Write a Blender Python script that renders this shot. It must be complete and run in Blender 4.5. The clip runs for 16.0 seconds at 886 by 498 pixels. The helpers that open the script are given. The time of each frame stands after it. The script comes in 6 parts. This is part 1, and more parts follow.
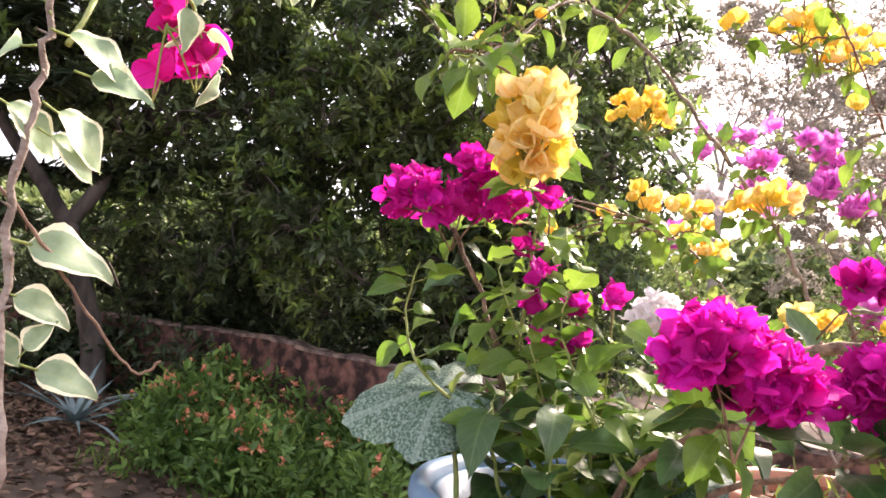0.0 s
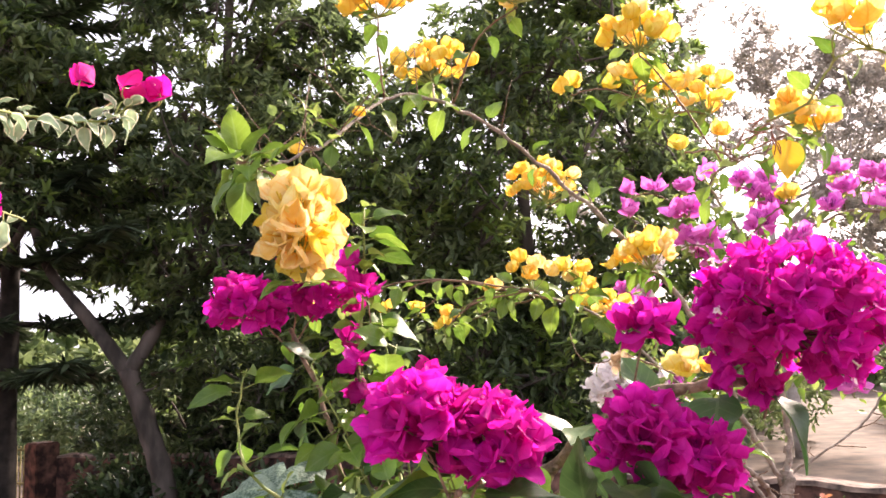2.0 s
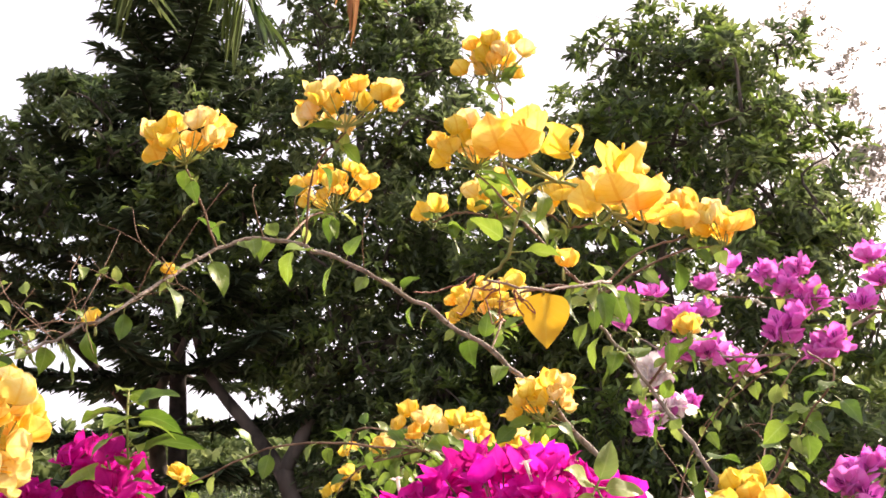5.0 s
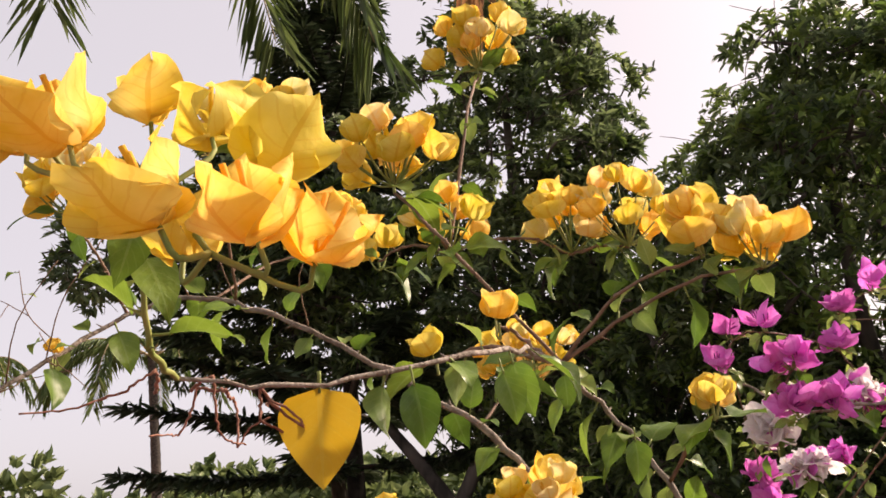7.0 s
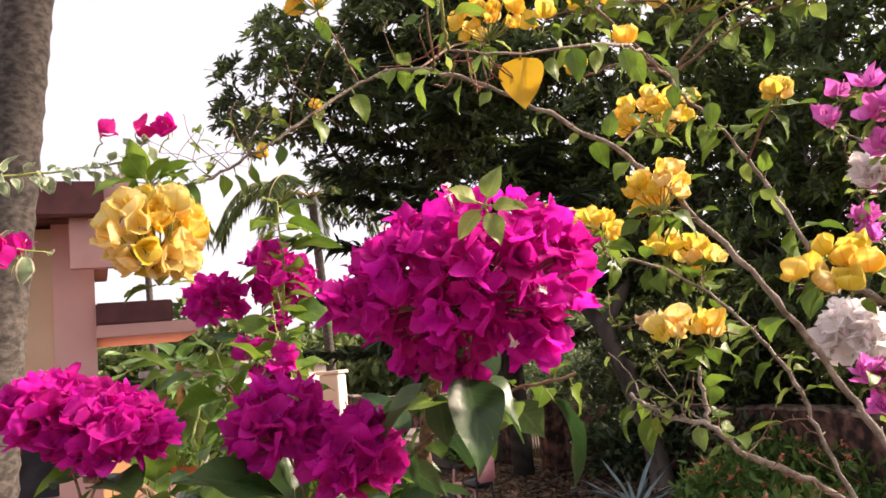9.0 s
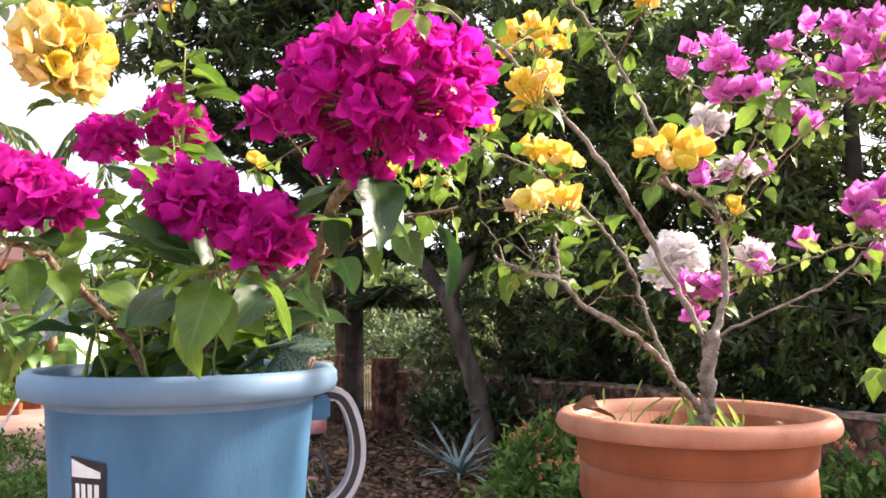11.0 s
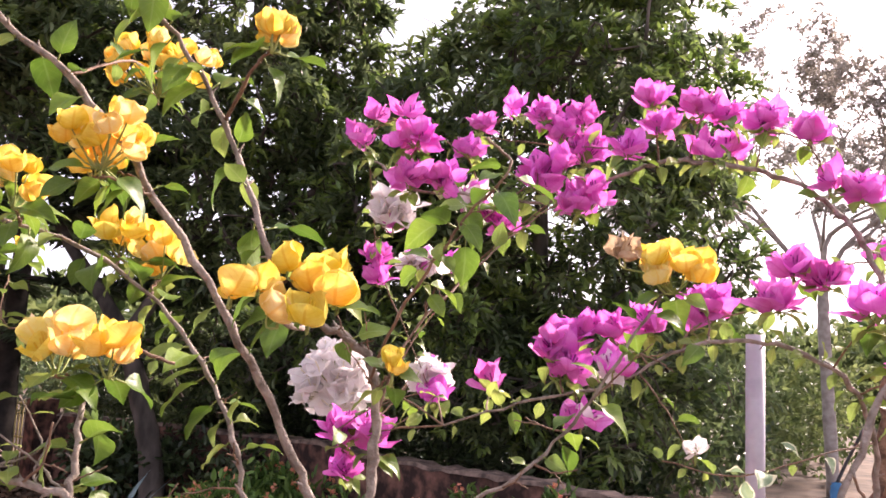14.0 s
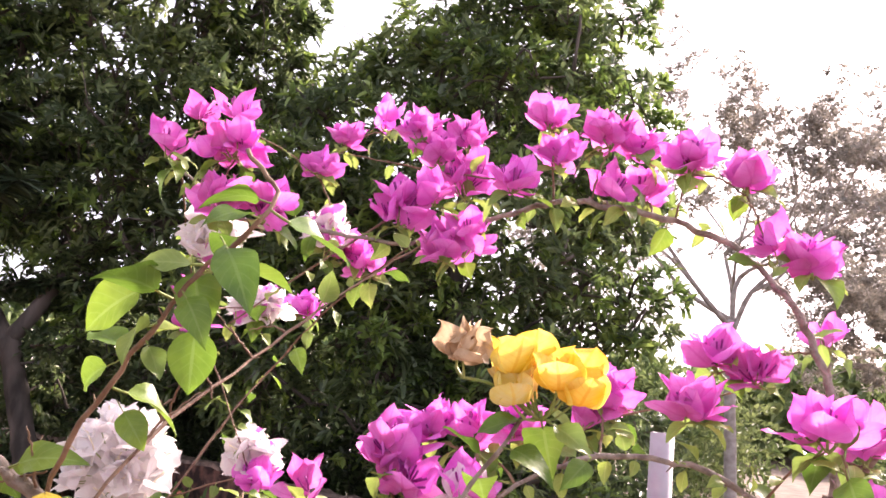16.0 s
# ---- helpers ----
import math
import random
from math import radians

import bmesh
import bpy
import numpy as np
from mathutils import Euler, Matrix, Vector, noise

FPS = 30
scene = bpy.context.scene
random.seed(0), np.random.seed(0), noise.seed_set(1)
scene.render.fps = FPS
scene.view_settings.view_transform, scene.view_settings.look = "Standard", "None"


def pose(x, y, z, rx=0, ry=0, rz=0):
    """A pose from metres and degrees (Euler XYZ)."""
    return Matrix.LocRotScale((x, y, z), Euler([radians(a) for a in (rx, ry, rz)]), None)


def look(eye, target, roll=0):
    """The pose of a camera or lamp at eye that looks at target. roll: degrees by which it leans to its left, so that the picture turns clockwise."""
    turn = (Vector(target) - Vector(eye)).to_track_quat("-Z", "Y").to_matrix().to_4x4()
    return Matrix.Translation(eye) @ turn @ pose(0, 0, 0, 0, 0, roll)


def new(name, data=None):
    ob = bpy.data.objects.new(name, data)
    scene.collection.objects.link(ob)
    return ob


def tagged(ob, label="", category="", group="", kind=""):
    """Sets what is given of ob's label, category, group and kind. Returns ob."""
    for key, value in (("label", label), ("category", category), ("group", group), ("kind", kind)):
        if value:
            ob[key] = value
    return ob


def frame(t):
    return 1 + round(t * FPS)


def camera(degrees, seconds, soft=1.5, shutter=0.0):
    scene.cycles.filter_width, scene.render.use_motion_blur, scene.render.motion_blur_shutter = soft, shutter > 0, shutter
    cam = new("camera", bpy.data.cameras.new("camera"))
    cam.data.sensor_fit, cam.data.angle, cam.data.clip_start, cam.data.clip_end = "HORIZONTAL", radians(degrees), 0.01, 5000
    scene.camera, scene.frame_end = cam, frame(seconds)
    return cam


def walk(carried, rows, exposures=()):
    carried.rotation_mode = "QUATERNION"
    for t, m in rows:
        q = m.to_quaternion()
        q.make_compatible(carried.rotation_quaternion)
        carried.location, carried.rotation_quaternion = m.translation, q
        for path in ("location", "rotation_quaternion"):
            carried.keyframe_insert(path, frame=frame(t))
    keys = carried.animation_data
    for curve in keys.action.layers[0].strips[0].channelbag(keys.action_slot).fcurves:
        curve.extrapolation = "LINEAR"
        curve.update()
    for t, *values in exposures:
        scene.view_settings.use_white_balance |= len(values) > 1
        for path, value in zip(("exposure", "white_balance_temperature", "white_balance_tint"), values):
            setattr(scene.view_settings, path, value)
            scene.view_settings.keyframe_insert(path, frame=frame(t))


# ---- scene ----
cam = camera(57.0, 16.0, soft=1.65)
PATH = [
    (0, (-0.82, -1.413, 1.591), (-0.708, 0.583, 1.648), 6.1),
    (0.5, (-0.76, -1.38, 1.563), (-0.462, 0.593, 1.703), 4.7),
    (1, (-0.688, -1.383, 1.552), (-0.364, 0.58, 1.756), 2.2),
    (1.5, (-0.604, -1.406, 1.559), (-0.464, 0.575, 1.799), -0.9),
    (2, (-0.514, -1.438, 1.592), (-0.564, 0.541, 1.876), -2.6),
    (2.5, (-0.451, -1.45, 1.591), (-0.574, 0.525, 1.877), -2.9),
    (3, (-0.374, -1.404, 1.572), (-0.529, 0.571, 1.847), -2.8),
    (3.5, (-0.28, -1.367, 1.572), (-0.47, 0.604, 1.853), -2.3),
    (4, (-0.204, -1.322, 1.608), (-0.503, 0.625, 1.951), -3.0),
    (4.5, (-0.163, -1.293, 1.67), (-0.549, 0.617, 2.121), -4.5),
    (4.7, (-0.13, -1.266, 1.681), (-0.531, 0.634, 2.157), -4.6),
    (6.8, (0.069, -0.886, 1.774), (-0.692, 0.861, 2.38), -5.7),
    (7, (0.074, -0.872, 1.764), (-0.737, 0.854, 2.367), -5.8),
    (7.5, (0.128, -0.922, 1.74), (-0.83, 0.747, 2.287), -5.8),
    (8, (0.17, -1.007, 1.699), (-0.919, 0.613, 2.134), -6.0),
    (8.5, (0.185, -1.088, 1.636), (-0.986, 0.504, 1.939), -5.7),
    (8.7, (0.196, -1.116, 1.61), (-0.991, 0.471, 1.881), -5.5),
    (10.8, (0.184, -1.3, 1.416), (-0.781, 0.444, 1.574), -0.5),
    (11, (0.194, -1.268, 1.414), (-0.68, 0.524, 1.578), -0.3),
    (11.5, (0.216, -1.161, 1.431), (-0.45, 0.716, 1.608), 0.3),
    (12, (0.219, -1.085, 1.464), (-0.278, 0.838, 1.696), 1.4),
    (12.5, (0.216, -1.027, 1.493), (-0.169, 0.916, 1.771), 1.8),
    (13, (0.221, -0.967, 1.519), (-0.08, 0.99, 1.806), 2.5),
    (13.5, (0.213, -0.898, 1.534), (-0.039, 1.066, 1.817), 3.1),
    (14, (0.181, -0.812, 1.575), (-0.017, 1.159, 1.851), 3.1),
    (14.5, (0.2, -0.752, 1.597), (0.035, 1.222, 1.876), 3.4),
    (15, (0.268, -0.673, 1.623), (0.123, 1.3, 1.917), 4.8),
    (15.5, (0.296, -0.578, 1.653), (0.161, 1.393, 1.962), 5.8),
    (16, (0.266, -0.495, 1.671), (0.253, 1.477, 2.007), 5.9),
]
walk(cam, [(t, look(eye, target, roll)) for t, eye, target, roll in PATH],
     [(0, 2.82, 7050, 24), (4, 2.55, 7250, 25), (4.7, 2.45, 7350, 25), (6.8, 1.48, 7800, 23), (7.5, 1.55, 7800, 23), (8.7, 1.88, 7700, 24), (10.8, 2.62, 6950, 17), (12.1, 2.85, 7050, 25), (13, 2.42, 6950, 31), (14.5, 2.38, 6950, 31), (15.5, 2.6, 6950, 30), (16, 2.68, 6950, 30)])

# ---- light ----
SUN_HEADING, SUN_HEIGHT = radians(42), radians(34)
world = bpy.data.worlds.new("sky")
scene.world = world
world.use_nodes = True
wn = world.node_tree
sky = wn.nodes.new("ShaderNodeTexSky")
sky.sky_type, sky.sun_disc = "NISHITA", False
sky.sun_elevation, sky.sun_rotation = SUN_HEIGHT, SUN_HEADING
sky.air_density, sky.dust_density, sky.ozone_density = 0.6, 4.5, 0.3
haze = wn.nodes.new("ShaderNodeHueSaturation")
haze.inputs["Saturation"].default_value = 0.75
wn.links.new(sky.outputs[0], haze.inputs["Color"])
veil = wn.nodes.new("ShaderNodeMix")  # even high haze before the clear sky
veil.data_type = "RGBA"
veil.inputs[0].default_value, veil.inputs[7].default_value = 0.80, (1.62, 1.79, 2.07, 1)
wn.links.new(haze.outputs[0], veil.inputs[6])
wn.links.new(veil.outputs[2], wn.nodes["Background"].inputs[0])
wn.nodes["Background"].inputs[1].default_value = 0.15
sun = new("sun", bpy.data.lights.new("sun", "SUN"))
sun.data.energy, sun.data.angle, sun.data.color = 2.6, radians(6), (1.0, 0.93, 0.82)
away = Vector((math.sin(SUN_HEADING) * math.cos(SUN_HEIGHT), math.cos(SUN_HEADING) * math.cos(SUN_HEIGHT), math.sin(SUN_HEIGHT)))
sun.matrix_basis = look(away * 30, (0, 0, 0))

# ---- materials ----


def material(name, colours, rough=0.6, scale=20.0, detail=(0.35, 0.65), bump=0.0, bump_scale=80.0, thin=0.0, vary="", vary_amount=0.25, metal=0.0, veins=None, edge=None, gloss=0.4, stretch=1.0, throat=None):
    """Noise between two colours, a second finer noise, bump, an optional see-through share (thin),
    a per-object or per-island change of brightness, and leaf veins or a pale margin on the UV map."""
    mat = bpy.data.materials.new(name)
    mat.use_nodes = True
    nt = mat.node_tree
    N, L = nt.nodes, nt.links
    bsdf, out = N["Principled BSDF"], N["Material Output"]
    coord = N.new("ShaderNodeTexCoord")
    big = N.new("ShaderNodeTexNoise")
    big.inputs["Scale"].default_value, big.inputs["Detail"].default_value = scale, 6
    spread_out = N.new("ShaderNodeMapping")
    spread_out.inputs["Scale"].default_value = (1, 1, stretch)
    L.new(coord.outputs["Object"], spread_out.inputs["Vector"])
    L.new(spread_out.outputs[0], big.inputs["Vector"])
    ramp = N.new("ShaderNodeValToRGB")
    ramp.color_ramp.elements[0].position, ramp.color_ramp.elements[1].position = detail
    ramp.color_ramp.elements[0].color, ramp.color_ramp.elements[1].color = (*colours[0], 1), (*colours[1], 1)
    L.new(big.outputs["Fac"], ramp.inputs["Fac"])
    colour = ramp.outputs["Color"]

    def mixed(first, second, factor, kind="MIX"):
        m = N.new("ShaderNodeMix")
        m.data_type, m.blend_type = "RGBA", kind
        for socket, value in ((m.inputs[6], first), (m.inputs[7], second), (m.inputs[0], factor)):
            if isinstance(value, (tuple, float, int)):
                socket.default_value = (*value, 1) if isinstance(value, tuple) else value
            else:
                L.new(value, socket)
        return m.outputs[2]

    def maths(kind, a, b=0.0):
        m = N.new("ShaderNodeMath")
        m.operation = kind
        for socket, value in ((m.inputs[0], a), (m.inputs[1], b)):
            if isinstance(value, (float, int)):
                socket.default_value = value
            else:
                L.new(value, socket)
        return m.outputs[0]

    fine = N.new("ShaderNodeTexNoise")
    fine.inputs["Scale"].default_value, fine.inputs["Detail"].default_value = bump_scale, 4
    L.new(spread_out.outputs[0], fine.inputs["Vector"])
    colour = mixed(colour, maths("MULTIPLY_ADD", fine.outputs["Fac"], 0.5), 0.22, "MULTIPLY") if bump else colour
    height = fine.outputs["Fac"]
    if veins or edge or throat:
        uv = N.new("ShaderNodeSeparateXYZ")
        L.new(coord.outputs["UV"], uv.inputs[0])
        across = maths("ABSOLUTE", maths("SUBTRACT", uv.outputs[0], 0.5))
        if veins:
            rib = maths("LESS_THAN", across, 0.035)
            wave = maths("SINE", maths("MULTIPLY", maths("SUBTRACT", uv.outputs[1], maths("MULTIPLY", across, 0.55)), 42.0))
            side = maths("MULTIPLY", maths("GREATER_THAN", wave, 0.9), 0.45)
            lines = maths("MAXIMUM", rib, side)
            colour = mixed(colour, veins, maths("MULTIPLY", lines, 0.45))
            height = maths("ADD", maths("MULTIPLY", fine.outputs["Fac"], 0.4), maths("MULTIPLY", lines, -0.5))
        if throat:
            fade = maths("MULTIPLY", maths("MAXIMUM", maths("SUBTRACT", 0.6, maths("ADD", uv.outputs[1], across)), 0.0), 1.1)
            colour = mixed(colour, throat, fade)
        if edge:
            limit = maths("ADD", across, maths("MULTIPLY", big.outputs["Fac"], 0.3))
            colour = mixed(colour, edge, maths("GREATER_THAN", limit, 0.53))
    if vary:
        chance = (N.new("ShaderNodeObjectInfo").outputs["Random"] if vary == "object" else N.new("ShaderNodeNewGeometry").outputs["Random Per Island"])
        hsv = N.new("ShaderNodeHueSaturation")
        L.new(colour, hsv.inputs["Color"])
        L.new(maths("MULTIPLY_ADD", chance, 2 * vary_amount), hsv.inputs["Value"])
        hsv.inputs["Value"].links[0].from_node.inputs[2].default_value = 1 - vary_amount
        hue = maths("MULTIPLY_ADD", chance, -0.03)
        hue.node.inputs[2].default_value = 0.515
        L.new(hue, hsv.inputs["Hue"])
        colour = hsv.outputs["Color"]
    L.new(colour, bsdf.inputs["Base Color"])
    bsdf.inputs["Roughness"].default_value, bsdf.inputs["Metallic"].default_value = rough, metal
    bsdf.inputs["Specular IOR Level"].default_value = gloss
    if bump:
        b = N.new("ShaderNodeBump")
        b.inputs["Strength"].default_value, b.inputs["Distance"].default_value = bump, 0.004
        L.new(height, b.inputs["Height"])
        L.new(b.outputs["Normal"], bsdf.inputs["Normal"])
    if thin:
        glow = N.new("ShaderNodeBsdfTranslucent")
        L.new(colour, glow.inputs["Color"])
        share = N.new("ShaderNodeMixShader")
        share.inputs[0].default_value = thin
        L.new(bsdf.outputs[0], share.inputs[1])
        L.new(glow.outputs[0], share.inputs[2])
        L.new(share.outputs[0], out.inputs["Surface"])
    return mat


MAGENTA = material("magenta_bract", ((0.55, 0.008, 0.27), (0.77, 0.036, 0.45)), 0.65, 30, bump=0.35, bump_scale=160, thin=0.58, vary="object", vary_amount=0.22, veins=(0.50, 0.005, 0.27), gloss=0.15)
PURPLE = material("purple_bract", ((0.76, 0.13, 0.58), (0.89, 0.32, 0.77)), 0.65, 30, bump=0.35, bump_scale=160, thin=0.42, vary="object", vary_amount=0.15, veins=(0.68, 0.11, 0.50), gloss=0.15)
YELLOW = material("yellow_bract", ((0.88, 0.62, 0.060), (0.95, 0.79, 0.24)), 0.65, 38, bump=0.5, bump_scale=150, thin=0.46, vary="object", vary_amount=0.12, veins=(0.72, 0.36, 0.02), gloss=0.2, throat=(0.84, 0.48, 0.025))
YELLOW_PALE = material("pale_yellow_bract", ((0.89, 0.70, 0.20), (0.94, 0.83, 0.48)), 0.65, 45, bump=0.5, bump_scale=150, thin=0.46, vary="object", vary_amount=0.08, veins=(0.85, 0.52, 0.08), gloss=0.2, throat=(0.86, 0.52, 0.04))
WHITE = material("white_bract", ((0.88, 0.84, 0.84), (0.92, 0.90, 0.88)), 0.65, 30, bump=0.35, bump_scale=160, thin=0.55, vary="object", vary_amount=0.06, veins=(0.75, 0.62, 0.66), gloss=0.2)
BLUSH = material("white_and_purple_bract", ((0.84, 0.78, 0.78), (0.70, 0.16, 0.55)), 0.65, 45, (0.47, 0.53), bump=0.35, bump_scale=160, thin=0.45, vary="object", vary_amount=0.08, gloss=0.2)
RED = material("crimson_bract", ((0.64, 0.008, 0.23), (0.76, 0.03, 0.34)), 0.65, 30, bump=0.35, bump_scale=160, thin=0.42, vary="object", vary_amount=0.15, veins=(0.45, 0.005, 0.12), gloss=0.15)
WITHERED = material("withered_bract", ((0.48, 0.33, 0.20), (0.66, 0.51, 0.34)), 0.8, 60, bump=0.8, bump_scale=140, thin=0.3)
STAMEN = material("flower_tube", ((0.75, 0.62, 0.42), (0.86, 0.82, 0.66)), 0.6, 40)
TUBE_DARK = material("purple_flower_tube", ((0.22, 0.015, 0.17), (0.34, 0.03, 0.25)), 0.6, 40)
LEAF = material("green_leaf", ((0.095, 0.185, 0.020), (0.185, 0.31, 0.04)), 0.42, 22, bump=0.5, bump_scale=110, thin=0.45, vary="object", vary_amount=0.3, veins=(0.20, 0.31, 0.09), gloss=0.5)
LEAF_DARK = material("dark_green_leaf", ((0.028, 0.075, 0.020), (0.055, 0.125, 0.032)), 0.40, 18, bump=0.5, bump_scale=90, thin=0.28, vary="object", vary_amount=0.3, veins=(0.10, 0.18, 0.06), gloss=0.5)
LEAF_YOUNG = material("young_leaf", ((0.20, 0.30, 0.06), (0.30, 0.38, 0.10)), 0.45, 22, bump=0.4, bump_scale=110, thin=0.45, vary="object", vary_amount=0.25, veins=(0.34, 0.42, 0.14), gloss=0.4)
LEAF_YELLOW = material("yellowed_leaf", ((0.66, 0.40, 0.02), (0.72, 0.50, 0.05)), 0.5, 12, bump=0.5, bump_scale=110, thin=0.4, veins=(0.62, 0.44, 0.06))
LEAF_VARIEGATED = material("variegated_leaf", ((0.19, 0.30, 0.16), (0.34, 0.45, 0.28)), 0.45, 40, bump=0.4, bump_scale=110, thin=0.36, vary="object", vary_amount=0.15, veins=(0.30, 0.38, 0.18), edge=(0.76, 0.76, 0.52))
LEAF_MOTTLED = material("mottled_gourd_leaf", ((0.050, 0.11, 0.068), (0.25, 0.35, 0.29)), 0.6, 260, (0.42, 0.66), bump=0.8, bump_scale=260, thin=0.2, veins=(0.27, 0.36, 0.30))
DRY_LEAF = material("dry_leaf", ((0.12, 0.05, 0.025), (0.26, 0.13, 0.07)), 0.8, 30, bump=0.6, bump_scale=120)
LITTER = material("fallen_leaf_litter", ((0.055, 0.032, 0.020), (0.20, 0.125, 0.078)), 0.8, 5, vary="island", vary_amount=0.5)
BARK = material("bougainvillea_bark", ((0.15, 0.115, 0.088), (0.36, 0.30, 0.25)), 0.8, 60, bump=0.9, bump_scale=220)
BARK_DARK = material("dark_stem_bark", ((0.10, 0.06, 0.04), (0.34, 0.225, 0.15)), 0.85, 70, bump=1.0, bump_scale=200)
TWIG = material("reddish_twig", ((0.13, 0.07, 0.042), (0.25, 0.155, 0.10)), 0.7, 60, bump=0.5, bump_scale=200)
TWIG_RED = material("red_brown_twig", ((0.20, 0.075, 0.045), (0.33, 0.15, 0.10)), 0.7, 60, bump=0.5, bump_scale=200)
STALK = material("green_stalk", ((0.16, 0.22, 0.05), (0.28, 0.30, 0.09)), 0.6, 40)
BLUE = material("blue_plastic", ((0.030, 0.115, 0.215), (0.072, 0.20, 0.335)), 0.5, 13, (0.3, 0.7), bump=0.12, bump_scale=260, stretch=0.45)
RIM_BLUE = material("sun_bleached_blue_plastic", ((0.11, 0.205, 0.315), (0.17, 0.285, 0.40)), 0.55, 12, bump=0.05, bump_scale=260)
BLACK = material("black_rubber", ((0.012, 0.012, 0.014), (0.03, 0.03, 0.033)), 0.5, 30, bump=0.2)
WHITE_PAINT = material("white_label_print", ((0.70, 0.70, 0.70), (0.80, 0.80, 0.80)), 0.5, 60)
TERRACOTTA = material("terracotta_plastic", ((0.21, 0.052, 0.017), (0.31, 0.088, 0.031)), 0.55, 18, (0.3, 0.7), bump=0.2, bump_scale=260, stretch=0.25)
RIM_TERRACOTTA = material("faded_terracotta_rim", ((0.36, 0.135, 0.075), (0.48, 0.205, 0.125)), 0.6, 24, bump=0.25, bump_scale=260)
PALE_RIM = material("pale_pot_rim", ((0.27, 0.235, 0.225), (0.38, 0.335, 0.32)), 0.65, 16, bump=0.2, bump_scale=200)
SOIL = material("potting_soil", ((0.035, 0.022, 0.014), (0.11, 0.07, 0.045)), 0.95, 60, bump=1.0, bump_scale=140)
PIPE = material("grey_plastic_pipe", ((0.40, 0.38, 0.42), (0.52, 0.50, 0.54)), 0.5, 20, bump=0.1)
GREEN_TIE = material("green_string", ((0.02, 0.16, 0.09), (0.04, 0.24, 0.13)), 0.7, 60)
BLUE_TIE = material("blue_cloth_tie", ((0.03, 0.14, 0.30), (0.05, 0.22, 0.42)), 0.8, 60)
PLASTER = material("weathered_ledge_plaster", ((0.30, 0.28, 0.25), (0.44, 0.41, 0.37)), 0.9, 6, bump=0.6, bump_scale=90)
DIRT = material("dry_earth", ((0.050, 0.034, 0.024), (0.155, 0.105, 0.072)), 0.95, 2.4, bump=1.0, bump_scale=26)
GRASS = material("grass_blade", ((0.06, 0.13, 0.02), (0.15, 0.23, 0.05)), 0.6, 3, thin=0.3, vary="island", vary_amount=0.4)
PAVING = material("pink_paving", ((0.20, 0.125, 0.105), (0.33, 0.22, 0.19)), 0.85, 1.1, bump=0.6, bump_scale=40)
LATERITE = material("laterite_stone", ((0.034, 0.018, 0.015), (0.28, 0.135, 0.10)), 0.95, 7, (0.42, 0.72), bump=1.0, bump_scale=16)
# rough brown wall top, its colour raised to carry the sunlight on it
COPING = material("sunlit_wall_top", ((0.06, 0.042, 0.035), (0.30, 0.21, 0.165)), 0.95, 9, bump=1.0, bump_scale=40)
TREE_BARK = material("grey_tree_bark", ((0.042, 0.035, 0.029), (0.150, 0.122, 0.104)), 0.95, 5, (0.36, 0.66), bump=0.6, bump_scale=24, stretch=0.4)
PINE_BARK = material("dark_pine_bark", ((0.016, 0.013, 0.011), (0.045, 0.036, 0.03)), 0.95, 9, bump=1.0, bump_scale=40)
# pale grey twig bark; on the trees beyond the wall its paleness is painted haze
PALE_BARK = material("pale_dry_and_hazed_bark", ((0.30, 0.26, 0.235), (0.47, 0.425, 0.39)), 0.95, 9, bump=1.0, bump_scale=40)
PALM_BARK = material("ringed_palm_bark", ((0.035, 0.030, 0.026), (0.115, 0.098, 0.085)), 0.95, 22, (0.36, 0.66), bump=1.0, bump_scale=60, stretch=1.6)
FOLIAGE = material("broadleaf_foliage", ((0.072, 0.112, 0.050), (0.155, 0.205, 0.085)), 0.36, 0.9, thin=0.5, vary="island", vary_amount=0.5, gloss=0.5)
# lighter leaves: young tips, and painted sunlight on the tree over the wall
FOLIAGE_TIP = material("young_and_sunlit_foliage", ((0.12, 0.20, 0.045), (0.22, 0.31, 0.08)), 0.40, 0.9, thin=0.45, vary="island", vary_amount=0.35, gloss=0.5)
# creeper and shrub leaves, darkened for the deep shade under the trees
FOLIAGE_SHADE = material("shade_darkened_creeper_foliage", ((0.030, 0.055, 0.022), (0.070, 0.105, 0.042)), 0.4, 0.9, thin=0.3, vary="island", vary_amount=0.45, gloss=0.5)
FOLIAGE_PINE = material("pine_foliage", ((0.030, 0.050, 0.024), (0.060, 0.090, 0.040)), 0.6, 0.9, thin=0.15, vary="island", vary_amount=0.4)
# leaves of the trees beyond the wall, haze mixed into their colour
FOLIAGE_DRY_HAZED = material("sparse_dry_hazed_foliage", ((0.27, 0.25, 0.215), (0.40, 0.37, 0.32)), 0.6, 0.9, thin=0.35, vary="island", vary_amount=0.3)
FOLIAGE_PALE = material("pale_shrub_foliage", ((0.10, 0.15, 0.05), (0.20, 0.25, 0.10)), 0.6, 0.7, thin=0.35, vary="island", vary_amount=0.35)
FOLIAGE_BED = material("lantana_foliage", ((0.055, 0.125, 0.024), (0.155, 0.27, 0.06)), 0.5, 2.0, thin=0.4, vary="island", vary_amount=0.4)
FLORET = material("salmon_floret", ((0.62, 0.20, 0.11), (0.70, 0.33, 0.19)), 0.6, 20, thin=0.3, vary="island", vary_amount=0.2)
AGAVE = material("blue_grey_agave", ((0.10, 0.16, 0.16), (0.20, 0.27, 0.27)), 0.5, 8, thin=0.1)
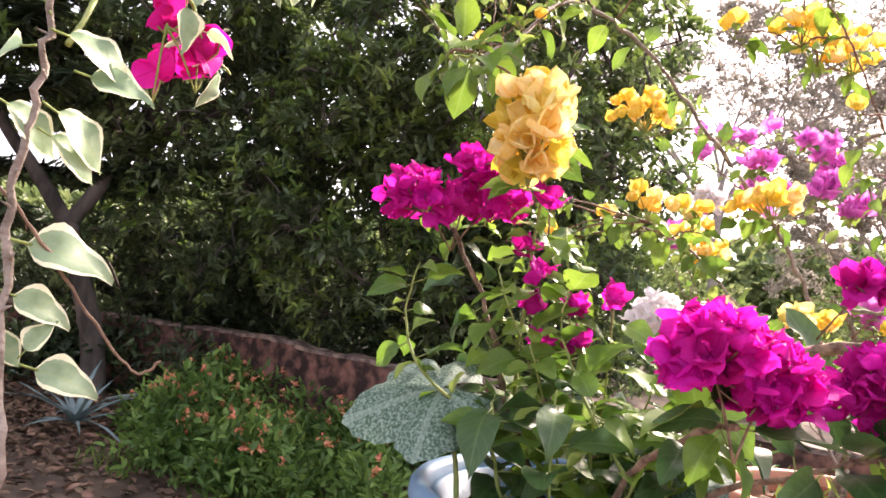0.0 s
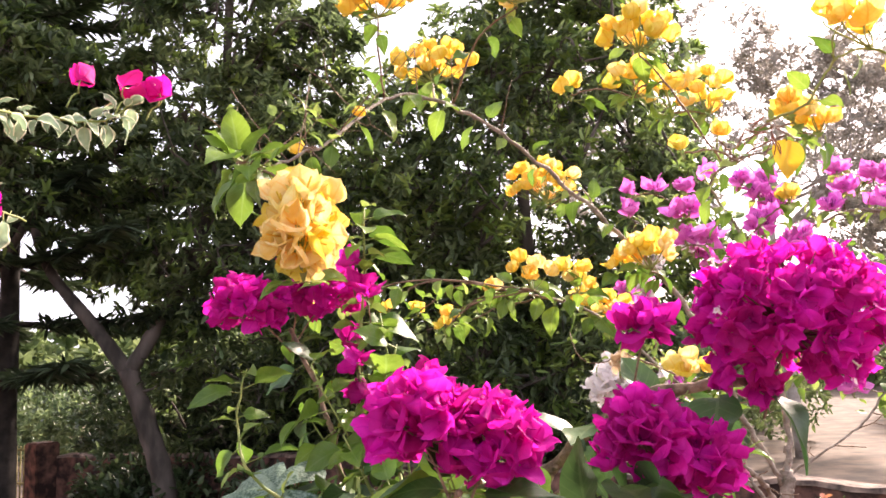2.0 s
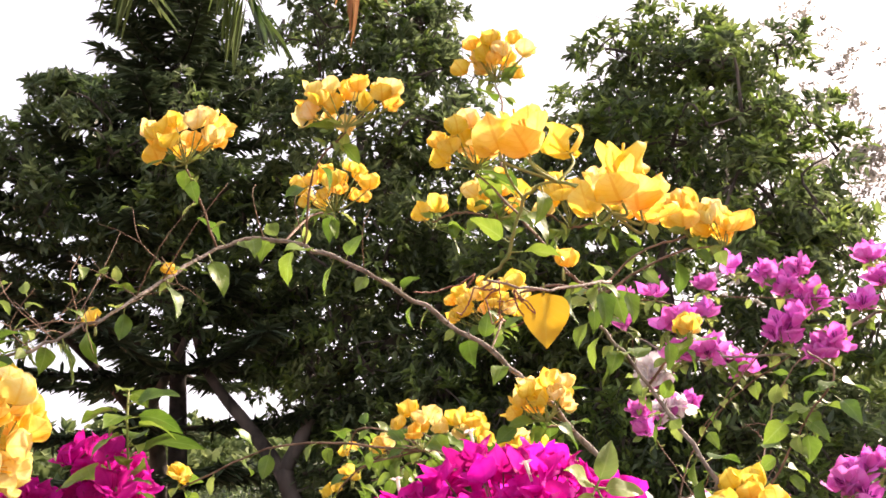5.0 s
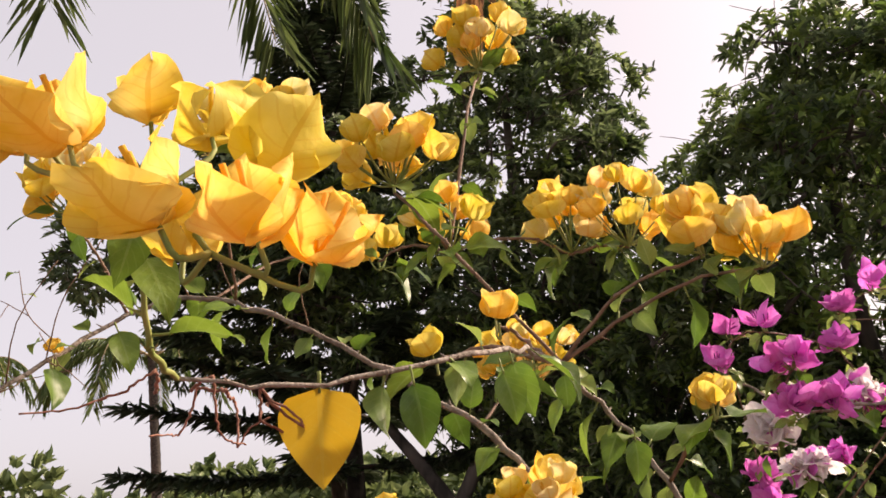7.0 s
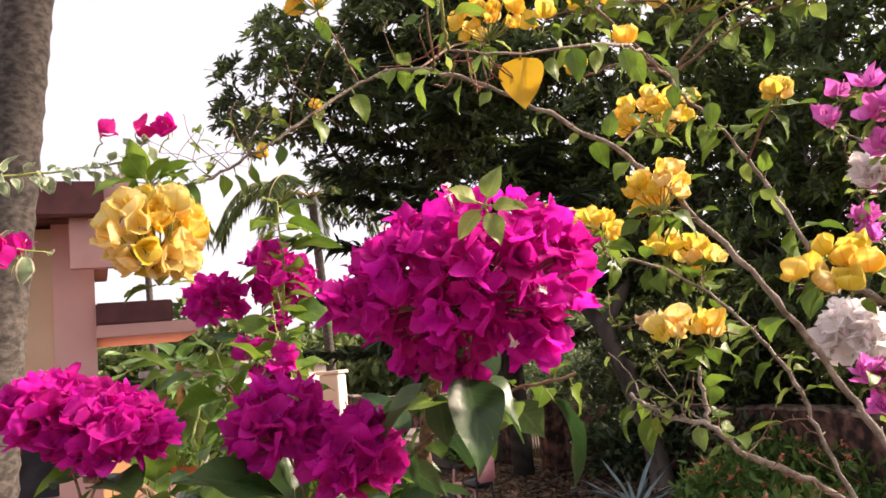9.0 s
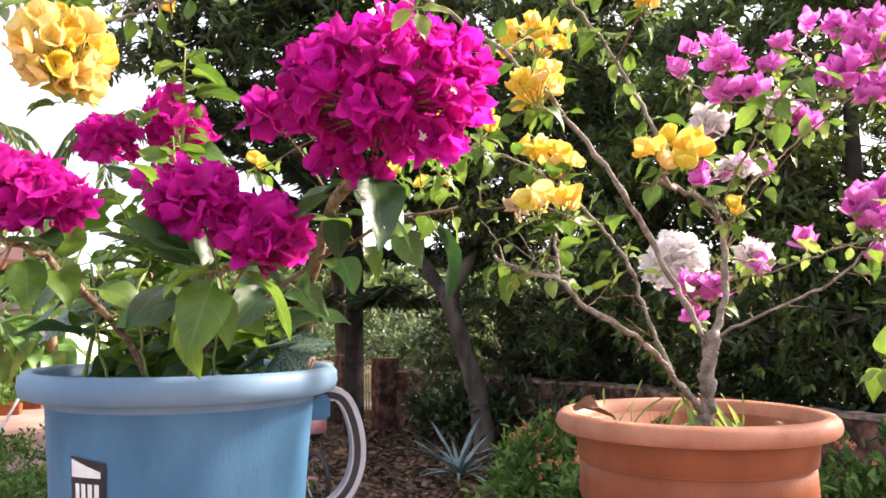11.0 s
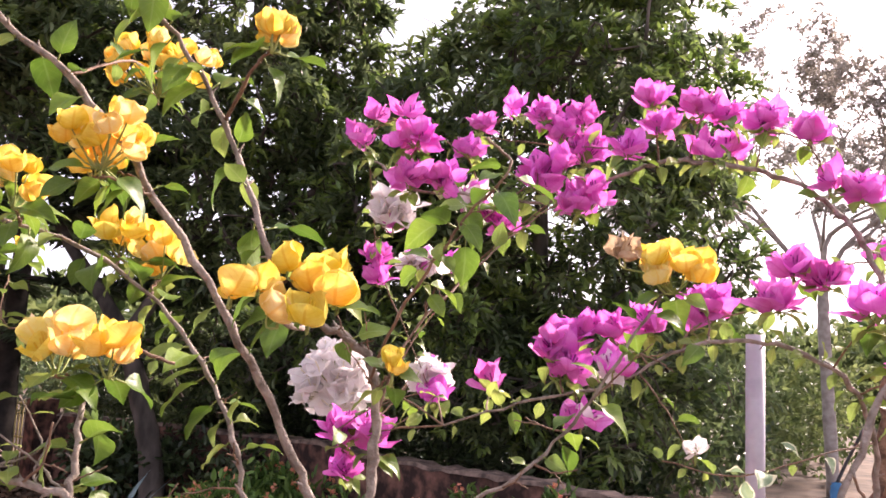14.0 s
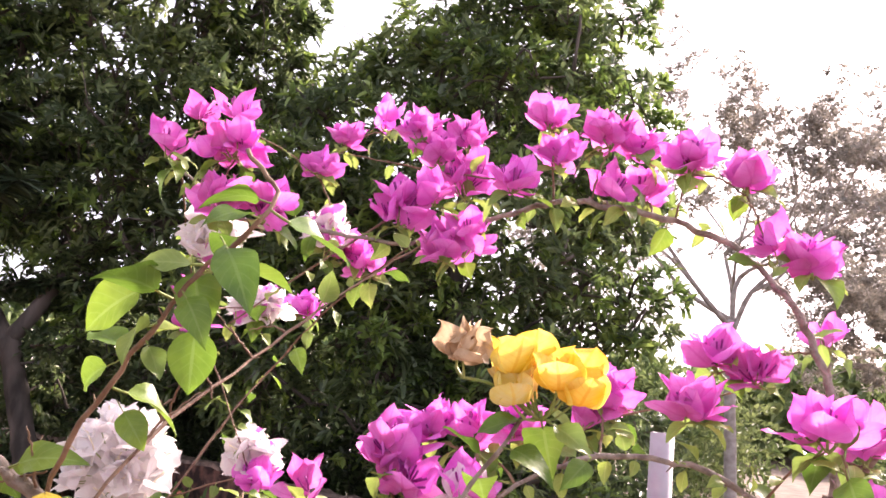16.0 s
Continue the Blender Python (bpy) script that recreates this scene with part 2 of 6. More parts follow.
PALM_GREEN = material("palm_frond", ((0.07, 0.12, 0.03), (0.15, 0.20, 0.06)), 0.5, 1.5, thin=0.3, vary="island", vary_amount=0.3)
PALM_BROWN = material("withered_palm_frond", ((0.30, 0.15, 0.06), (0.42, 0.24, 0.11)), 0.7, 1.5, thin=0.25, vary="island", vary_amount=0.3)
RACHIS = material("palm_midrib", ((0.22, 0.17, 0.08), (0.34, 0.27, 0.14)), 0.6, 8)
BANANA = material("banana_leaf", ((0.06, 0.15, 0.03), (0.12, 0.235, 0.06)), 0.45, 3, thin=0.3, vary="island", vary_amount=0.25)
BANANA_STEM = material("banana_stem", ((0.12, 0.085, 0.04), (0.26, 0.18, 0.08)), 0.7, 8)
PINK_WALL = material("pink_house_paint", ((0.76, 0.40, 0.35), (0.80, 0.46, 0.40)), 0.8, 1.5, bump=0.2, bump_scale=60)
TAN_WALL = material("tan_house_paint", ((0.68, 0.44, 0.27), (0.74, 0.50, 0.33)), 0.8, 1.5, bump=0.2, bump_scale=60)
YELLOW_WALL = material("yellow_planter_paint", ((0.72, 0.45, 0.20), (0.78, 0.54, 0.28)), 0.8, 2, bump=0.2, bump_scale=60)
CREAM_WALL = material("cream_wall_paint", ((0.66, 0.58, 0.48), (0.74, 0.68, 0.60)), 0.8, 1.5, bump=0.2, bump_scale=60)
MAROON = material("maroon_roof_edge", ((0.11, 0.035, 0.035), (0.18, 0.06, 0.055)), 0.7, 3, bump=0.3, bump_scale=60)
ROOF_TILE = material("weathered_roof_tile", ((0.28, 0.20, 0.18), (0.44, 0.34, 0.30)), 0.85, 3, bump=0.6, bump_scale=40)
GATE_METAL = material("rusty_olive_gate_metal", ((0.24, 0.20, 0.07), (0.40, 0.33, 0.13)), 0.6, 8, bump=0.3)
DARK_GLASS = material("dark_window_glass", ((0.02, 0.02, 0.025), (0.04, 0.04, 0.05)), 0.1, 3)
PINK_PAD = material("pink_vinyl_pad", ((0.66, 0.26, 0.28), (0.74, 0.34, 0.36)), 0.5, 20, bump=0.2)
PINK_METAL = material("pink_enamel", ((0.50, 0.20, 0.20), (0.60, 0.28, 0.27)), 0.4, 20)
STEEL = material("dull_steel", ((0.30, 0.30, 0.31), (0.45, 0.45, 0.46)), 0.4, 30, metal=0.8)
STEP_STONE = material("pinkish_step_stone", ((0.14, 0.105, 0.092), (0.22, 0.17, 0.15)), 0.85, 3, bump=0.5, bump_scale=50)

# ---- building helpers ----
WORLD = {}


class Shape:
    """Collects points, faces, UVs and a material slot for each face of one mesh."""

    def __init__(self):
        self.points, self.faces, self.uvs, self.slots = [], [], [], []

    def add(self, points, faces, uvs=None, slot=0, m=None):
        start = len(self.points)
        self.points += [tuple(m @ Vector(p)) for p in points] if m else [tuple(p) for p in points]
        self.uvs += list(uvs) if uvs else [(0.5, 0.5)] * len(points)
        self.faces += [tuple(start + i for i in f) for f in faces]
        self.slots += [slot] * len(faces)
        return self

    def mesh(self, name, *materials, smooth=True):
        me = bpy.data.meshes.new(name)
        me.from_pydata(self.points, [], self.faces)
        for mat in materials:
            me.materials.append(mat)
        layer = me.uv_layers.new(name="map")
        index = np.zeros(len(me.loops), dtype=np.int32)
        me.loops.foreach_get("vertex_index", index)
        layer.data.foreach_set("uv", np.array(self.uvs, dtype=np.float32)[index].ravel())
        me.polygons.foreach_set("material_index", np.array(self.slots, dtype=np.int32))
        me.polygons.foreach_set("use_smooth", np.full(len(me.polygons), smooth))
        me.update()
        return me


PLAN = {"pose": Matrix()}  # the garden is drawn on a plan of its own and set down in the world by this pose


def thing(name, at, label, category, group="", kind="", mesh=None, turn=0.0):
    ob = new(name, mesh)
    ob.matrix_basis = WORLD[ob.name] = PLAN["pose"] @ pose(*at, 0, 0, turn)
    return tagged(ob, label, category, group, kind)


def put(name, mesh, parent, m=None, label="", kind=""):
    """A mesh as a part of parent; m is its pose in the world."""
    ob = new(name, mesh)
    ob.parent = parent
    m = PLAN["pose"] @ m if m is not None else PLAN["pose"].copy()
    ob.matrix_basis = WORLD[parent.name].inverted() @ m
    WORLD[ob.name] = m.copy()
    return tagged(ob, label, "", "", kind)


def smooth_path(points, steps=5):
    """Catmull-Rom through the points."""
    p = [Vector(q) for q in points]
    p = [2 * p[0] - p[1]] + p + [2 * p[-1] - p[-2]]
    out = []
    for a, b, c, d in zip(p, p[1:], p[2:], p[3:]):
        for i in range(steps):
            t = i / steps
            out.append(0.5 * (2 * b + (c - a) * t + (2 * a - 5 * b + 4 * c - d) * t * t + (3 * b - a - 3 * c + d) * t ** 3))
    return out + [p[-2]]


def add_tube(shape, points, r0, r1, sides=7, slot=0, steps=4, knobbly=0.0, power=1.0):
    path = smooth_path(points, steps) if steps else [Vector(p) for p in points]
    n, rings, side = len(path), [], None
    for i, p in enumerate(path):
        ahead = (path[min(i + 1, n - 1)] - path[max(i - 1, 0)]).normalized()
        side = ahead.orthogonal().normalized() if side is None else (side - ahead * side.dot(ahead)).normalized()
        other = ahead.cross(side)
        t = (i / (n - 1)) ** power
        r = (r0 + (r1 - r0) * t) * (1 + knobbly * random.uniform(-1, 1))
        rings.append([p + r * (math.cos(a) * side + math.sin(a) * other) * (1 + 0.5 * knobbly * random.uniform(-1, 1)) for a in (2 * math.pi * k / sides for k in range(sides))])
    points = [q for ring in rings for q in ring] + [path[0], path[-1]]
    faces = [(i * sides + k, i * sides + (k + 1) % sides, (i + 1) * sides + (k + 1) % sides, (i + 1) * sides + k) for i in range(n - 1) for k in range(sides)]
    last, end = n * sides, (n - 1) * sides
    faces += [(last, (k + 1) % sides, k) for k in range(sides)] + [(last + 1, end + k, end + (k + 1) % sides) for k in range(sides)]
    shape.add(points, faces, slot=slot)
    return path


def add_lathe(shape, profile, sides=48, slot=0, centre=(0, 0, 0)):
    c = Vector(centre)
    points = [c + Vector((r * math.cos(2 * math.pi * k / sides), r * math.sin(2 * math.pi * k / sides), z)) for r, z in profile for k in range(sides)]
    faces = [(i * sides + k, i * sides + (k + 1) % sides, (i + 1) * sides + (k + 1) % sides, (i + 1) * sides + k) for i in range(len(profile) - 1) for k in range(sides)]
    shape.add(points, faces, slot=slot)


def add_box(shape, low, high, slot=0, m=None, bevel=0.0):
    bm = bmesh.new()
    bmesh.ops.create_cube(bm, size=1)
    size, mid = Vector(high) - Vector(low), (Vector(high) + Vector(low)) / 2
    for v in bm.verts:
        v.co = Vector([v.co[i] * size[i] + mid[i] for i in range(3)])
    if bevel:
        bmesh.ops.bevel(bm, geom=bm.edges[:], offset=bevel, segments=2, affect="EDGES")
    bm.verts.index_update()
    shape.add([v.co.copy() for v in bm.verts], [[v.index for v in f.verts] for f in bm.faces], slot=slot, m=m)
    bm.free()


def facing(at, ahead, up=(0, 0, 1), size=1.0, twist=0.0):
    """A pose whose Y looks along ahead and whose Z lies near up."""
    y = Vector(ahead).normalized()
    x = y.cross(Vector(up))
    x = x.normalized() if x.length > 1e-4 else y.orthogonal().normalized()
    m = Matrix((x, y, x.cross(y))).transposed().to_4x4() @ Matrix.Rotation(twist, 4, "Y") @ Matrix.Diagonal((size, size, size, 1))
    return Matrix.Translation(at) @ m


def standing(at, axis, size=1.0, twist=0.0):
    """A pose whose Z looks along axis."""
    return Matrix.Translation(at) @ Vector(axis).to_track_quat("Z", "Y").to_matrix().to_4x4() @ Matrix.Rotation(twist, 4, "Z") @ Matrix.Diagonal((size, size, size, 1))


def blade_mesh(name, mat, length, width, fold=0.25, curl=0.3, wave=0.04, rows=8, belly=0.72, tip=1.05, stalk=0.0, stalk_mat=None, lobes=0):
    """One leaf: its base at the origin, along Y, its face up. Half-width by t^belly (1 - t)."""
    s = Shape()
    cols = (-1.0, -0.55, 0.0, 0.55, 1.0)
    peak = max((t / 50) ** belly * (1 - t / 50) ** tip for t in range(51))
    phase = random.uniform(0, 6)
    points, uvs = [], []
    for i in range(rows + 1):
        t = i / rows
        half = 0.5 * width * (t ** belly) * max(1 - t, 0) ** tip / peak
        if lobes:
            half *= 1 + 0.16 * math.cos(t * math.pi * 2 * lobes)
        for u in cols:
            x = u * half
            z = fold * abs(x) - curl * length * t * t + wave * length * math.sin(7 * t + phase) * u + 0.5 * wave * length * math.sin(13 * t + phase) * abs(u)
            points.append((x, stalk + length * t * (1 - 0.12 * curl * t), z))
            uvs.append((0.5 + 0.5 * u, t))
    n = len(cols)
    s.add(points, [(i * n + k, i * n + k + 1, (i + 1) * n + k + 1, (i + 1) * n + k) for i in range(rows) for k in range(n - 1)], uvs)
    if stalk:
        add_tube(s, [(0, 0, 0.1 * stalk), (0, stalk * 0.6, 0.03 * stalk), (0, stalk + length * 0.05, 0)], 0.0011, 0.0009, 4, slot=1, steps=2)
    return s.mesh(name, mat, stalk_mat or STALK)


def palmate_mesh(name, mat, length):
    """A broad leaf of five pointed lobes, each with its own midrib, notched where the stalk meets it."""
    s = Shape()
    rings, steps = 6, 60
    points, uvs = [(0, 0, 0)], [(0.5, 0.0)]
    lobes = ((-2.2, 0.62), (-1.1, 0.86), (0.0, 1.0), (1.1, 0.86), (2.2, 0.62))
    for i in range(1, rings + 1):
        t = i / rings
        for k in range(steps + 1):
            a = -2.75 + 5.5 * k / steps
            centre, reach = min(lobes, key=lambda lobe: abs(lobe[0] - a))
            off = abs(a - centre) / 0.55
            r = length * reach * (1 - 0.27 * min(off, 1.2) + 0.02 * math.sin(a * 23))
            wave = 0.05 * length * t * math.sin(a * 4.1) - 0.16 * length * t * t + 0.03 * length * (1 - min(off, 1)) * -t
            points.append((r * t * math.sin(a), r * t * math.cos(a), wave))
            uvs.append((0.5 + 0.5 * max(-1.0, min(1.0, (a - centre) / 0.55)) * t, t))
    n = steps + 1
    faces = [(0, 1 + k + 1, 1 + k) for k in range(steps)]
    faces += [(1 + i * n + k, 1 + i * n + k + 1, 1 + (i + 1) * n + k + 1, 1 + (i + 1) * n + k) for i in range(rings - 1) for k in range(steps)]
    s.add(points, faces, uvs)
    return s.mesh(name, mat)


def flower_mesh(name, mat, tube_mat, length, width, mid, end, keel=12.0, tubes=3, ruffle=1.0, sharp=2.0):
    """Three ovate bracts round a stalk: each leaves the base outwards, rises at the tilt mid and ends at the tilt end;
    keel folds it round the flower, sharp draws out its tip. The slim flower tubes stand inside."""
    s = Shape()
    rows, cols = 10, (-1.0, -0.75, -0.5, -0.22, 0.0, 0.22, 0.5, 0.75, 1.0)
    for k in range(3):
        turn = Matrix.Rotation(2 * math.pi * k / 3 + random.uniform(-0.15, 0.15), 4, "Z")
        m, e, phase = mid + random.uniform(-0.12, 0.16), end + random.uniform(-0.2, 0.25), random.uniform(0, 6)
        lean = random.uniform(-0.16, 0.16)
        size = random.uniform(0.88, 1.08)
        r, z, points, uvs = 0.0012, 0.0, [], []
        for i in range(rows + 1):
            t = i / rows
            late = min(max((t - 0.35) / 0.65, 0.0), 1.0)
            tilt = m + (1.3 - m) * max(0.0, 1 - t / 0.35) ** 1.5 + (e - m) * late * late * (3 - 2 * late)
            shape = (t / 0.36) ** 0.62 if t < 0.36 else (1 - ((t - 0.36) / 0.64) ** sharp) ** 0.72
            half = 0.5 * width * size * shape + 0.0004
            for u in cols:
                x = u * half
                inward = keel * x * x * (0.5 + 0.5 * t)
                wavy = ruffle * (0.0007 * math.sin(8 * t + 2.4 * u + phase) + 0.0022 * u * u * math.sin(7.5 * t + phase + 2.2 * u))
                rib = 0.0009 * max(0.0, 1 - 3.0 * abs(u)) * (1 - t)
                points.append(turn @ Vector((x + lean * length * t * t, r - inward + wavy + rib, z + 0.25 * inward + 0.4 * wavy)))
                uvs.append((0.5 + 0.5 * u, t))
            r += length * size / rows * math.sin(tilt)
            z += length * size / rows * math.cos(tilt)
        n = len(cols)
        s.add(points, [(i * n + j, i * n + j + 1, (i + 1) * n + j + 1, (i + 1) * n + j) for i in range(rows) for j in range(n - 1)], uvs)
    for k in range(tubes):
        a = 2 * math.pi * (k + 0.5) / 3
        add_tube(s, [(0, 0, 0.002), (0.003 * math.sin(a), 0.003 * math.cos(a), 0.010), (0.0045 * math.sin(a), 0.0045 * math.cos(a), 0.021)], 0.0007, 0.0010, 5, slot=1, steps=2)
    return s.mesh(name, mat, tube_mat)


def blossom_mesh(name):
    """The small white star that opens at the end of a flower tube."""
    s = Shape()
    points = [(0, 0, 0.001)]
    for k in range(20):
        a = 2 * math.pi * k / 20
        r = 0.0052 * (1 + 0.22 * math.cos(5 * a))
        points.append((r * math.cos(a), r * math.sin(a), 0.0012 + 0.0006 * math.sin(5 * a)))
    s.add(points, [(0, k + 1, (k + 1) % 20 + 1) for k in range(20)])
    add_tube(s, [(0, 0, -0.016), (0, 0, -0.008), (0, 0, 0.0006)], 0.0012, 0.0018, 6, slot=1, steps=1)
    add_tube(s, [(0, 0, 0.0012), (0, 0, 0.0026)], 0.0013, 0.0006, 6, slot=1, steps=0)
    return s.mesh(name, WHITE, STAMEN)


FLOWERS = {
    "magenta": [flower_mesh("magenta_flower", MAGENTA, MAGENTA, 0.029, 0.031, m, e, 9, 1, 1.9, 2.5) for m, e in ((0.62, 0.75), (0.48, 0.45), (0.75, 0.85), (0.42, 0.75), (0.55, 0.10), (0.66, 0.50), (0.38, 0.25), (0.70, 1.15))],
    "purple": [flower_mesh("purple_flower", PURPLE, TUBE_DARK, 0.036, 0.032, m, e, 11, 3, 1.2, 1.55) for m, e in ((0.46, 0.30), (0.58, 0.65), (0.36, 0.15), (0.66, 0.40), (0.42, 0.85), (0.52, 1.1))],
    "yellow": [flower_mesh("yellow_flower", mat, YELLOW, 0.030, 0.034, m, e, 26, 2, 0.9, 3.0) for m, e, mat in ((0.40, -0.45, YELLOW), (0.34, 0.0, YELLOW), (0.46, -0.30, YELLOW), (0.30, -0.60, YELLOW), (0.48, 0.15, YELLOW), (0.38, -0.35, YELLOW_PALE))],
    "pale": [flower_mesh("pale_yellow_flower", YELLOW_PALE, YELLOW, 0.030, 0.034, m, e, 24, 2, 1.0, 3.0) for m, e in ((0.40, -0.35), (0.46, 0.05), (0.34, -0.2))],
    "open": [flower_mesh("open_yellow_flower", mat, YELLOW, 0.027, 0.029, m, e, 16, 2, 1.7, 2.2) for m, e, mat in ((0.42, -0.15, YELLOW), (0.52, 0.25, YELLOW), (0.38, 0.10, YELLOW), (0.46, 0.0, YELLOW))],
    "white": [flower_mesh("white_flower", WHITE, STAMEN, 0.031, 0.032, m, e, 7, 1, 1.5, 2.4) for m, e in ((0.60, 0.80), (0.75, 1.0), (0.50, 0.45))],
    "blush": [flower_mesh("blush_flower", BLUSH, TUBE_DARK, 0.034, 0.032, m, e, 8, 2, 1.1, 2.0) for m, e in ((0.55, 0.6), (0.70, 0.8))],
    "red": [flower_mesh("crimson_flower", RED, STAMEN, 0.033, 0.033, m, e, 14, 1, 0.8, 2.2) for m, e in ((0.42, 0.15), (0.50, 0.35))],
    "withered": [flower_mesh("withered_flower", WITHERED, DRY_LEAF, 0.032, 0.033, m, e, 16, 1, 2.2, 2.0) for m, e in ((0.40, 0.0), (0.45, 0.3))],
}
LEAVES = {
    "green": [blade_mesh("green_leaf", LEAF, 0.046, 0.030, f, c, 0.05, stalk=0.012) for f, c in ((0.25, 0.25), (0.4, 0.45), (0.15, 0.6), (0.3, 0.1))],
    "young": [blade_mesh("young_leaf", LEAF_YOUNG, 0.034, 0.021, f, c, 0.05, stalk=0.008) for f, c in ((0.3, 0.3), (0.5, 0.5), (0.2, 0.15))],
    "dark": [blade_mesh("dark_leaf", LEAF_DARK, 0.085, 0.050, f, c, 0.05, rows=10, stalk=0.022) for f, c in ((0.3, 0.25), (0.45, 0.5), (0.2, 0.65), (0.35, 0.1))],
    "fresh": [blade_mesh("fresh_leaf", LEAF, 0.064, 0.045, f, c, 0.05, rows=10, stalk=0.02) for f, c in ((0.3, 0.3), (0.45, 0.5), (0.2, 0.7))],
    "variegated": [blade_mesh("variegated_leaf", LEAF_VARIEGATED, 0.054, 0.034, f, c, 0.07, rows=10, stalk=0.012) for f, c in ((0.3, 0.35), (0.5, 0.2), (0.2, 0.6))],
}
# for each colour: how far down its heads are filled, and how much its flowers turn upwards
BLOOM = {"magenta": (-0.92, 0.30), "purple": (-0.75, 0.55), "yellow": (-0.62, 0.64), "pale": (-0.62, 0.64), "open": (-0.6, 0.75), "white": (-0.85, 0.35), "blush": (-0.7, 0.5), "red": (-0.7, 0.5), "withered": (-0.7, 0.5)}
BLOSSOM = blossom_mesh("white_blossom")


def cluster(plant, centre, radii, count, kind, root, size=1.0, up=None, blossoms=0, other="", share=0.0, label="", bottom=None):
    """A head of flowers: its stalks are one part, and each flower is a part of that."""
    c, root = Vector(centre), Vector(root)
    rad = Vector(radii) if isinstance(radii, tuple) else Vector((radii, radii, radii))
    bottom = BLOOM[kind][0] if bottom is None else bottom
    up = BLOOM[kind][1] if up is None else up
    rad = Vector([max(0.004, v - 0.013 * size) for v in rad]) if count > 2 else rad
    spots = []
    shift = random.uniform(0, 6)
    for i in range(count):
        z = 1 - (1 - bottom) * (i + 0.5) / count
        a = shift + i * 2.39996
        d = Vector((math.sqrt(max(0, 1 - z * z)) * math.cos(a), math.sqrt(max(0, 1 - z * z)) * math.sin(a), z))
        d = (d + Vector([random.uniform(-0.22, 0.22) for _ in range(3)])).normalized()
        depth = random.choice((random.uniform(0.30, 0.7), random.uniform(0.8, 1.05), random.uniform(0.8, 1.05), random.uniform(0.8, 1.05))) if count > 3 else random.uniform(0.5, 1.0)
        p = c + Vector([d[k] * rad[k] * depth for k in range(3)])
        axis = (d * (1 - up) + Vector((0, 0, up)) + Vector([random.uniform(-1, 1) * (0.5 if kind == "magenta" else 0.22) for _ in range(3)])).normalized()
        spots.append((p - axis * 0.016 * size, axis, d))
    stalks = Shape()
    hub = c - Vector((0, 0, rad.z * (0.30 if kind in ("magenta", "white") else 0.75) + (0.0 if kind in ("magenta", "white") else 0.016)))
    add_tube(stalks, [root, (root + hub) / 2 + Vector((0, 0, 0.006)), hub], 0.0014, 0.0010, 5, steps=3)
    for p, axis, _ in spots:
        add_tube(stalks, [hub, (hub + p) / 2 - axis * 0.006, p], 0.0009 if kind == "magenta" else 0.0013, 0.0008, 4, steps=2)
    head = put("flower_stem", stalks.mesh("cluster_stalks", BARK_DARK if kind == "magenta" else STALK), plant, None, label)
    for p, axis, _ in spots:
        pick = FLOWERS[other] if other and random.random() < share else FLOWERS[kind]
        put("flower", random.choice(pick), head, standing(p, axis, size * random.uniform(0.84, 1.12), random.uniform(0, 6)))
    if kind in ("yellow", "purple") and count > 1:
        for i in range(3 if count > 3 else 2):
            a = random.uniform(0, 6.28)
            out = Vector((math.cos(a), math.sin(a), random.uniform(-0.7, 0.2)))
            put("leaf", random.choice(LEAVES["young" if random.random() < (0.8 if kind == "purple" else 0.4) else "green"]), head, facing(hub + Vector((out.x, out.y, 0)) * 0.004, out, (0, -0.3, 1), random.uniform(0.7, 1.05), random.uniform(-0.5, 0.5)))
    for i in range(blossoms):
        p, axis, d = spots[int((i + 0.5) * len(spots) / blossoms)]
        put("blossom", BLOSSOM, head, standing(p + axis * 0.026 * size + d * 0.004, axis, random.uniform(0.72, 0.92)))
    return head


def spray(branch, path, count, kinds, low=0.0, high=1.0, size=1.0, droop=0.35):
    """Leaves along a branch, turned out from it and drooping."""
    n = len(path) - 1
    for i in range(count):
        t = (low + (high - low) * (i + random.random()) / count) * n
        k = min(int(t), n - 1)
        p = path[k].lerp(path[k + 1], t - k)
        if p.z < 1.42 and 0.128 < math.hypot(p.x + 0.58, p.y + 0.45) < 0.30:
            continue
        along = (path[k + 1] - path[k]).normalized()
        a = i * 2.4 + random.uniform(-0.5, 0.5)
        side = along.orthogonal().normalized()
        out = math.cos(a) * side + math.sin(a) * along.cross(side)
        ahead = out + 0.6 * along * random.uniform(0, 1) - Vector((0, 0, droop * random.uniform(-0.5, 1.8)))
        up = Vector((random.uniform(-0.5, 0.5), random.uniform(-0.7, 0.3), 1))
        tip = p + ahead.normalized() * 0.105 * size
        if tip.z < 1.40 and 0.14 < math.hypot(tip.x + 0.58, tip.y + 0.45) < 0.30:
            continue
        put("leaf", random.choice(LEAVES[random.choice(kinds)]), branch, facing(p, ahead, up, size * random.uniform(0.65, 1.2), random.uniform(-0.5, 0.5)))


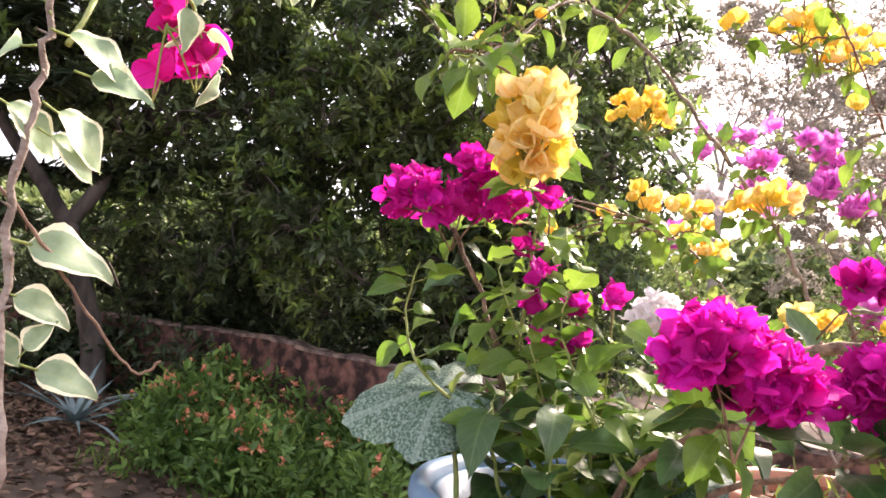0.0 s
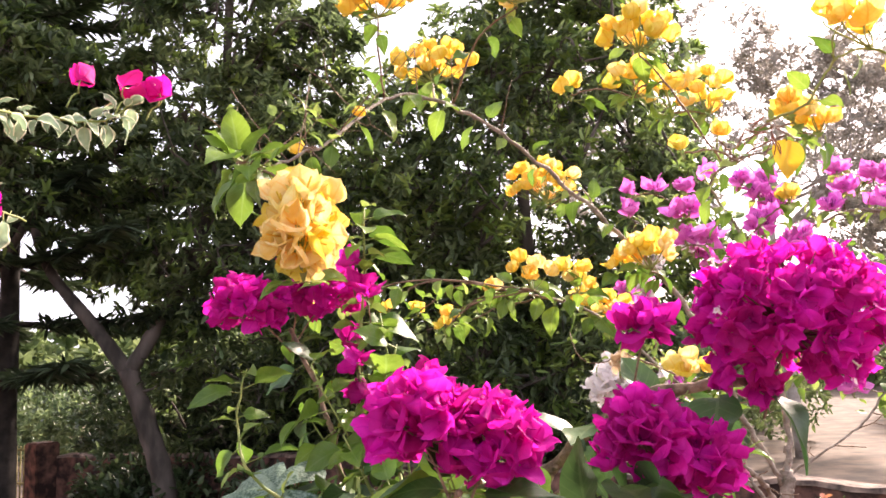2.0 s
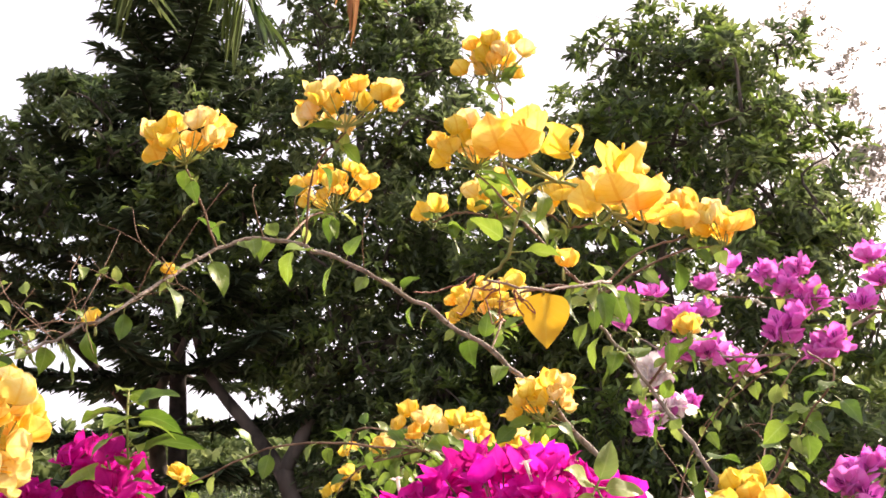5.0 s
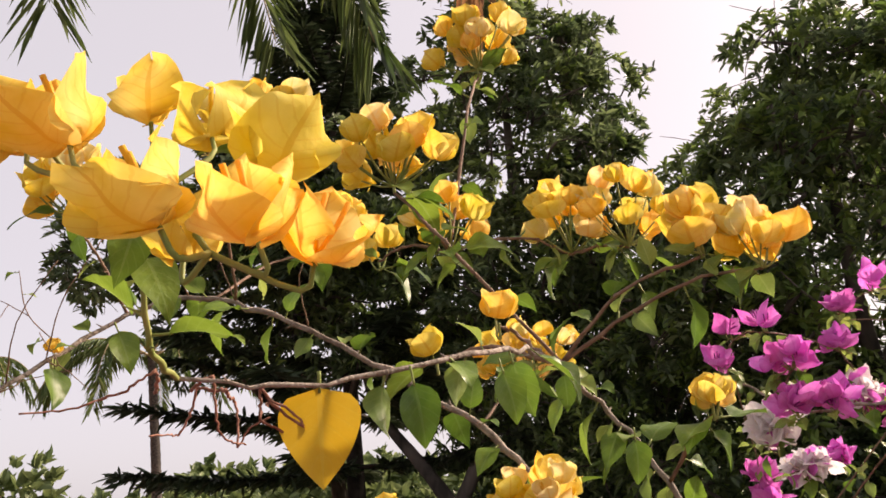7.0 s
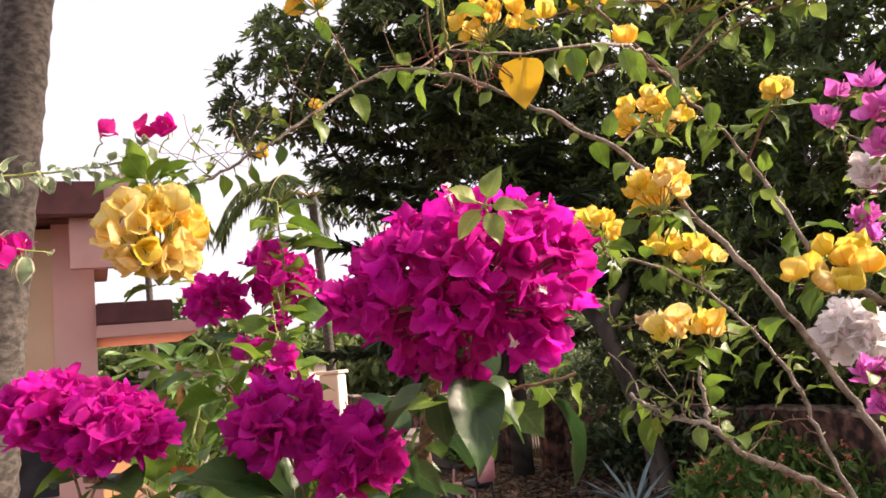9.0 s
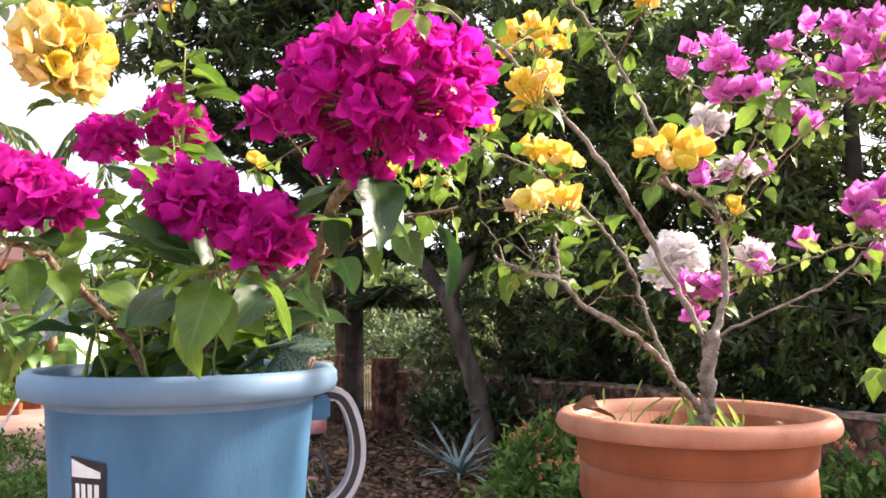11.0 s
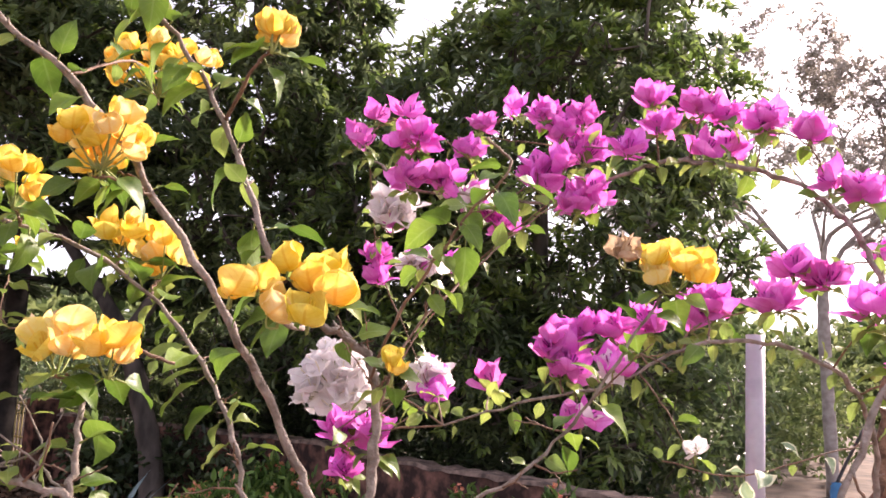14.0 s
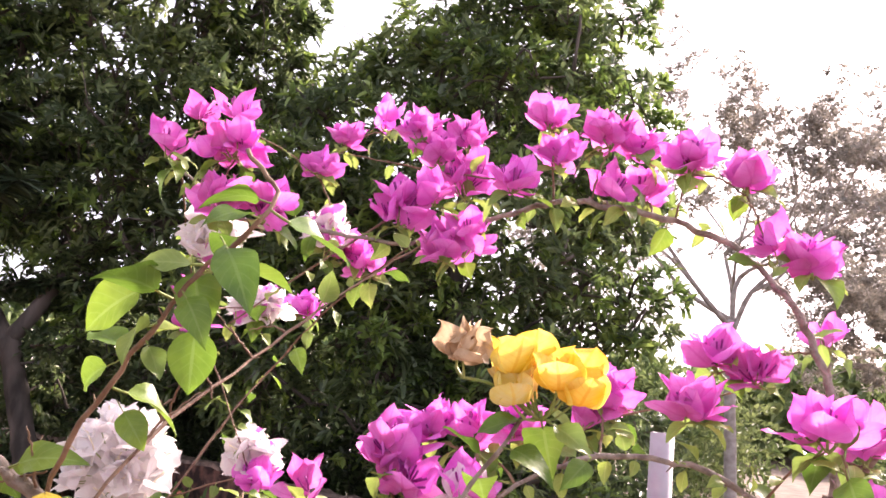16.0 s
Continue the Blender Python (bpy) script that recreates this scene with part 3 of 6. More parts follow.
def branch(plant, points, r0, r1, mat=None, leaves=0, kinds=("green",), low=0.1, high=1.0, size=1.0, droop=0.35, sides=8, name="branch", knobbly=0.09):
    s = Shape()
    if name == "branch":
        r0, r1 = r0 * 0.60, r1 * 0.70
    path = smooth_path(points, 6)
    shake = min(0.0028, 0.5 * (r0 + r1))
    path = [path[0]] + [p + Vector([random.uniform(-shake, shake) for _ in range(3)]) for p in path[1:-1]] + [path[-1]]
    add_tube(s, path, r0, r1, sides, steps=0, knobbly=knobbly + 0.06)
    for k in range(2, len(path) - 1, 2):
        r = r0 + (r1 - r0) * k / len(path)
        if r < 0.0011 or random.random() < 0.25:
            continue
        along = (path[k + 1] - path[k]).normalized()
        side = along.orthogonal().normalized()
        a = random.uniform(0, 6.28)
        out = math.cos(a) * side + math.sin(a) * along.cross(side)
        size_up = random.uniform(0.5, 1.4)
        add_tube(s, [path[k] - along * r, path[k] + out * r * 1.1 + along * r * 0.5, path[k] + (out + along * 0.5) * (r + 0.005 * size_up)], r * 0.75, r * 0.14, 5, steps=1)
    ob = put(name, s.mesh(name, mat or BARK), plant)
    spray(ob, path, leaves, kinds, low, high, size, droop)
    return path


# ---- the ledge and the pots ----
ROW = Vector((0.795, 0.607, 0)).normalized()
LEDGE_TURN = math.degrees(math.atan2(ROW.y, ROW.x))
LEDGE_TOP = 0.92
s = Shape()
add_box(s, (-2.6, -0.17, -1.0), (2.6, 0.17, LEDGE_TOP - 0.06), bevel=0.01)
add_box(s, (-2.65, -0.23, LEDGE_TOP - 0.058), (2.65, 0.23, LEDGE_TOP), bevel=0.012)
thing("parapet", (0, 0, 0), "weathered plaster parapet under the flower pots", "parapet", "", "structure", s.mesh("parapet", PLASTER, smooth=False), LEDGE_TURN)
s = Shape()
add_box(s, (-2.6, -2.6, -1.0), (2.6, -0.175, 0.0), bevel=0.01)
thing("veranda_floor", (0, 0, 0), "plain plastered veranda floor behind the parapet", "floor", "", "structure", s.mesh("veranda_floor", PAVING, smooth=False), LEDGE_TURN)


def soil_disc(name, pot, centre, radius, z):
    s = Shape()
    sides, rings = 32, 6
    points = [(0, 0, 0.012)]
    for i in range(1, rings + 1):
        for k in range(sides):
            a = 2 * math.pi * k / sides
            r = radius * i / rings
            points.append((r * math.cos(a), r * math.sin(a), 0.012 * (1 - (i / rings) ** 2) + random.uniform(-0.006, 0.006)))
    faces = [(0, 1 + k, 1 + (k + 1) % sides) for k in range(sides)]
    for i in range(rings - 1):
        b = 1 + i * sides
        faces += [(b + k, b + sides + k, b + sides + (k + 1) % sides, b + (k + 1) % sides) for k in range(sides)]
    s.add(points, faces)
    put(name, s.mesh(name, SOIL), pot, pose(centre[0], centre[1], z))


def flower_pot(centre, rim_radius, rim_z, body_mat, rim_mat, label, soil_drop=0.034, floor_z=LEDGE_TOP):
    pot = thing("flower_pot", (*centre, floor_z), label, "flower pot", "pots on the parapet")
    R, h = rim_radius, rim_z - floor_z
    s = Shape()
    body = [(0.0, 0.0), (R * 0.62, 0.0), (R * 0.645, 0.006)]
    for z, r in ((0.30, 0.71), (0.55, 0.775), (0.70, 0.800)):
        body.append((R * r, h * z))
    for z in (h - 0.112, h - 0.062):
        body += [(R * 0.822, z - 0.004), (R * 0.806, z - 0.001), (R * 0.806, z + 0.001), (R * 0.835, z + 0.004)]
    body += [(R * 0.852, h - 0.024), (R * 0.856, h - 0.010), (R * 0.80, h - 0.010), (R * 0.78, h - 0.10), (0.0, h - 0.11)]
    add_lathe(s, body, 64)
    put("body", s.mesh("pot_body", body_mat), pot, pose(*centre, floor_z))
    s = Shape()
    rim = [(R * 0.845, h - 0.014), (R * 0.93, h - 0.017), (R * 0.965, h - 0.0165), (R * 0.988, h - 0.012), (R * 0.995, h - 0.004), (R * 0.985, h + 0.004), (R * 0.96, h + 0.009), (R * 0.91, h + 0.011), (R * 0.865, h + 0.006), (R * 0.840, h - 0.012), (R * 0.82, h - 0.06)]
    add_lathe(s, rim, 64)
    put("rim", s.mesh("pot_rim", rim_mat), pot, pose(*centre, floor_z), "rolled rim, paler than the pot")
    soil_disc("soil", pot, centre, R * 0.825, rim_z - soil_drop)
    return pot


TERRA = (-0.012, 0.0)
flower_pot(TERRA, 0.203, 1.262, TERRACOTTA, RIM_TERRACOTTA, "terracotta-coloured plastic flower pot with rolled rim")
FAR_POT = (0.66, 0.52)
flower_pot(FAR_POT, 0.205, 1.285, TERRACOTTA, PALE_RIM, "terracotta flower pot with pale dusty rim", 0.03)
LEFT_POT = (-1.13, -0.865)
flower_pot(LEFT_POT, 0.15, 1.18, TERRACOTTA, RIM_TERRACOTTA, "terracotta flower pot of the variegated bougainvillea")

# the blue tub
TUB = (-0.580, -0.450)
tub = thing("plant_tub", (*TUB, LEDGE_TOP), "faded blue plastic tub planted with bougainvillea", "plant tub", "pots on the parapet")
H = 1.346 - LEDGE_TOP
s = Shape()
add_lathe(s, [(0.0, 0.0), (0.1362, 0.0), (0.1416, 0.008), (0.1507, H * 0.4), (0.1598, H * 0.75), (0.1653, H - 0.036), (0.1689, H - 0.01), (0.1598, H - 0.01), (0.1525, H - 0.10), (0.0, H - 0.11)], 72)
put("body", s.mesh("tub_body", BLUE), tub, pose(*TUB, LEDGE_TOP))
s = Shape()
add_lathe(s, [(0.1662, H - 0.026), (0.1860, H - 0.029), (0.1935, H - 0.026), (0.1970, H - 0.016), (0.1958, H - 0.003), (0.1898, H + 0.004), (0.1798, H + 0.003), (0.1734, H - 0.003), (0.1698, H - 0.02), (0.1598, H - 0.06)], 72)
put("rim", s.mesh("tub_rim", RIM_BLUE), tub, pose(*TUB, LEDGE_TOP), "thick sun-bleached rolled rim")
soil_disc("soil", tub, TUB, 0.160, 1.346 - 0.055)
EAR = Vector((0.72, 0.69, 0)).normalized()
TUB_V = Vector((*TUB, 0))
s = Shape()
ear = Matrix.Translation(TUB_V) @ Matrix.Rotation(math.atan2(EAR.y, EAR.x), 4, "Z")
add_box(s, (0.158, -0.024, 1.276), (0.187, 0.024, 1.308), m=ear, bevel=0.004)
put("handle_lug", s.mesh("handle_lug", BLUE, smooth=False), tub)
s = Shape()
loop = [(0.178, 0, 1.306), (0.203, 0, 1.299), (0.219, 0, 1.264), (0.223, 0, 1.222), (0.212, 0, 1.186), (0.188, 0, 1.162), (0.156, 0, 1.152)]
centre_line = smooth_path(loop, 5)
for slot, inner, outer, wide in ((0, -0.004, 0.015, 0.0115), (1, -0.0015, 0.0075, 0.0122)):
    points = []
    for i, p in enumerate(centre_line):
        ahead = (centre_line[min(i + 1, len(centre_line) - 1)] - centre_line[max(i - 1, 0)]).normalized()
        out = Vector((ahead.z, 0, -ahead.x)) * -1
        points += [p + out * inner + Vector((0, -wide, 0)), p + out * outer + Vector((0, -wide, 0)), p + out * outer + Vector((0, wide, 0)), p + out * inner + Vector((0, wide, 0))]
    s.add(points, [(4 * i + k, 4 * i + (k + 1) % 4, 4 * i + 4 + (k + 1) % 4, 4 * i + 4 + k) for i in range(len(centre_line) - 1) for k in range(4)], slot=slot, m=ear)
put("handle", s.mesh("tub_handle", PIPE, BLACK, smooth=False), tub, None, "curved pale strap handle with a black stripe along it")


def label_piece(shape, x0, x1, z0, z1, lift, slot, slant=0.0):
    """A patch that follows the tub's round side; slant raises its upper left corner."""
    n, points = 8, []
    for i in range(n + 1):
        x = x0 + (x1 - x0) * i / n
        for z in (z0, z1 + slant * (x1 - x) / (x1 - x0)):
            r = 0.1507 + (0.1653 - 0.1507) * (z - (LEDGE_TOP + H * 0.4)) / (H * 0.6 - 0.036) + lift
            a = x / 0.162
            points.append(TUB_V + Vector((r * math.cos(a + LABEL_TURN), r * math.sin(a + LABEL_TURN), z)))
    shape.add(points, [(2 * i, 2 * i + 2, 2 * i + 3, 2 * i + 1) for i in range(n)], slot=slot)


LABEL_TURN = math.atan2(-0.99, 0.075)
s = Shape()
label_piece(s, -0.0248, 0.0248, 1.131, 1.254, 0.0016, 0, 0.006)
label_piece(s, -0.0224, 0.0192, 1.237, 1.244, 0.0024, 1, 0.013)
label_piece(s, -0.0224, 0.0224, 1.138, 1.206, 0.0024, 1)
for k in range(4):
    label_piece(s, -0.0170 + k * 0.0092, -0.0108 + k * 0.0092, 1.213, 1.230, 0.0024, 1)
label_piece(s, -0.0160, 0.0176, 1.166, 1.184, 0.0032, 2)
put("label", s.mesh("tub_label", BLACK, WHITE_PAINT, BLUE), tub, None, "black and white printed label")

# ---- magenta bougainvillea in the tub ----
plant = thing("bougainvillea", (*TUB, 1.28), "magenta bougainvillea with large dark green leaves in blue tub", "bougainvillea")
T = Vector((*TUB, 1.27))
M1, M2, M3, M4 = Vector((-0.75, -0.35, 1.70)), Vector((-0.527, -0.755, 1.540)), Vector((-0.198, -0.605, 1.625)), Vector((-0.333, -0.660, 1.512))
p = branch(plant, [(-0.468, -0.350, 1.27), (-0.444, -0.377, 1.390), (-0.413, -0.405, 1.468), (-0.322, -0.49, 1.545), M3 - Vector((0.02, -0.02, 0.06))], 0.0115, 0.0055, BARK_DARK, 8, ("dark",), 0.55, 1.0, 0.95, 0.8, name="trunk", knobbly=0.14)
p = branch(plant, [T + Vector((0.0, 0.02, 0)), (-0.66, -0.43, 1.42), (-0.70, -0.39, 1.55), M1 - Vector((0, 0, 0.05))], 0.008, 0.004, BARK_DARK, 12, ("fresh", "dark", "green"), 0.3, 1.0, 0.8)
p = branch(plant, [(-0.66, -0.43, 1.42), (-0.655, -0.40, 1.58), (-0.645, -0.395, 1.70), (-0.640, -0.40, 1.80)], 0.005, 0.0015, STALK, 34, ("green", "fresh", "young"), 0.3, 1.0, 0.85, 0.1)
p = branch(plant, [T + Vector((0.02, -0.03, 0)), (-0.56, -0.58, 1.40), (-0.535, -0.69, 1.47), M2 - Vector((0, 0, 0.05))], 0.008, 0.004, BARK_DARK, 16, ("dark", "fresh"), 0.45, 1.0, 0.95, 0.3)
p = branch(plant, [T + Vector((0.05, -0.02, 0)), (-0.47, -0.56, 1.38), (-0.38, -0.64, 1.44), M4 - Vector((0, 0, 0.05))], 0.008, 0.004, BARK_DARK, 16, ("dark", "fresh"), 0.45, 1.0, 0.95, 0.3)
p = branch(plant, [(-0.56, -0.58, 1.40), (-0.60, -0.50, 1.48), (-0.62, -0.47, 1.55), (-0.60, -0.45, 1.62)], 0.004, 0.0015, STALK, 18, ("young", "green", "fresh"), 0.2, 1.0, 0.9, 0.2)
p = branch(plant, [(-0.60, -0.42, 1.36), (-0.76, -0.46, 1.46), (-0.80, -0.43, 1.53), (-0.79, -0.42, 1.60)], 0.004, 0.0015, STALK, 16, ("young", "green", "fresh"), 0.2, 1.0, 0.9, 0.2)
p = branch(plant, [(-0.52, -0.50, 1.36), (-0.40, -0.47, 1.46), (-0.28, -0.45, 1.52), (-0.20, -0.42, 1.54)], 0.005, 0.002, TWIG, 16, ("dark", "fresh", "green"), 0.2, 1.0, 0.85, 0.5)
for k, (x, y, z) in enumerate(((-0.70, -0.47, 1.60), (-0.66, -0.50, 1.52), (-0.62, -0.44, 1.66), (-0.56, -0.47, 1.57), (-0.50, -0.50, 1.53), (-0.72, -0.42, 1.55), (-0.46, -0.55, 1.50), (-0.60, -0.58, 1.47))):
    branch(plant, [T + Vector((0.02 * (k % 3) - 0.02, 0.02 * (k % 2), 0)), Vector((x, y, z)).lerp(T, 0.5) + Vector((0.01, 0.01, 0)), (x, y, z)], 0.0032, 0.0012, STALK, 17, ("young", "green", "fresh", "green"), 0.35, 1.0, 0.9, 0.25)
for k in range(8):
    a = k * 0.785 + 0.3
    out = Vector((math.cos(a), math.sin(a), 0))
    base = T + out * 0.05
    branch(plant, [base, base + out * 0.05 + Vector((0, 0, 0.08)), base + out * 0.07 + Vector((0, 0, 0.15 + 0.03 * (k % 3)))], 0.004, 0.002, STALK, 22, ("dark", "dark", "fresh"), 0.25, 1.0, 0.82, 0.1)
for lump, radii, count, below in ((M1 + Vector((-0.047, -0.045, -0.018)), (0.062, 0.05, 0.050), 40, M1), (M1 + Vector((0.050, 0.01, 0.0)), (0.058, 0.05, 0.052), 40, M1), (M1 + Vector((0.02, 0.0, 0.04)), (0.040, 0.04, 0.030), 11, M1),
                                  (M2 + Vector((-0.030, -0.01, 0.010)), (0.052, 0.058, 0.050), 54, M2), (M2 + Vector((0.030, 0.015, -0.008)), (0.050, 0.055, 0.050), 52, M2),
                                  (M4 + Vector((-0.026, -0.01, 0.014)), (0.052, 0.055, 0.048), 52, M4), (M4 + Vector((0.032, 0.02, -0.018)), (0.048, 0.052, 0.048), 44, M4)):
    cluster(plant, lump, radii, count, "magenta", below - Vector((0, 0, 0.08)), 0.74, 0.4, bottom=-0.7)
cluster(plant, M3 + Vector((0.009, 0.002, 0.008)), (0.107, 0.104, 0.081), 235, "magenta", M3 - Vector((0.02, -0.02, 0.10)), 0.72, 0.30, 17, label="large dome of magenta bracts with small white blossoms", bottom=-0.88)
for lump, radii, count in ((Vector((-0.215, -0.590, 1.553)), (0.026, 0.026, 0.026), 5), (Vector((-0.262, -0.604, 1.566)), (0.020, 0.020, 0.018), 3), (Vector((-0.135, -0.60, 1.575)), (0.034, 0.034, 0.030), 8)):
    cluster(plant, lump, radii, count, "magenta", M3 - Vector((0.0, 0.0, 0.03)), 0.85, -0.25)
cluster(plant, (-0.331, -0.60, 1.626), (0.036, 0.036, 0.030), 8, "magenta", (-0.33, -0.50, 1.56), 0.95, bottom=-0.6)
for x, y, z, n in ((-0.649, -0.456, 1.606, 2), (-0.654, -0.437, 1.570, 2), (-0.641, -0.449, 1.527, 2), (-0.600, -0.45, 1.572, 3), (-0.563, -0.47, 1.585, 2), (-0.655, -0.40, 1.640, 2), (-0.60, -0.455, 1.53, 2), (-0.640, -0.42, 1.70, 2), (-0.66, -0.41, 1.735, 1)):
    cluster(plant, (x, y, z), (0.011, 0.011, 0.012), n, "magenta", (x + 0.005, y + 0.01, z - 0.05), 0.85, 0.6)
top = put("flower_stem", Shape().add([(0, 0, 0), (0.001, 0, 0), (0, 0.001, 0)], [(0, 1, 2)]).mesh("shoot_tip", STALK), plant, pose(*(M3 + Vector((0.076, -0.070, 0.043)))))
for k in range(5):
    a = k * 1.26
    put("leaf", random.choice(LEAVES["young"]), top, facing(M3 + Vector((0.080, -0.074, 0.047)), (math.cos(a) * 0.8 + 0.25, math.cos(a) * 0.6 - 0.3, math.sin(a) - 0.1), (0.5, -0.6, 0.6), 0.74))

# gourd seedling with one broad mottled leaf, rooted in the tub
gourd = thing("gourd_vine", (-0.74, -0.50, 1.28), "gourd vine with white-mottled broad leaves rooted in tub", "vine")
GOURD_LEAF = [palmate_mesh("gourd_leaf", LEAF_MOTTLED, 0.135), palmate_mesh("gourd_leaf", LEAF_MOTTLED, 0.075)]
s = Shape()
add_tube(s, [(-0.72, -0.50, 1.28), (-0.725, -0.48, 1.36), (-0.735, -0.46, 1.41), (-0.750, -0.446, 1.453)], 0.0035, 0.0025, 6)
put("stem", s.mesh("gourd_stem", STALK), gourd)
s = Shape()
add_tube(s, [(-0.45, -0.42, 1.285), (-0.44, -0.43, 1.34), (-0.435, -0.44, 1.375)], 0.003, 0.002, 6)
put("stem", s.mesh("gourd_stem", STALK), gourd)
put("leaf", GOURD_LEAF[0], gourd, facing((-0.750, -0.445, 1.455), (-1.0, 0.0, -0.30), (0.0, -0.50, 0.85), 0.92))
for k, (x, y, a) in enumerate(((-0.43, -0.44, 0.3), (-0.44, -0.43, 1.6), (-0.45, -0.45, -1.0))):
    put("leaf", GOURD_LEAF[1], gourd, facing((x, y, 1.375), (math.cos(a), math.sin(a), 0.25), (0, -0.6, 0.8), 0.8))

# ---- grafted yellow bougainvillea in the terracotta pot ----
plant = thing("bougainvillea", (0.0, 0.0, 1.22), "grafted bougainvillea with yellow bracts and bare woody limbs", "bougainvillea")
branch(plant, [(0.0, 0.01, 1.20), (0.008, 0.008, 1.28), (0.012, 0.01, 1.34), (0.018, 0.01, 1.39)], 0.0118, 0.0095, BARK, name="trunk", knobbly=0.1, sides=10)
MAIN = branch(plant, [(0.012, 0.01, 1.36), (-0.015, 0.015, 1.42), (-0.055, 0.01, 1.50), (-0.10, -0.04, 1.60), (-0.18, -0.06, 1.72), (-0.262, -0.052, 1.818), (-0.34, -0.08, 1.888), (-0.43, -0.13, 1.955), (-0.51, -0.165, 2.0), (-0.585, -0.188, 2.022), (-0.64, -0.25, 1.985), (-0.687, -0.345, 1.912), (-0.745, -0.41, 1.862), (-0.79, -0.45, 1.845)], 0.0085, 0.0026, BARK, 38, ("green", "green", "young"), 0.3, 1.0, 0.95, knobbly=0.1)
SECOND = branch(plant, [(-0.03, 0.015, 1.61), (-0.02, -0.12, 1.60), (-0.016, -0.20, 1.65), (-0.06, -0.17, 1.74), (-0.10, -0.17, 1.81), (-0.13, -0.20, 1.855), (-0.115, -0.32, 1.86), (-0.10, -0.45, 1.845), (-0.145, -0.55, 1.825), (-0.19, -0.60, 1.83)], 0.0058, 0.0014, BARK, 38, ("green", "green", "young"), 0.15, 0.86, 0.82, 0.5)
RIGHT = branch(plant, [(0.018, 0.012, 1.38), (0.035, 0.03, 1.44), (0.035, 0.04, 1.51), (0.025, 0.04, 1.57), (-0.01, 0.03, 1.60), (-0.05, -0.02, 1.62)], 0.010, 0.0055, BARK, 4, ("green",), 0.5, 1.0)
LOW = branch(plant, [(0.002, 0.0, 1.27), (-0.03, -0.06, 1.33), (-0.065, -0.13, 1.385), (-0.115, -0.195, 1.425), (-0.145, -0.22, 1.46), (-0.20, -0.22, 1.475), (-0.25, -0.19, 1.50)], 0.0085, 0.003, BARK, 14, ("green", "young"), 0.5, 1.0, 0.9, knobbly=0.14)
LOWUP = branch(plant, [(-0.145, -0.22, 1.46), (-0.155, -0.20, 1.50), (-0.162, -0.18, 1.55)], 0.005, 0.003, BARK, 5, ("green",), 0.1, 0.9)
THIN = branch(plant, [(-0.03, -0.05, 1.33), (-0.075, -0.02, 1.42), (-0.10, 0.0, 1.49), (-0.16, 0.05, 1.56), (-0.23, 0.06, 1.63), (-0.30, 0.02, 1.68), (-0.37, -0.03, 1.70)], 0.0055, 0.0028, BARK, 36, ("green", "green", "young"), 0.3, 1.0)
branch(plant, [(0.025, 0.04, 1.55), (0.06, -0.01, 1.62), (0.10, -0.03, 1.68), (0.127, -0.04, 1.72), (0.165, -0.04, 1.765), (0.14, -0.02, 1.80)], 0.0028, 0.0020, TWIG, 15, ("green", "green", "young"), 0.30, 0.82, 0.88, 0.5)
UPRIGHT = branch(plant, [(0.03, 0.04, 1.50), (0.055, 0.10, 1.60), (0.10, 0.25, 1.68), (0.16, 0.42, 1.77), (0.25, 0.52, 1.86)], 0.0030, 0.0015, TWIG, 3, ("young",), 0.6, 1.0)
SIDE = branch(plant, [(0.02, 0.015, 1.38), (0.10, 0.03, 1.42), (0.18, 0.06, 1.46), (0.24, 0.08, 1.52), (0.29, 0.06, 1.60), (0.33, 0.045, 1.665)], 0.0042, 0.0020, BARK, 12, ("young", "green"), 0.4, 1.0, 0.85)
branch(plant, [(-0.79, -0.45, 1.845), (-0.77, -0.51, 1.84), (-0.72, -0.55, 1.81)], 0.003, 0.002, TWIG, 24, ("green",), 0.0, 0.9, 1.15, 0.4)
for k in range(7):
    a, b = random.uniform(0.55, 0.95), random.uniform(-1.2, 1.2)
    q = MAIN[int(a * (len(MAIN) - 1))]
    branch(plant, [q, q + Vector((0.05 * b, -0.03, 0.05)), q + Vector((0.09 * b, -0.02, 0.075 + 0.03 * abs(b)))], 0.0014, 0.0006, TWIG, 0)
for k in range(6):
    q = Vector((-0.172 - 0.011 * (k % 4), -0.565 - 0.011 * (k % 4), 1.826))
    for step in range(3):
        way = Vector((random.uniform(-0.026, 0.016), random.uniform(-0.026, 0.026), random.uniform(-0.024, 0.016)))
        nxt = q + way
        branch(plant, [q, q.lerp(nxt, 0.5) + Vector([random.uniform(-0.002, 0.002) for _ in range(3)]), nxt], 0.0014 - 0.0003 * step, 0.0010 - 0.0002 * step, TWIG_RED)
        q = nxt
for k in range(6):
    q = LOW[int((0.72 + 0.05 * k) * (len(LOW) - 1))]
    out = Vector((random.uniform(-0.07, 0.02), random.uniform(-0.03, 0.04), random.uniform(0.0, 0.07)))
    bend = Vector([random.uniform(-0.02, 0.02) for _ in range(3)])
    branch(plant, [q, q + out * 0.5 + bend, q + out], 0.0020, 0.0008, BARK, 2, ("young",), 0.8, 1.0, 0.6)
for k in range(11):
    q = MAIN[int((0.80 + 0.018 * k) * (len(MAIN) - 1))]
    out = Vector((random.uniform(-0.10, 0.02), random.uniform(-0.06, 0.06), random.uniform(0.02, 0.10)))
    bend = Vector([random.uniform(-0.025, 0.025) for _ in range(3)])
    branch(plant, [q, q + out * 0.5 + bend, q + out], 0.0014, 0.0006, TWIG, 2, ("young",), 0.7, 1.0, 0.6)
    branch(plant, [q + out * 0.5 + bend, q + out * 0.75 + bend * 2, q + out * 0.9 + bend * 3], 0.0010, 0.0005, TWIG)
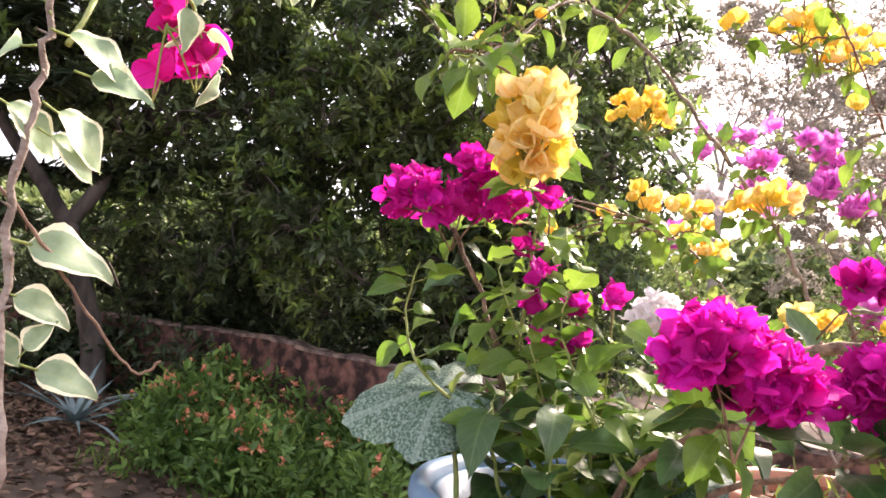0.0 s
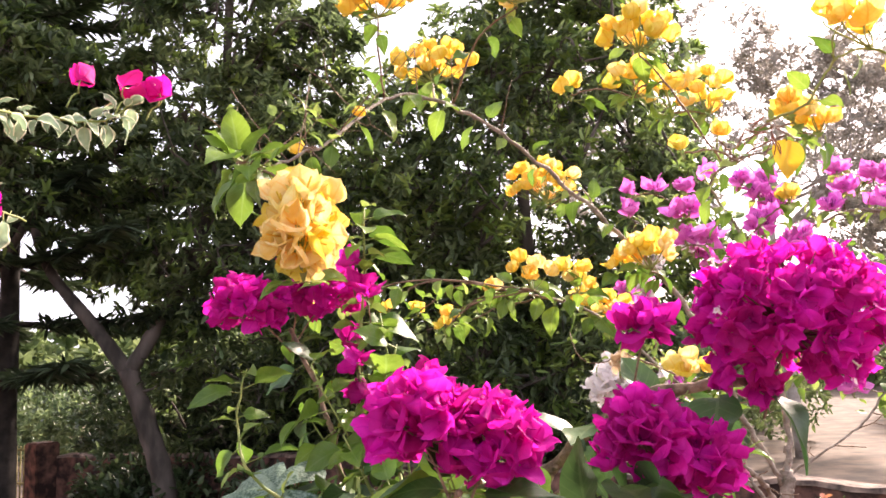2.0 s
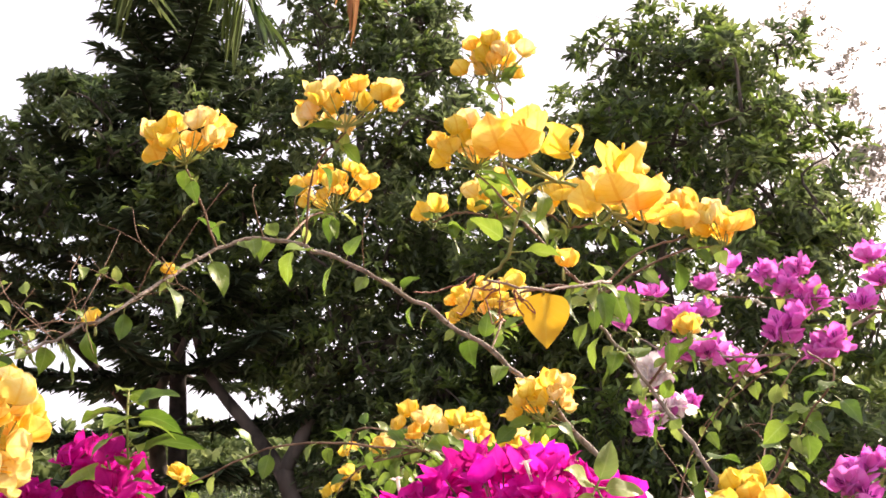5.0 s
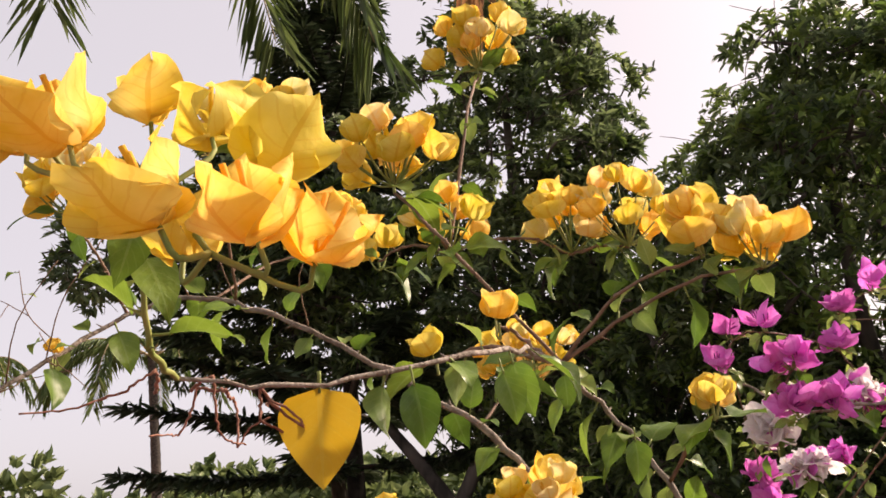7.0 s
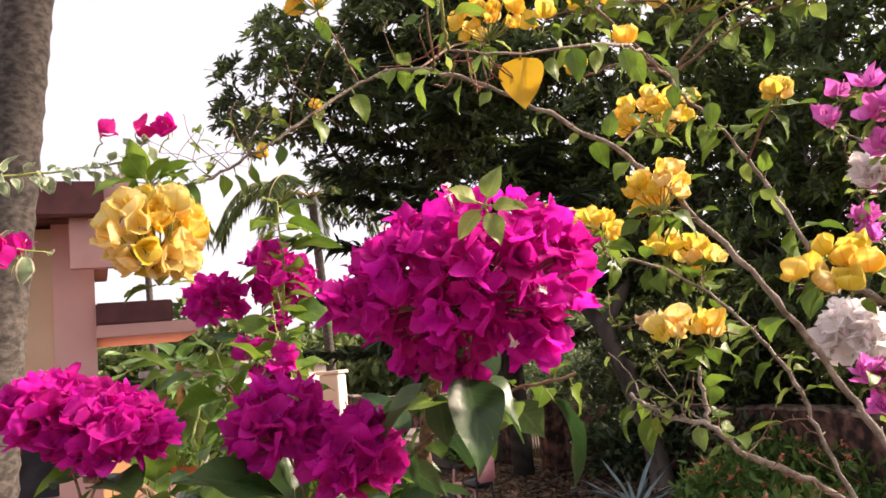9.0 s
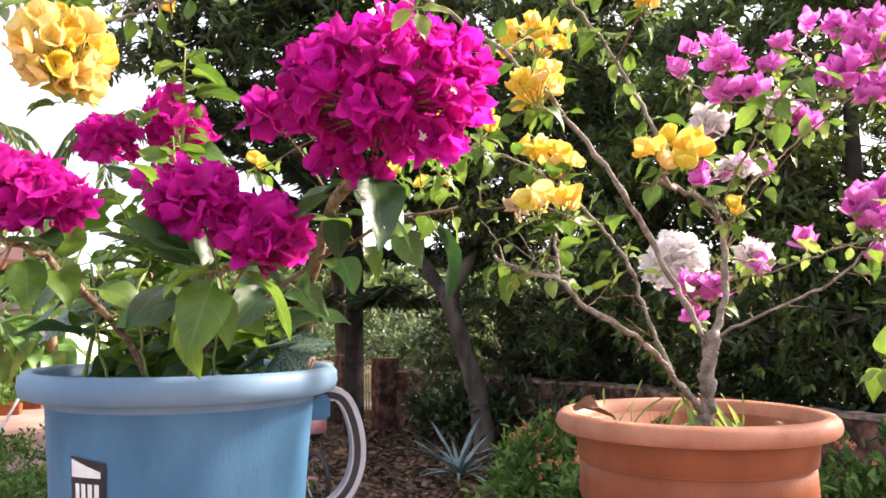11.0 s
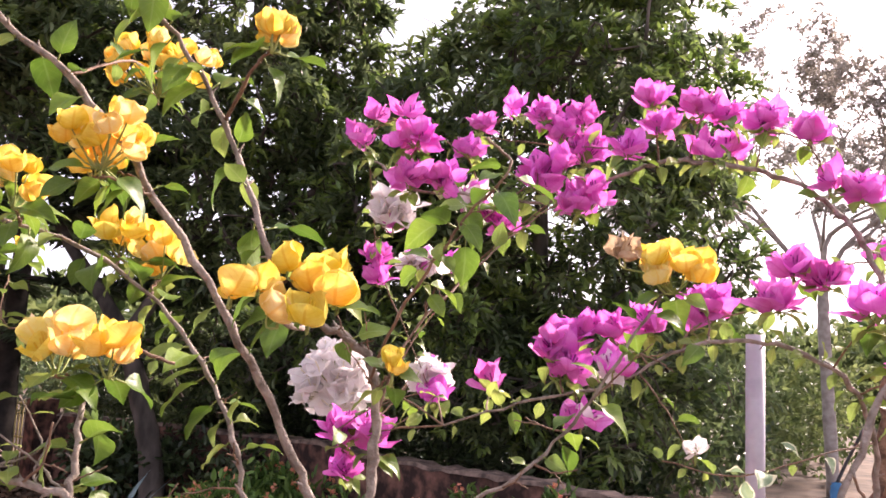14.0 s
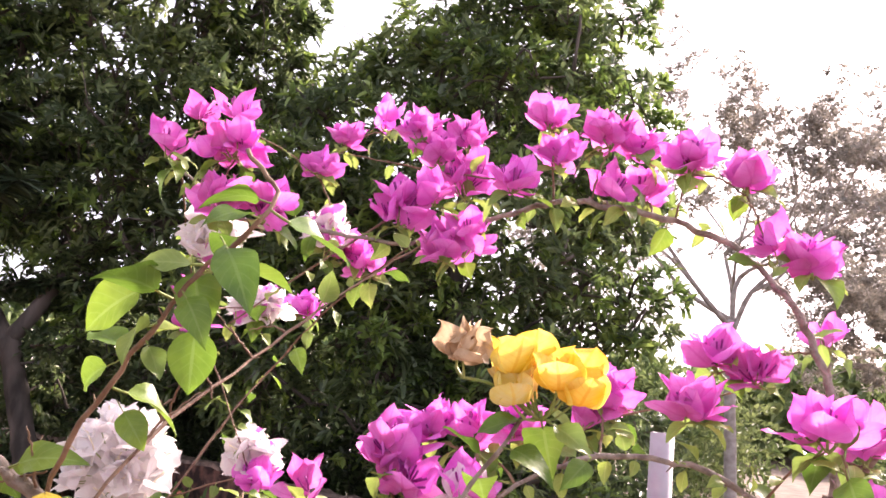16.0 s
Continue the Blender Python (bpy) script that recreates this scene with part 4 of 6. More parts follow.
for path, low, high in ((UPRIGHT, 0.1, 0.6), (SIDE, 0.15, 0.8), (RIGHT, 0.4, 1.0), (THIN, 0.1, 0.5), (LOW, 0.35, 0.8)):
    for k in range(7):
        q = path[int((low + (high - low) * k / 6) * (len(path) - 1))]
        out = Vector((random.uniform(-0.05, 0.05), random.uniform(-0.04, 0.04), random.uniform(-0.01, 0.05)))
        bend = Vector([random.uniform(-0.008, 0.008) for _ in range(3)])
        tip = q + out
        branch(plant, [q, q + out * 0.5 + bend, tip], 0.0019, 0.0009, TWIG)
        branch(plant, [q + out * 0.5 + bend, q + out * 0.7 + bend * 2.5, q + out * 0.8 + bend * 3.5], 0.0013, 0.0007, TWIG)
# a twig ring of withered bracts low on the side
branch(plant, [(-0.25, -0.05, 1.60), (-0.30, -0.06, 1.585), (-0.33, -0.05, 1.60), (-0.34, -0.03, 1.64)], 0.002, 0.001, TWIG, 9, ("young",), 0.0, 1.0, 0.6)
branch(plant, [(-0.16, -0.02, 1.56), (-0.20, -0.04, 1.575), (-0.25, -0.05, 1.60)], 0.003, 0.002, TWIG, 4, ("young",), 0.0, 1.0, 0.7)

# centre, radii, number of flowers, size
YELLOW_HEADS = (
    ((-0.690, -0.558, 1.752), (0.055, 0.086, 0.076), 34, 1.0), ((-0.335, 0.245, 1.974), (0.090, 0.065, 0.060), 22, 1.0),
    ((-0.212, -0.107, 1.772), (0.058, 0.048, 0.040), 11, 1.0), ((-0.250, -0.055, 1.762), (0.026, 0.024, 0.020), 3, 1.0),
    ((-0.400, -0.055, 1.752), (0.042, 0.040, 0.036), 6, 0.95), ((-0.325, -0.060, 1.738), (0.034, 0.034, 0.030), 5, 0.95),
    ((-0.466, -0.026, 1.730), (0.012, 0.012, 0.010), 2, 0.9), ((-0.543, 0.037, 1.691), (0.014, 0.014, 0.010), 2, 0.8), ((-0.553, -0.017, 1.669), (0.012, 0.012, 0.010), 2, 0.75),
    ((-0.627, 0.438, 1.732), (0.014, 0.014, 0.012), 2, 1.0), ((-0.695, 0.440, 1.735), (0.014, 0.014, 0.012), 2, 0.9),
    ((-0.285, 0.090, 1.708), (0.034, 0.034, 0.030), 5, 1.0), ((-0.235, 0.092, 1.688), (0.036, 0.036, 0.032), 5, 1.0),
    ((-0.190, -0.180, 1.578), (0.030, 0.030, 0.026), 4, 1.0), ((-0.147, -0.176, 1.578), (0.028, 0.028, 0.026), 4, 1.0),
    ((-0.026, -0.246, 1.626), (0.004, 0.004, 0.004), 1, 1.1), ((-0.011, -0.221, 1.633), (0.004, 0.004, 0.004), 1, 0.95), ((0.0, -0.2, 1.653), (0.004, 0.004, 0.004), 1, 1.1), ((0.003, -0.224, 1.613), (0.004, 0.004, 0.004), 1, 1.05), ((0.027, -0.228, 1.612), (0.004, 0.004, 0.004), 1, 1.2), ((0.020, -0.191, 1.636), (0.010, 0.010, 0.008), 2, 1.05), ((0.043, -0.205, 1.629), (0.004, 0.004, 0.004), 1, 1.15), ((0.024, -0.17, 1.647), (0.010, 0.010, 0.006), 2, 1.05),
    ((0.057, -0.010, 1.574), (0.012, 0.012, 0.010), 2, 0.8), ((0.336, 0.040, 1.688), (0.042, 0.030, 0.026), 8, 1.0),
    ((-0.022, -0.216, 1.830), (0.020, 0.018, 0.014), 4, 0.78), ((-0.622, -0.310, 2.138), (0.078, 0.052, 0.042), 14, 1.0),
    ((-0.415, -0.265, 2.168), (0.088, 0.052, 0.040), 15, 1.0), ((-0.558, 0.062, 2.176), (0.090, 0.060, 0.054), 18, 1.0),
    ((-0.243, -0.285, 2.074), (0.068, 0.050, 0.040), 12, 1.0), ((-0.235, -0.200, 2.030), (0.046, 0.042, 0.032), 6, 1.0), ((-0.330, -0.170, 2.035), (0.022, 0.022, 0.018), 2, 1.0),
    ((-0.240, -0.053, 2.305), (0.070, 0.052, 0.048), 17, 1.0), ((-0.150, -0.085, 2.045), (0.046, 0.045, 0.042), 8, 1.0), ((-0.090, -0.090, 2.038), (0.050, 0.045, 0.042), 9, 1.0),
    ((-0.005, -0.225, 1.965), (0.026, 0.026, 0.028), 4, 1.05), ((0.035, -0.215, 1.948), (0.034, 0.030, 0.028), 5, 1.05),
    ((-0.200, -0.320, 1.885), (0.012, 0.012, 0.010), 1, 0.8), ((-0.150, -0.310, 1.905), (0.012, 0.012, 0.010), 1, 0.9), ((-0.782, -0.061, 1.711), (0.026, 0.024, 0.020), 3, 1.0),
    ((-0.738, -0.330, 1.905), (0.008, 0.008, 0.008), 1, 0.7), ((-0.660, -0.290, 1.965), (0.008, 0.008, 0.008), 1, 0.7),
)
WOOD = MAIN + SECOND + RIGHT + LOW + LOWUP + THIN + SIDE
FIRST = YELLOW_HEADS[0][0]
for centre, radii, count, size in YELLOW_HEADS:
    foot = Vector(centre) - Vector((0, 0, radii[2] + 0.004))
    q = min(WOOD, key=lambda w: (w - foot).length + max(0.0, w.z - foot.z))
    if centre == FIRST:
        foot = Vector((-0.72, -0.55, 1.80))
    elif (q - foot).length > 0.02:
        gap = (q - foot).length
        twig = branch(plant, [q, q.lerp(foot, 0.55) + Vector((random.uniform(-0.08, 0.08) * gap, random.uniform(-0.08, 0.08) * gap, 0.10 * gap)), foot], 0.0030, 0.0018, TWIG, 2 + int(gap * 24) if count > 1 else 0, ("green", "green", "young"), 0.15, 1.0, 0.74, 0.6)
        WOOD += twig[len(twig) // 2:] if count > 4 else []
    wide = 1.0 if centre == FIRST or count > 10 else 1.18
    cluster(plant, centre, tuple(v * wide for v in radii), count if count < 4 else int(count * 1.25), "yellow", foot, size * (1.04 if centre == FIRST else 0.90), 0.22 if centre == FIRST else None, 0, "pale", 0.42 if centre == FIRST else 0.15, "", -0.95 if centre == FIRST else None)
branch(plant, [(-0.37, -0.03, 1.70), (-0.45, 0.04, 1.695), (-0.50, 0.14, 1.68), (-0.60, 0.30, 1.67)], 0.003, 0.0012, TWIG, 20, ("green", "young"), 0.0, 1.0, 0.8)
# the nearest head: few, large, wide open bracts
branch(plant, [(-0.19, -0.60, 1.83), (-0.165, -0.64, 1.835), (-0.145, -0.665, 1.868), (-0.118, -0.685, 1.872), (-0.085, -0.695, 1.842)], 0.0026, 0.0014, STALK, 5, ("green",), 0.2, 0.7, 0.60, 0.3)
branch(plant, [(-0.145, -0.665, 1.868), (-0.152, -0.685, 1.885), (-0.150, -0.705, 1.895)], 0.0018, 0.0012, STALK)
for x, y, z, lean, size in ((-0.136, -0.712, 1.902, (-0.2, -0.4), 1.08), (-0.160, -0.708, 1.906, (-0.5, -0.1), 1.0), (-0.143, -0.664, 1.933, (0.1, -0.2), 1.0), (-0.083, -0.728, 1.856, (-0.3, -0.5), 1.05), (-0.112, -0.662, 1.913, (-0.2, 0.3), 1.05), (-0.074, -0.676, 1.886, (0.2, 0.1), 1.12), (-0.066, -0.702, 1.856, (0.1, -0.5), 1.12), (-0.056, -0.672, 1.854, (0.6, 0.0), 1.0), (-0.100, -0.690, 1.860, (-0.2, 0.2), 0.8)):
    at, axis = Vector((x, y, z)), Vector((*lean, 1.0)).normalized()
    s = Shape()
    add_tube(s, [(-0.118, -0.685, 1.872) if z > 1.88 else (-0.085, -0.695, 1.842), at - axis * 0.026, at - axis * 0.016], 0.0011, 0.0009, 5, steps=3)
    head = put("flower_stem", s.mesh("cluster_stalks", STALK), plant)
    put("flower", random.choice(FLOWERS["open"]), head, standing(at - axis * 0.016, axis, size, random.uniform(0, 6)))
cluster(plant, (0.283, 0.026, 1.703), (0.012, 0.012, 0.010), 2, "withered", (0.33, 0.045, 1.66), 0.85, 0.4, label="withered brown bracts")
cluster(plant, (-0.265, -0.06, 1.585), (0.016, 0.016, 0.014), 2, "withered", (-0.25, -0.05, 1.60), 0.9, -0.3, label="withered brown bracts")
put("leaf", blade_mesh("yellowed_leaf", LEAF_YELLOW, 0.047, 0.041, 0.12, 0.05, 0.02, rows=12, belly=0.45, stalk=0.008), plant, facing((-0.150, -0.548, 1.832), (-0.05, 0.03, -1), (0.3, -0.9, 0.1), 1.0), "single yellow heart-shaped leaf")
for x, y, z, dx in ((-0.105, -0.54, 1.828, 0.15), (-0.085, -0.48, 1.835, 0.25), (-0.05, -0.36, 1.80, 0.0)):
    put("leaf", LEAVES["green"][0], plant, facing((x, y, z), (dx, 0.05, -1), (0.55, -0.7, 0.2), 0.66 if y < -0.5 else 0.60))
for x, y, z, way, size in ((0.122, -0.010, 1.703, (0.05, -0.1, -1), 0.86), (0.150, -0.085, 1.735, (0.6, -0.7, -0.6), 0.72), (0.105, -0.030, 1.715, (-0.7, -0.2, -0.45), 0.86), (0.118, -0.025, 1.732, (0.3, -0.3, -0.7), 0.80), (0.085, -0.020, 1.668, (-0.8, 0.2, -0.4), 0.62), (0.085, -0.015, 1.645, (0.5, -0.2, -0.5), 0.55)):
    put("leaf", random.choice(LEAVES["fresh"]), plant, facing((x, y, z), way, (0.2, -0.8, 0.4), size * 0.72))
FALLEN = [blade_mesh("fallen_leaf", DRY_LEAF, 0.040, 0.024, 0.5, c, 0.1) for c in (-0.3, 0.3, 0.6)]
for k in range(26):
    a, r = random.uniform(0, 6.28), random.uniform(0.04, 0.15)
    put("dry_leaf", FALLEN[k % 3], plant, facing((TERRA[0] + r * math.cos(a), TERRA[1] + r * math.sin(a), 1.238), (math.cos(a * 5), math.sin(a * 5), 0.25), (0, 0, 1), random.uniform(0.6, 1.0)))
litter = thing("dry_leaf", (-0.15, -0.07, 1.268), "curled brown dry leaf on the pot rim", "leaf", mesh=blade_mesh("dry_leaf", DRY_LEAF, 0.075, 0.028, 0.6, 0.15, 0.1))
litter.matrix_basis = WORLD[litter.name] = facing((-0.185, -0.045, 1.275), (0.9, -0.25, -0.02), (0.1, -0.3, 1))
weed = thing("weed_seedling", (0.07, 0.05, 1.215), "pale green weed seedlings in the pot soil", "weed", "weeds in the pots")
WEED_BLADE = [blade_mesh("weed_blade", LEAF_YOUNG, 0.075, 0.009, 0.4, c, 0.02, rows=8, belly=0.2) for c in (0.2, 0.5, 0.8)]
for k in range(26):
    a = random.uniform(0, 6.28)
    r = random.uniform(0.03, 0.14)
    put("leaf", LEAVES["young"][k % 3] if k < 6 else WEED_BLADE[k % 3], weed, facing((TERRA[0] + r * math.cos(a), TERRA[1] + r * math.sin(a), 1.228), (0.35 * math.cos(a * 3), 0.35 * math.sin(a * 3), 1), (math.cos(a), math.sin(a), 0.2), random.uniform(0.7, 1.15)))

# ---- purple and white bougainvillea in the far pot ----
plant = thing("bougainvillea", (*FAR_POT, 1.255), "purple and white bougainvillea with arching branches, tied to pipe", "bougainvillea")
branch(plant, [(0.66, 0.42, 1.25), (0.675, 0.41, 1.36), (0.69, 0.40, 1.47), (0.70, 0.40, 1.60)], 0.018, 0.0095, BARK_DARK, name="trunk", knobbly=0.1, sides=10)
ARCH = branch(plant, [(0.70, 0.40, 1.58), (0.695, 0.39, 1.67), (0.683, 0.39, 1.73), (0.654, 0.411, 1.802), (0.605, 0.44, 1.862), (0.527, 0.44, 1.890), (0.454, 0.455, 1.905), (0.39, 0.48, 1.908), (0.313, 0.485, 1.882), (0.215, 0.53, 1.850), (0.10, 0.50, 1.850), (0.0, 0.47, 1.850), (-0.06, 0.50, 1.895), (-0.10, 0.54, 1.925)], 0.0085, 0.0024, BARK, 40, ("young", "young", "young", "green"), 0.3, 1.0, 0.75, 0.2)
LOWER = branch(plant, [(0.675, 0.41, 1.36), (0.66, 0.36, 1.50), (0.60, 0.31, 1.585), (0.50, 0.31, 1.625), (0.40, 0.33, 1.61), (0.31, 0.31, 1.56), (0.20, 0.32, 1.53), (0.08, 0.33, 1.49)], 0.0068, 0.0022, BARK, 40, ("young", "young", "young", "green"), 0.2, 1.0, 0.75, 0.25)
branch(plant, [(0.675, 0.41, 1.36), (0.66, 0.30, 1.50), (0.64, 0.24, 1.60), (0.61, 0.20, 1.65)], 0.004, 0.002, TWIG, 14, ("young", "green"), 0.3, 1.0, 0.9)
branch(plant, [(0.40, 0.33, 1.61), (0.44, 0.40, 1.65), (0.60, 0.43, 1.70)], 0.003, 0.0015, TWIG, 9, ("young",), 0.1, 1.0, 0.8)
branch(plant, [(0.08, 0.33, 1.49), (0.0, 0.40, 1.52), (-0.08, 0.36, 1.47)], 0.0025, 0.0015, TWIG, 9, ("young", "green"), 0.1, 1.0, 0.8)
branch(plant, [(0.08, 0.33, 1.49), (0.05, 0.52, 1.52), (0.02, 0.66, 1.50)], 0.0025, 0.0015, TWIG, 6, ("young",), 0.1, 1.0, 0.8)
branch(plant, [(0.18, 0.555, 1.88), (0.10, 0.50, 1.80), (0.02, 0.46, 1.72)], 0.0025, 0.0015, TWIG, 8, ("young", "green"), 0.1, 1.0, 0.8)
branch(plant, [(0.36, 0.51, 1.94), (0.24, 0.62, 1.97), (0.10, 0.72, 2.01)], 0.0025, 0.0015, TWIG, 8, ("young",), 0.1, 1.0, 0.8)
branch(plant, [(0.66, 0.36, 1.50), (0.55, 0.24, 1.49), (0.45, 0.22, 1.46), (0.36, 0.24, 1.47)], 0.0022, 0.0012, TWIG, 10, ("young", "variegated"), 0.3, 1.0, 0.6)
branch(plant, [(-0.10, 0.62, 1.44), (-0.034, 0.716, 1.585), (0.015, 0.79, 1.68), (0.10, 0.72, 1.775), (0.215, 0.54, 1.845)], 0.0034, 0.0020, TWIG, 16, ("young", "green"), 0.2, 1.0, 0.8)
branch(plant, [(0.02, 0.66, 1.50), (-0.06, 0.60, 1.45), (-0.146, 0.62, 1.47)], 0.0025, 0.0015, TWIG, 5, ("young",), 0.1, 1.0, 0.8)
# centre, number of flowers, spread
PURPLE_HEADS = (
    ((-0.109, 0.524, 1.953), 1, 0.008), ((-0.087, 0.589, 2.016), 1, 0.008), ((-0.031, 0.562, 2.015), 1, 0.008), ((0.008, 0.43, 1.935), 2, 0.020), ((-0.02, 0.45, 1.925), 1, 0.010),
    ((0.000, 0.43, 1.868), 3, 0.026), ((0.050, 0.43, 1.866), 3, 0.026), ((0.072, 0.650, 1.975), 2, 0.016), ((0.089, 0.748, 2.050), 2, 0.016), ((0.148, 0.735, 2.083), 1, 0.008),
    ((0.209, 0.634, 2.041), 3, 0.022), ((0.278, 0.653, 2.040), 3, 0.024), ((0.240, 0.62, 2.005), 2, 0.020), ((0.283, 0.620, 1.968), 4, 0.032), ((0.198, 0.530, 1.899), 3, 0.028), ((0.235, 0.53, 1.925), 2, 0.020),
    ((0.285, 0.498, 1.862), 3, 0.026), ((0.255, 0.49, 1.845), 2, 0.016), ((0.377, 0.476, 2.022), 2, 0.016), ((0.392, 0.475, 1.973), 2, 0.016), ((0.447, 0.450, 1.998), 2, 0.018), ((0.485, 0.458, 1.990), 2, 0.018),
    ((0.534, 0.412, 1.966), 3, 0.022), ((0.573, 0.338, 1.928), 2, 0.014), ((0.334, 0.436, 1.927), 2, 0.018), ((0.504, 0.500, 1.950), 2, 0.020), ((0.460, 0.46, 1.935), 1, 0.010), ((0.595, 0.325, 1.855), 1, 0.012), ((0.635, 0.318, 1.842), 2, 0.018),
    ((0.749, 0.520, 1.788), 1, 0.010), ((0.568, 0.393, 1.742), 2, 0.020), ((0.610, 0.393, 1.730), 2, 0.020), ((0.515, 0.294, 1.685), 2, 0.016), ((0.455, 0.421, 1.687), 4, 0.026), ((0.430, 0.415, 1.665), 1, 0.012),
    ((0.353, 0.316, 1.650), 2, 0.016), ((0.310, 0.35, 1.640), 2, 0.018), ((0.268, 0.35, 1.640), 2, 0.016), ((0.227, 0.338, 1.612), 3, 0.026), ((0.250, 0.33, 1.585), 2, 0.018), ((0.140, 0.426, 1.561), 1, 0.010),
    ((0.610, 0.227, 1.678), 2, 0.022), ((0.680, 0.300, 1.665), 2, 0.022), ((0.670, 0.27, 1.60), 2, 0.020), ((-0.095, 0.695, 1.775), 2, 0.018), ((-0.090, 0.690, 1.735), 2, 0.018), ((0.028, 0.954, 1.794), 2, 0.018),
    ((0.115, 0.735, 1.872), 2, 0.022), ((0.145, 0.730, 1.850), 2, 0.022), ((-0.075, 0.40, 1.475), 3, 0.026), ((-0.030, 0.40, 1.468), 3, 0.026), ((-0.070, 0.41, 1.42), 2, 0.016), ((0.03, 0.70, 1.525), 2, 0.020),
)
STEMS = ARCH + LOWER
for centre, count, r in PURPLE_HEADS:
    c = Vector(centre)
    foot = c - Vector((0, 0, 0.026))
    q = min(STEMS, key=lambda w: (w - foot).length)
    if 0.05 < (q - foot).length < 0.35:
        twig = branch(plant, [q, q.lerp(foot, 0.5) + Vector((0, 0, 0.008)), foot], 0.0024, 0.0014, TWIG, 2 + int((q - foot).length * 18), ("young",), 0.1, 1.0, 0.7, 0.3)
        STEMS += twig[len(twig) // 2:]
    cluster(plant, centre, (r * 1.35 + 0.006, r * 1.3 + 0.006, r * 1.1 + 0.004), (1, 2, 5, 7, 9)[count], "purple", foot, 1.10)
for centre, radii, count, other, share, label in (((-0.052, 0.600, 1.848), (0.056, 0.036, 0.048), 18, "blush", 0.15, "white bracts splashed with purple"), ((0.085, 0.690, 1.888), (0.046, 0.030, 0.036), 10, "blush", 0.3, "white bracts splashed with purple"),
                                                  ((-0.025, 0.820, 1.778), (0.060, 0.032, 0.038), 15, "blush", 0.1, "white bracts splashed with purple"), ((-0.146, 0.634, 1.538), (0.086, 0.068, 0.080), 54, "white", 0.0, "head of plain white bracts"),
                                                  ((0.016, 0.715, 1.555), (0.050, 0.038, 0.048), 12, "blush", 0.15, "white and purple bracts"), ((0.304, 0.300, 1.585), (0.034, 0.026, 0.024), 4, "purple", 0.6, ""), ((0.262, 0.266, 1.520), (0.034, 0.026, 0.020), 4, "purple", 0.6, ""),
                                                  ((0.400, 0.24, 1.490), (0.024, 0.02, 0.014), 3, "white", 0.0, "")):
    c = Vector(centre) - Vector((0, 0, radii[2] + 0.01))
    q = min(STEMS, key=lambda w: (w - c).length)
    if 0.03 < (q - c).length < 0.35:
        branch(plant, [q, q.lerp(c, 0.5) + Vector((0, 0, 0.01)), c], 0.0022, 0.0014, TWIG, 5, ("young", "green"), 0.1, 1.0, 0.75, 0.3)
    cluster(plant, centre, radii, count, "white", c, 1.08 if count != 3 else 0.6, 0.45, 0, other, share, label)
# the pipe, its ties and a peeled support stick
pipe = thing("support_pipe", (0.55, 0.525, 1.24), "grey plastic pipe standing in the far flower pot", "pipe")
s = Shape()
add_lathe(s, [(0.0, 0.0), (0.0145, 0.0), (0.0145, 0.405), (0.0120, 0.405), (0.0120, 0.36), (0.0, 0.36)], 24)
put("tube", s.mesh("pipe_tube", PIPE), pipe, pose(0.55, 0.525, 1.24))
s = Shape()
for z in (0.112, 0.121, 0.130):
    add_lathe(s, [(0.0145, z - 0.004), (0.0175, z - 0.002), (0.0175, z + 0.002), (0.0145, z + 0.004)], 24)
put("string", s.mesh("pipe_string", GREEN_TIE), pipe, pose(0.55, 0.525, 1.24), "green string tie")
TIE_AT = (0.615, 0.375, 1.43)
# a grey bare limb that hangs forward, with twigs and young shoots, and the blue cloth tie below it
branch(plant, [(0.70, 0.40, 1.59), (0.69, 0.22, 1.70), (0.62, 0.04, 1.69), (0.529, -0.025, 1.60), (0.475, -0.045, 1.50), (0.425, -0.08, 1.415), (0.36, -0.18, 1.372), (0.281, -0.288, 1.344)], 0.0080, 0.0026, BARK, knobbly=0.12)
for root, ends in (((0.425, -0.08, 1.415), ((0.39, -0.10, 1.435), (0.41, -0.06, 1.45), (0.395, -0.03, 1.405))), ((0.36, -0.18, 1.372), ((0.335, -0.17, 1.41), (0.30, -0.15, 1.36), (0.37, -0.22, 1.35))), ((0.281, -0.288, 1.344), ((0.25, -0.25, 1.33), (0.24, -0.30, 1.36)))):
    for x, y, z in ends:
        q = Vector(root)
        branch(plant, [q, q.lerp(Vector((x, y, z)), 0.5) + Vector((0.004, 0.0, 0.005)), (x, y, z)], 0.0030, 0.0010, PALE_BARK)
for (x, y, z), root, n, size in (((0.289, -0.175, 1.384), (0.335, -0.20, 1.36), 10, 0.95), ((0.232, -0.234, 1.362), (0.281, -0.288, 1.344), 9, 0.9), ((0.497, -0.04, 1.455), (0.475, -0.045, 1.50), 9, 1.1)):
    q = Vector(root)
    branch(plant, [q, q.lerp(Vector((x, y, z)), 0.55) + Vector((0, 0, -0.004)), (x, y, z)], 0.0028, 0.0014, TWIG, n, ("young", "young", "green"), 0.55, 1.0, size, 0.35)
tie = thing("cloth_tie", TIE_AT, "blue cloth strip tied round the trunk with black string", "cloth tie")
s = Shape()
x, y, z = TIE_AT
add_tube(s, [(x, y, z + 0.012), (x - 0.001, y - 0.002, z), (x - 0.002, y, z - 0.035), (x + 0.001, y, z - 0.065)], 0.006, 0.009, 8, knobbly=0.25)
put("strip", s.mesh("tie_strip", BLUE_TIE), tie)
s = Shape()
add_tube(s, [(x, y, z + 0.010), (x + 0.018, y + 0.01, z + 0.04), (x + 0.045, y + 0.02, z + 0.085)], 0.0022, 0.0022, 6)
put("string", s.mesh("tie_string", BLACK), tie, None, "black string")

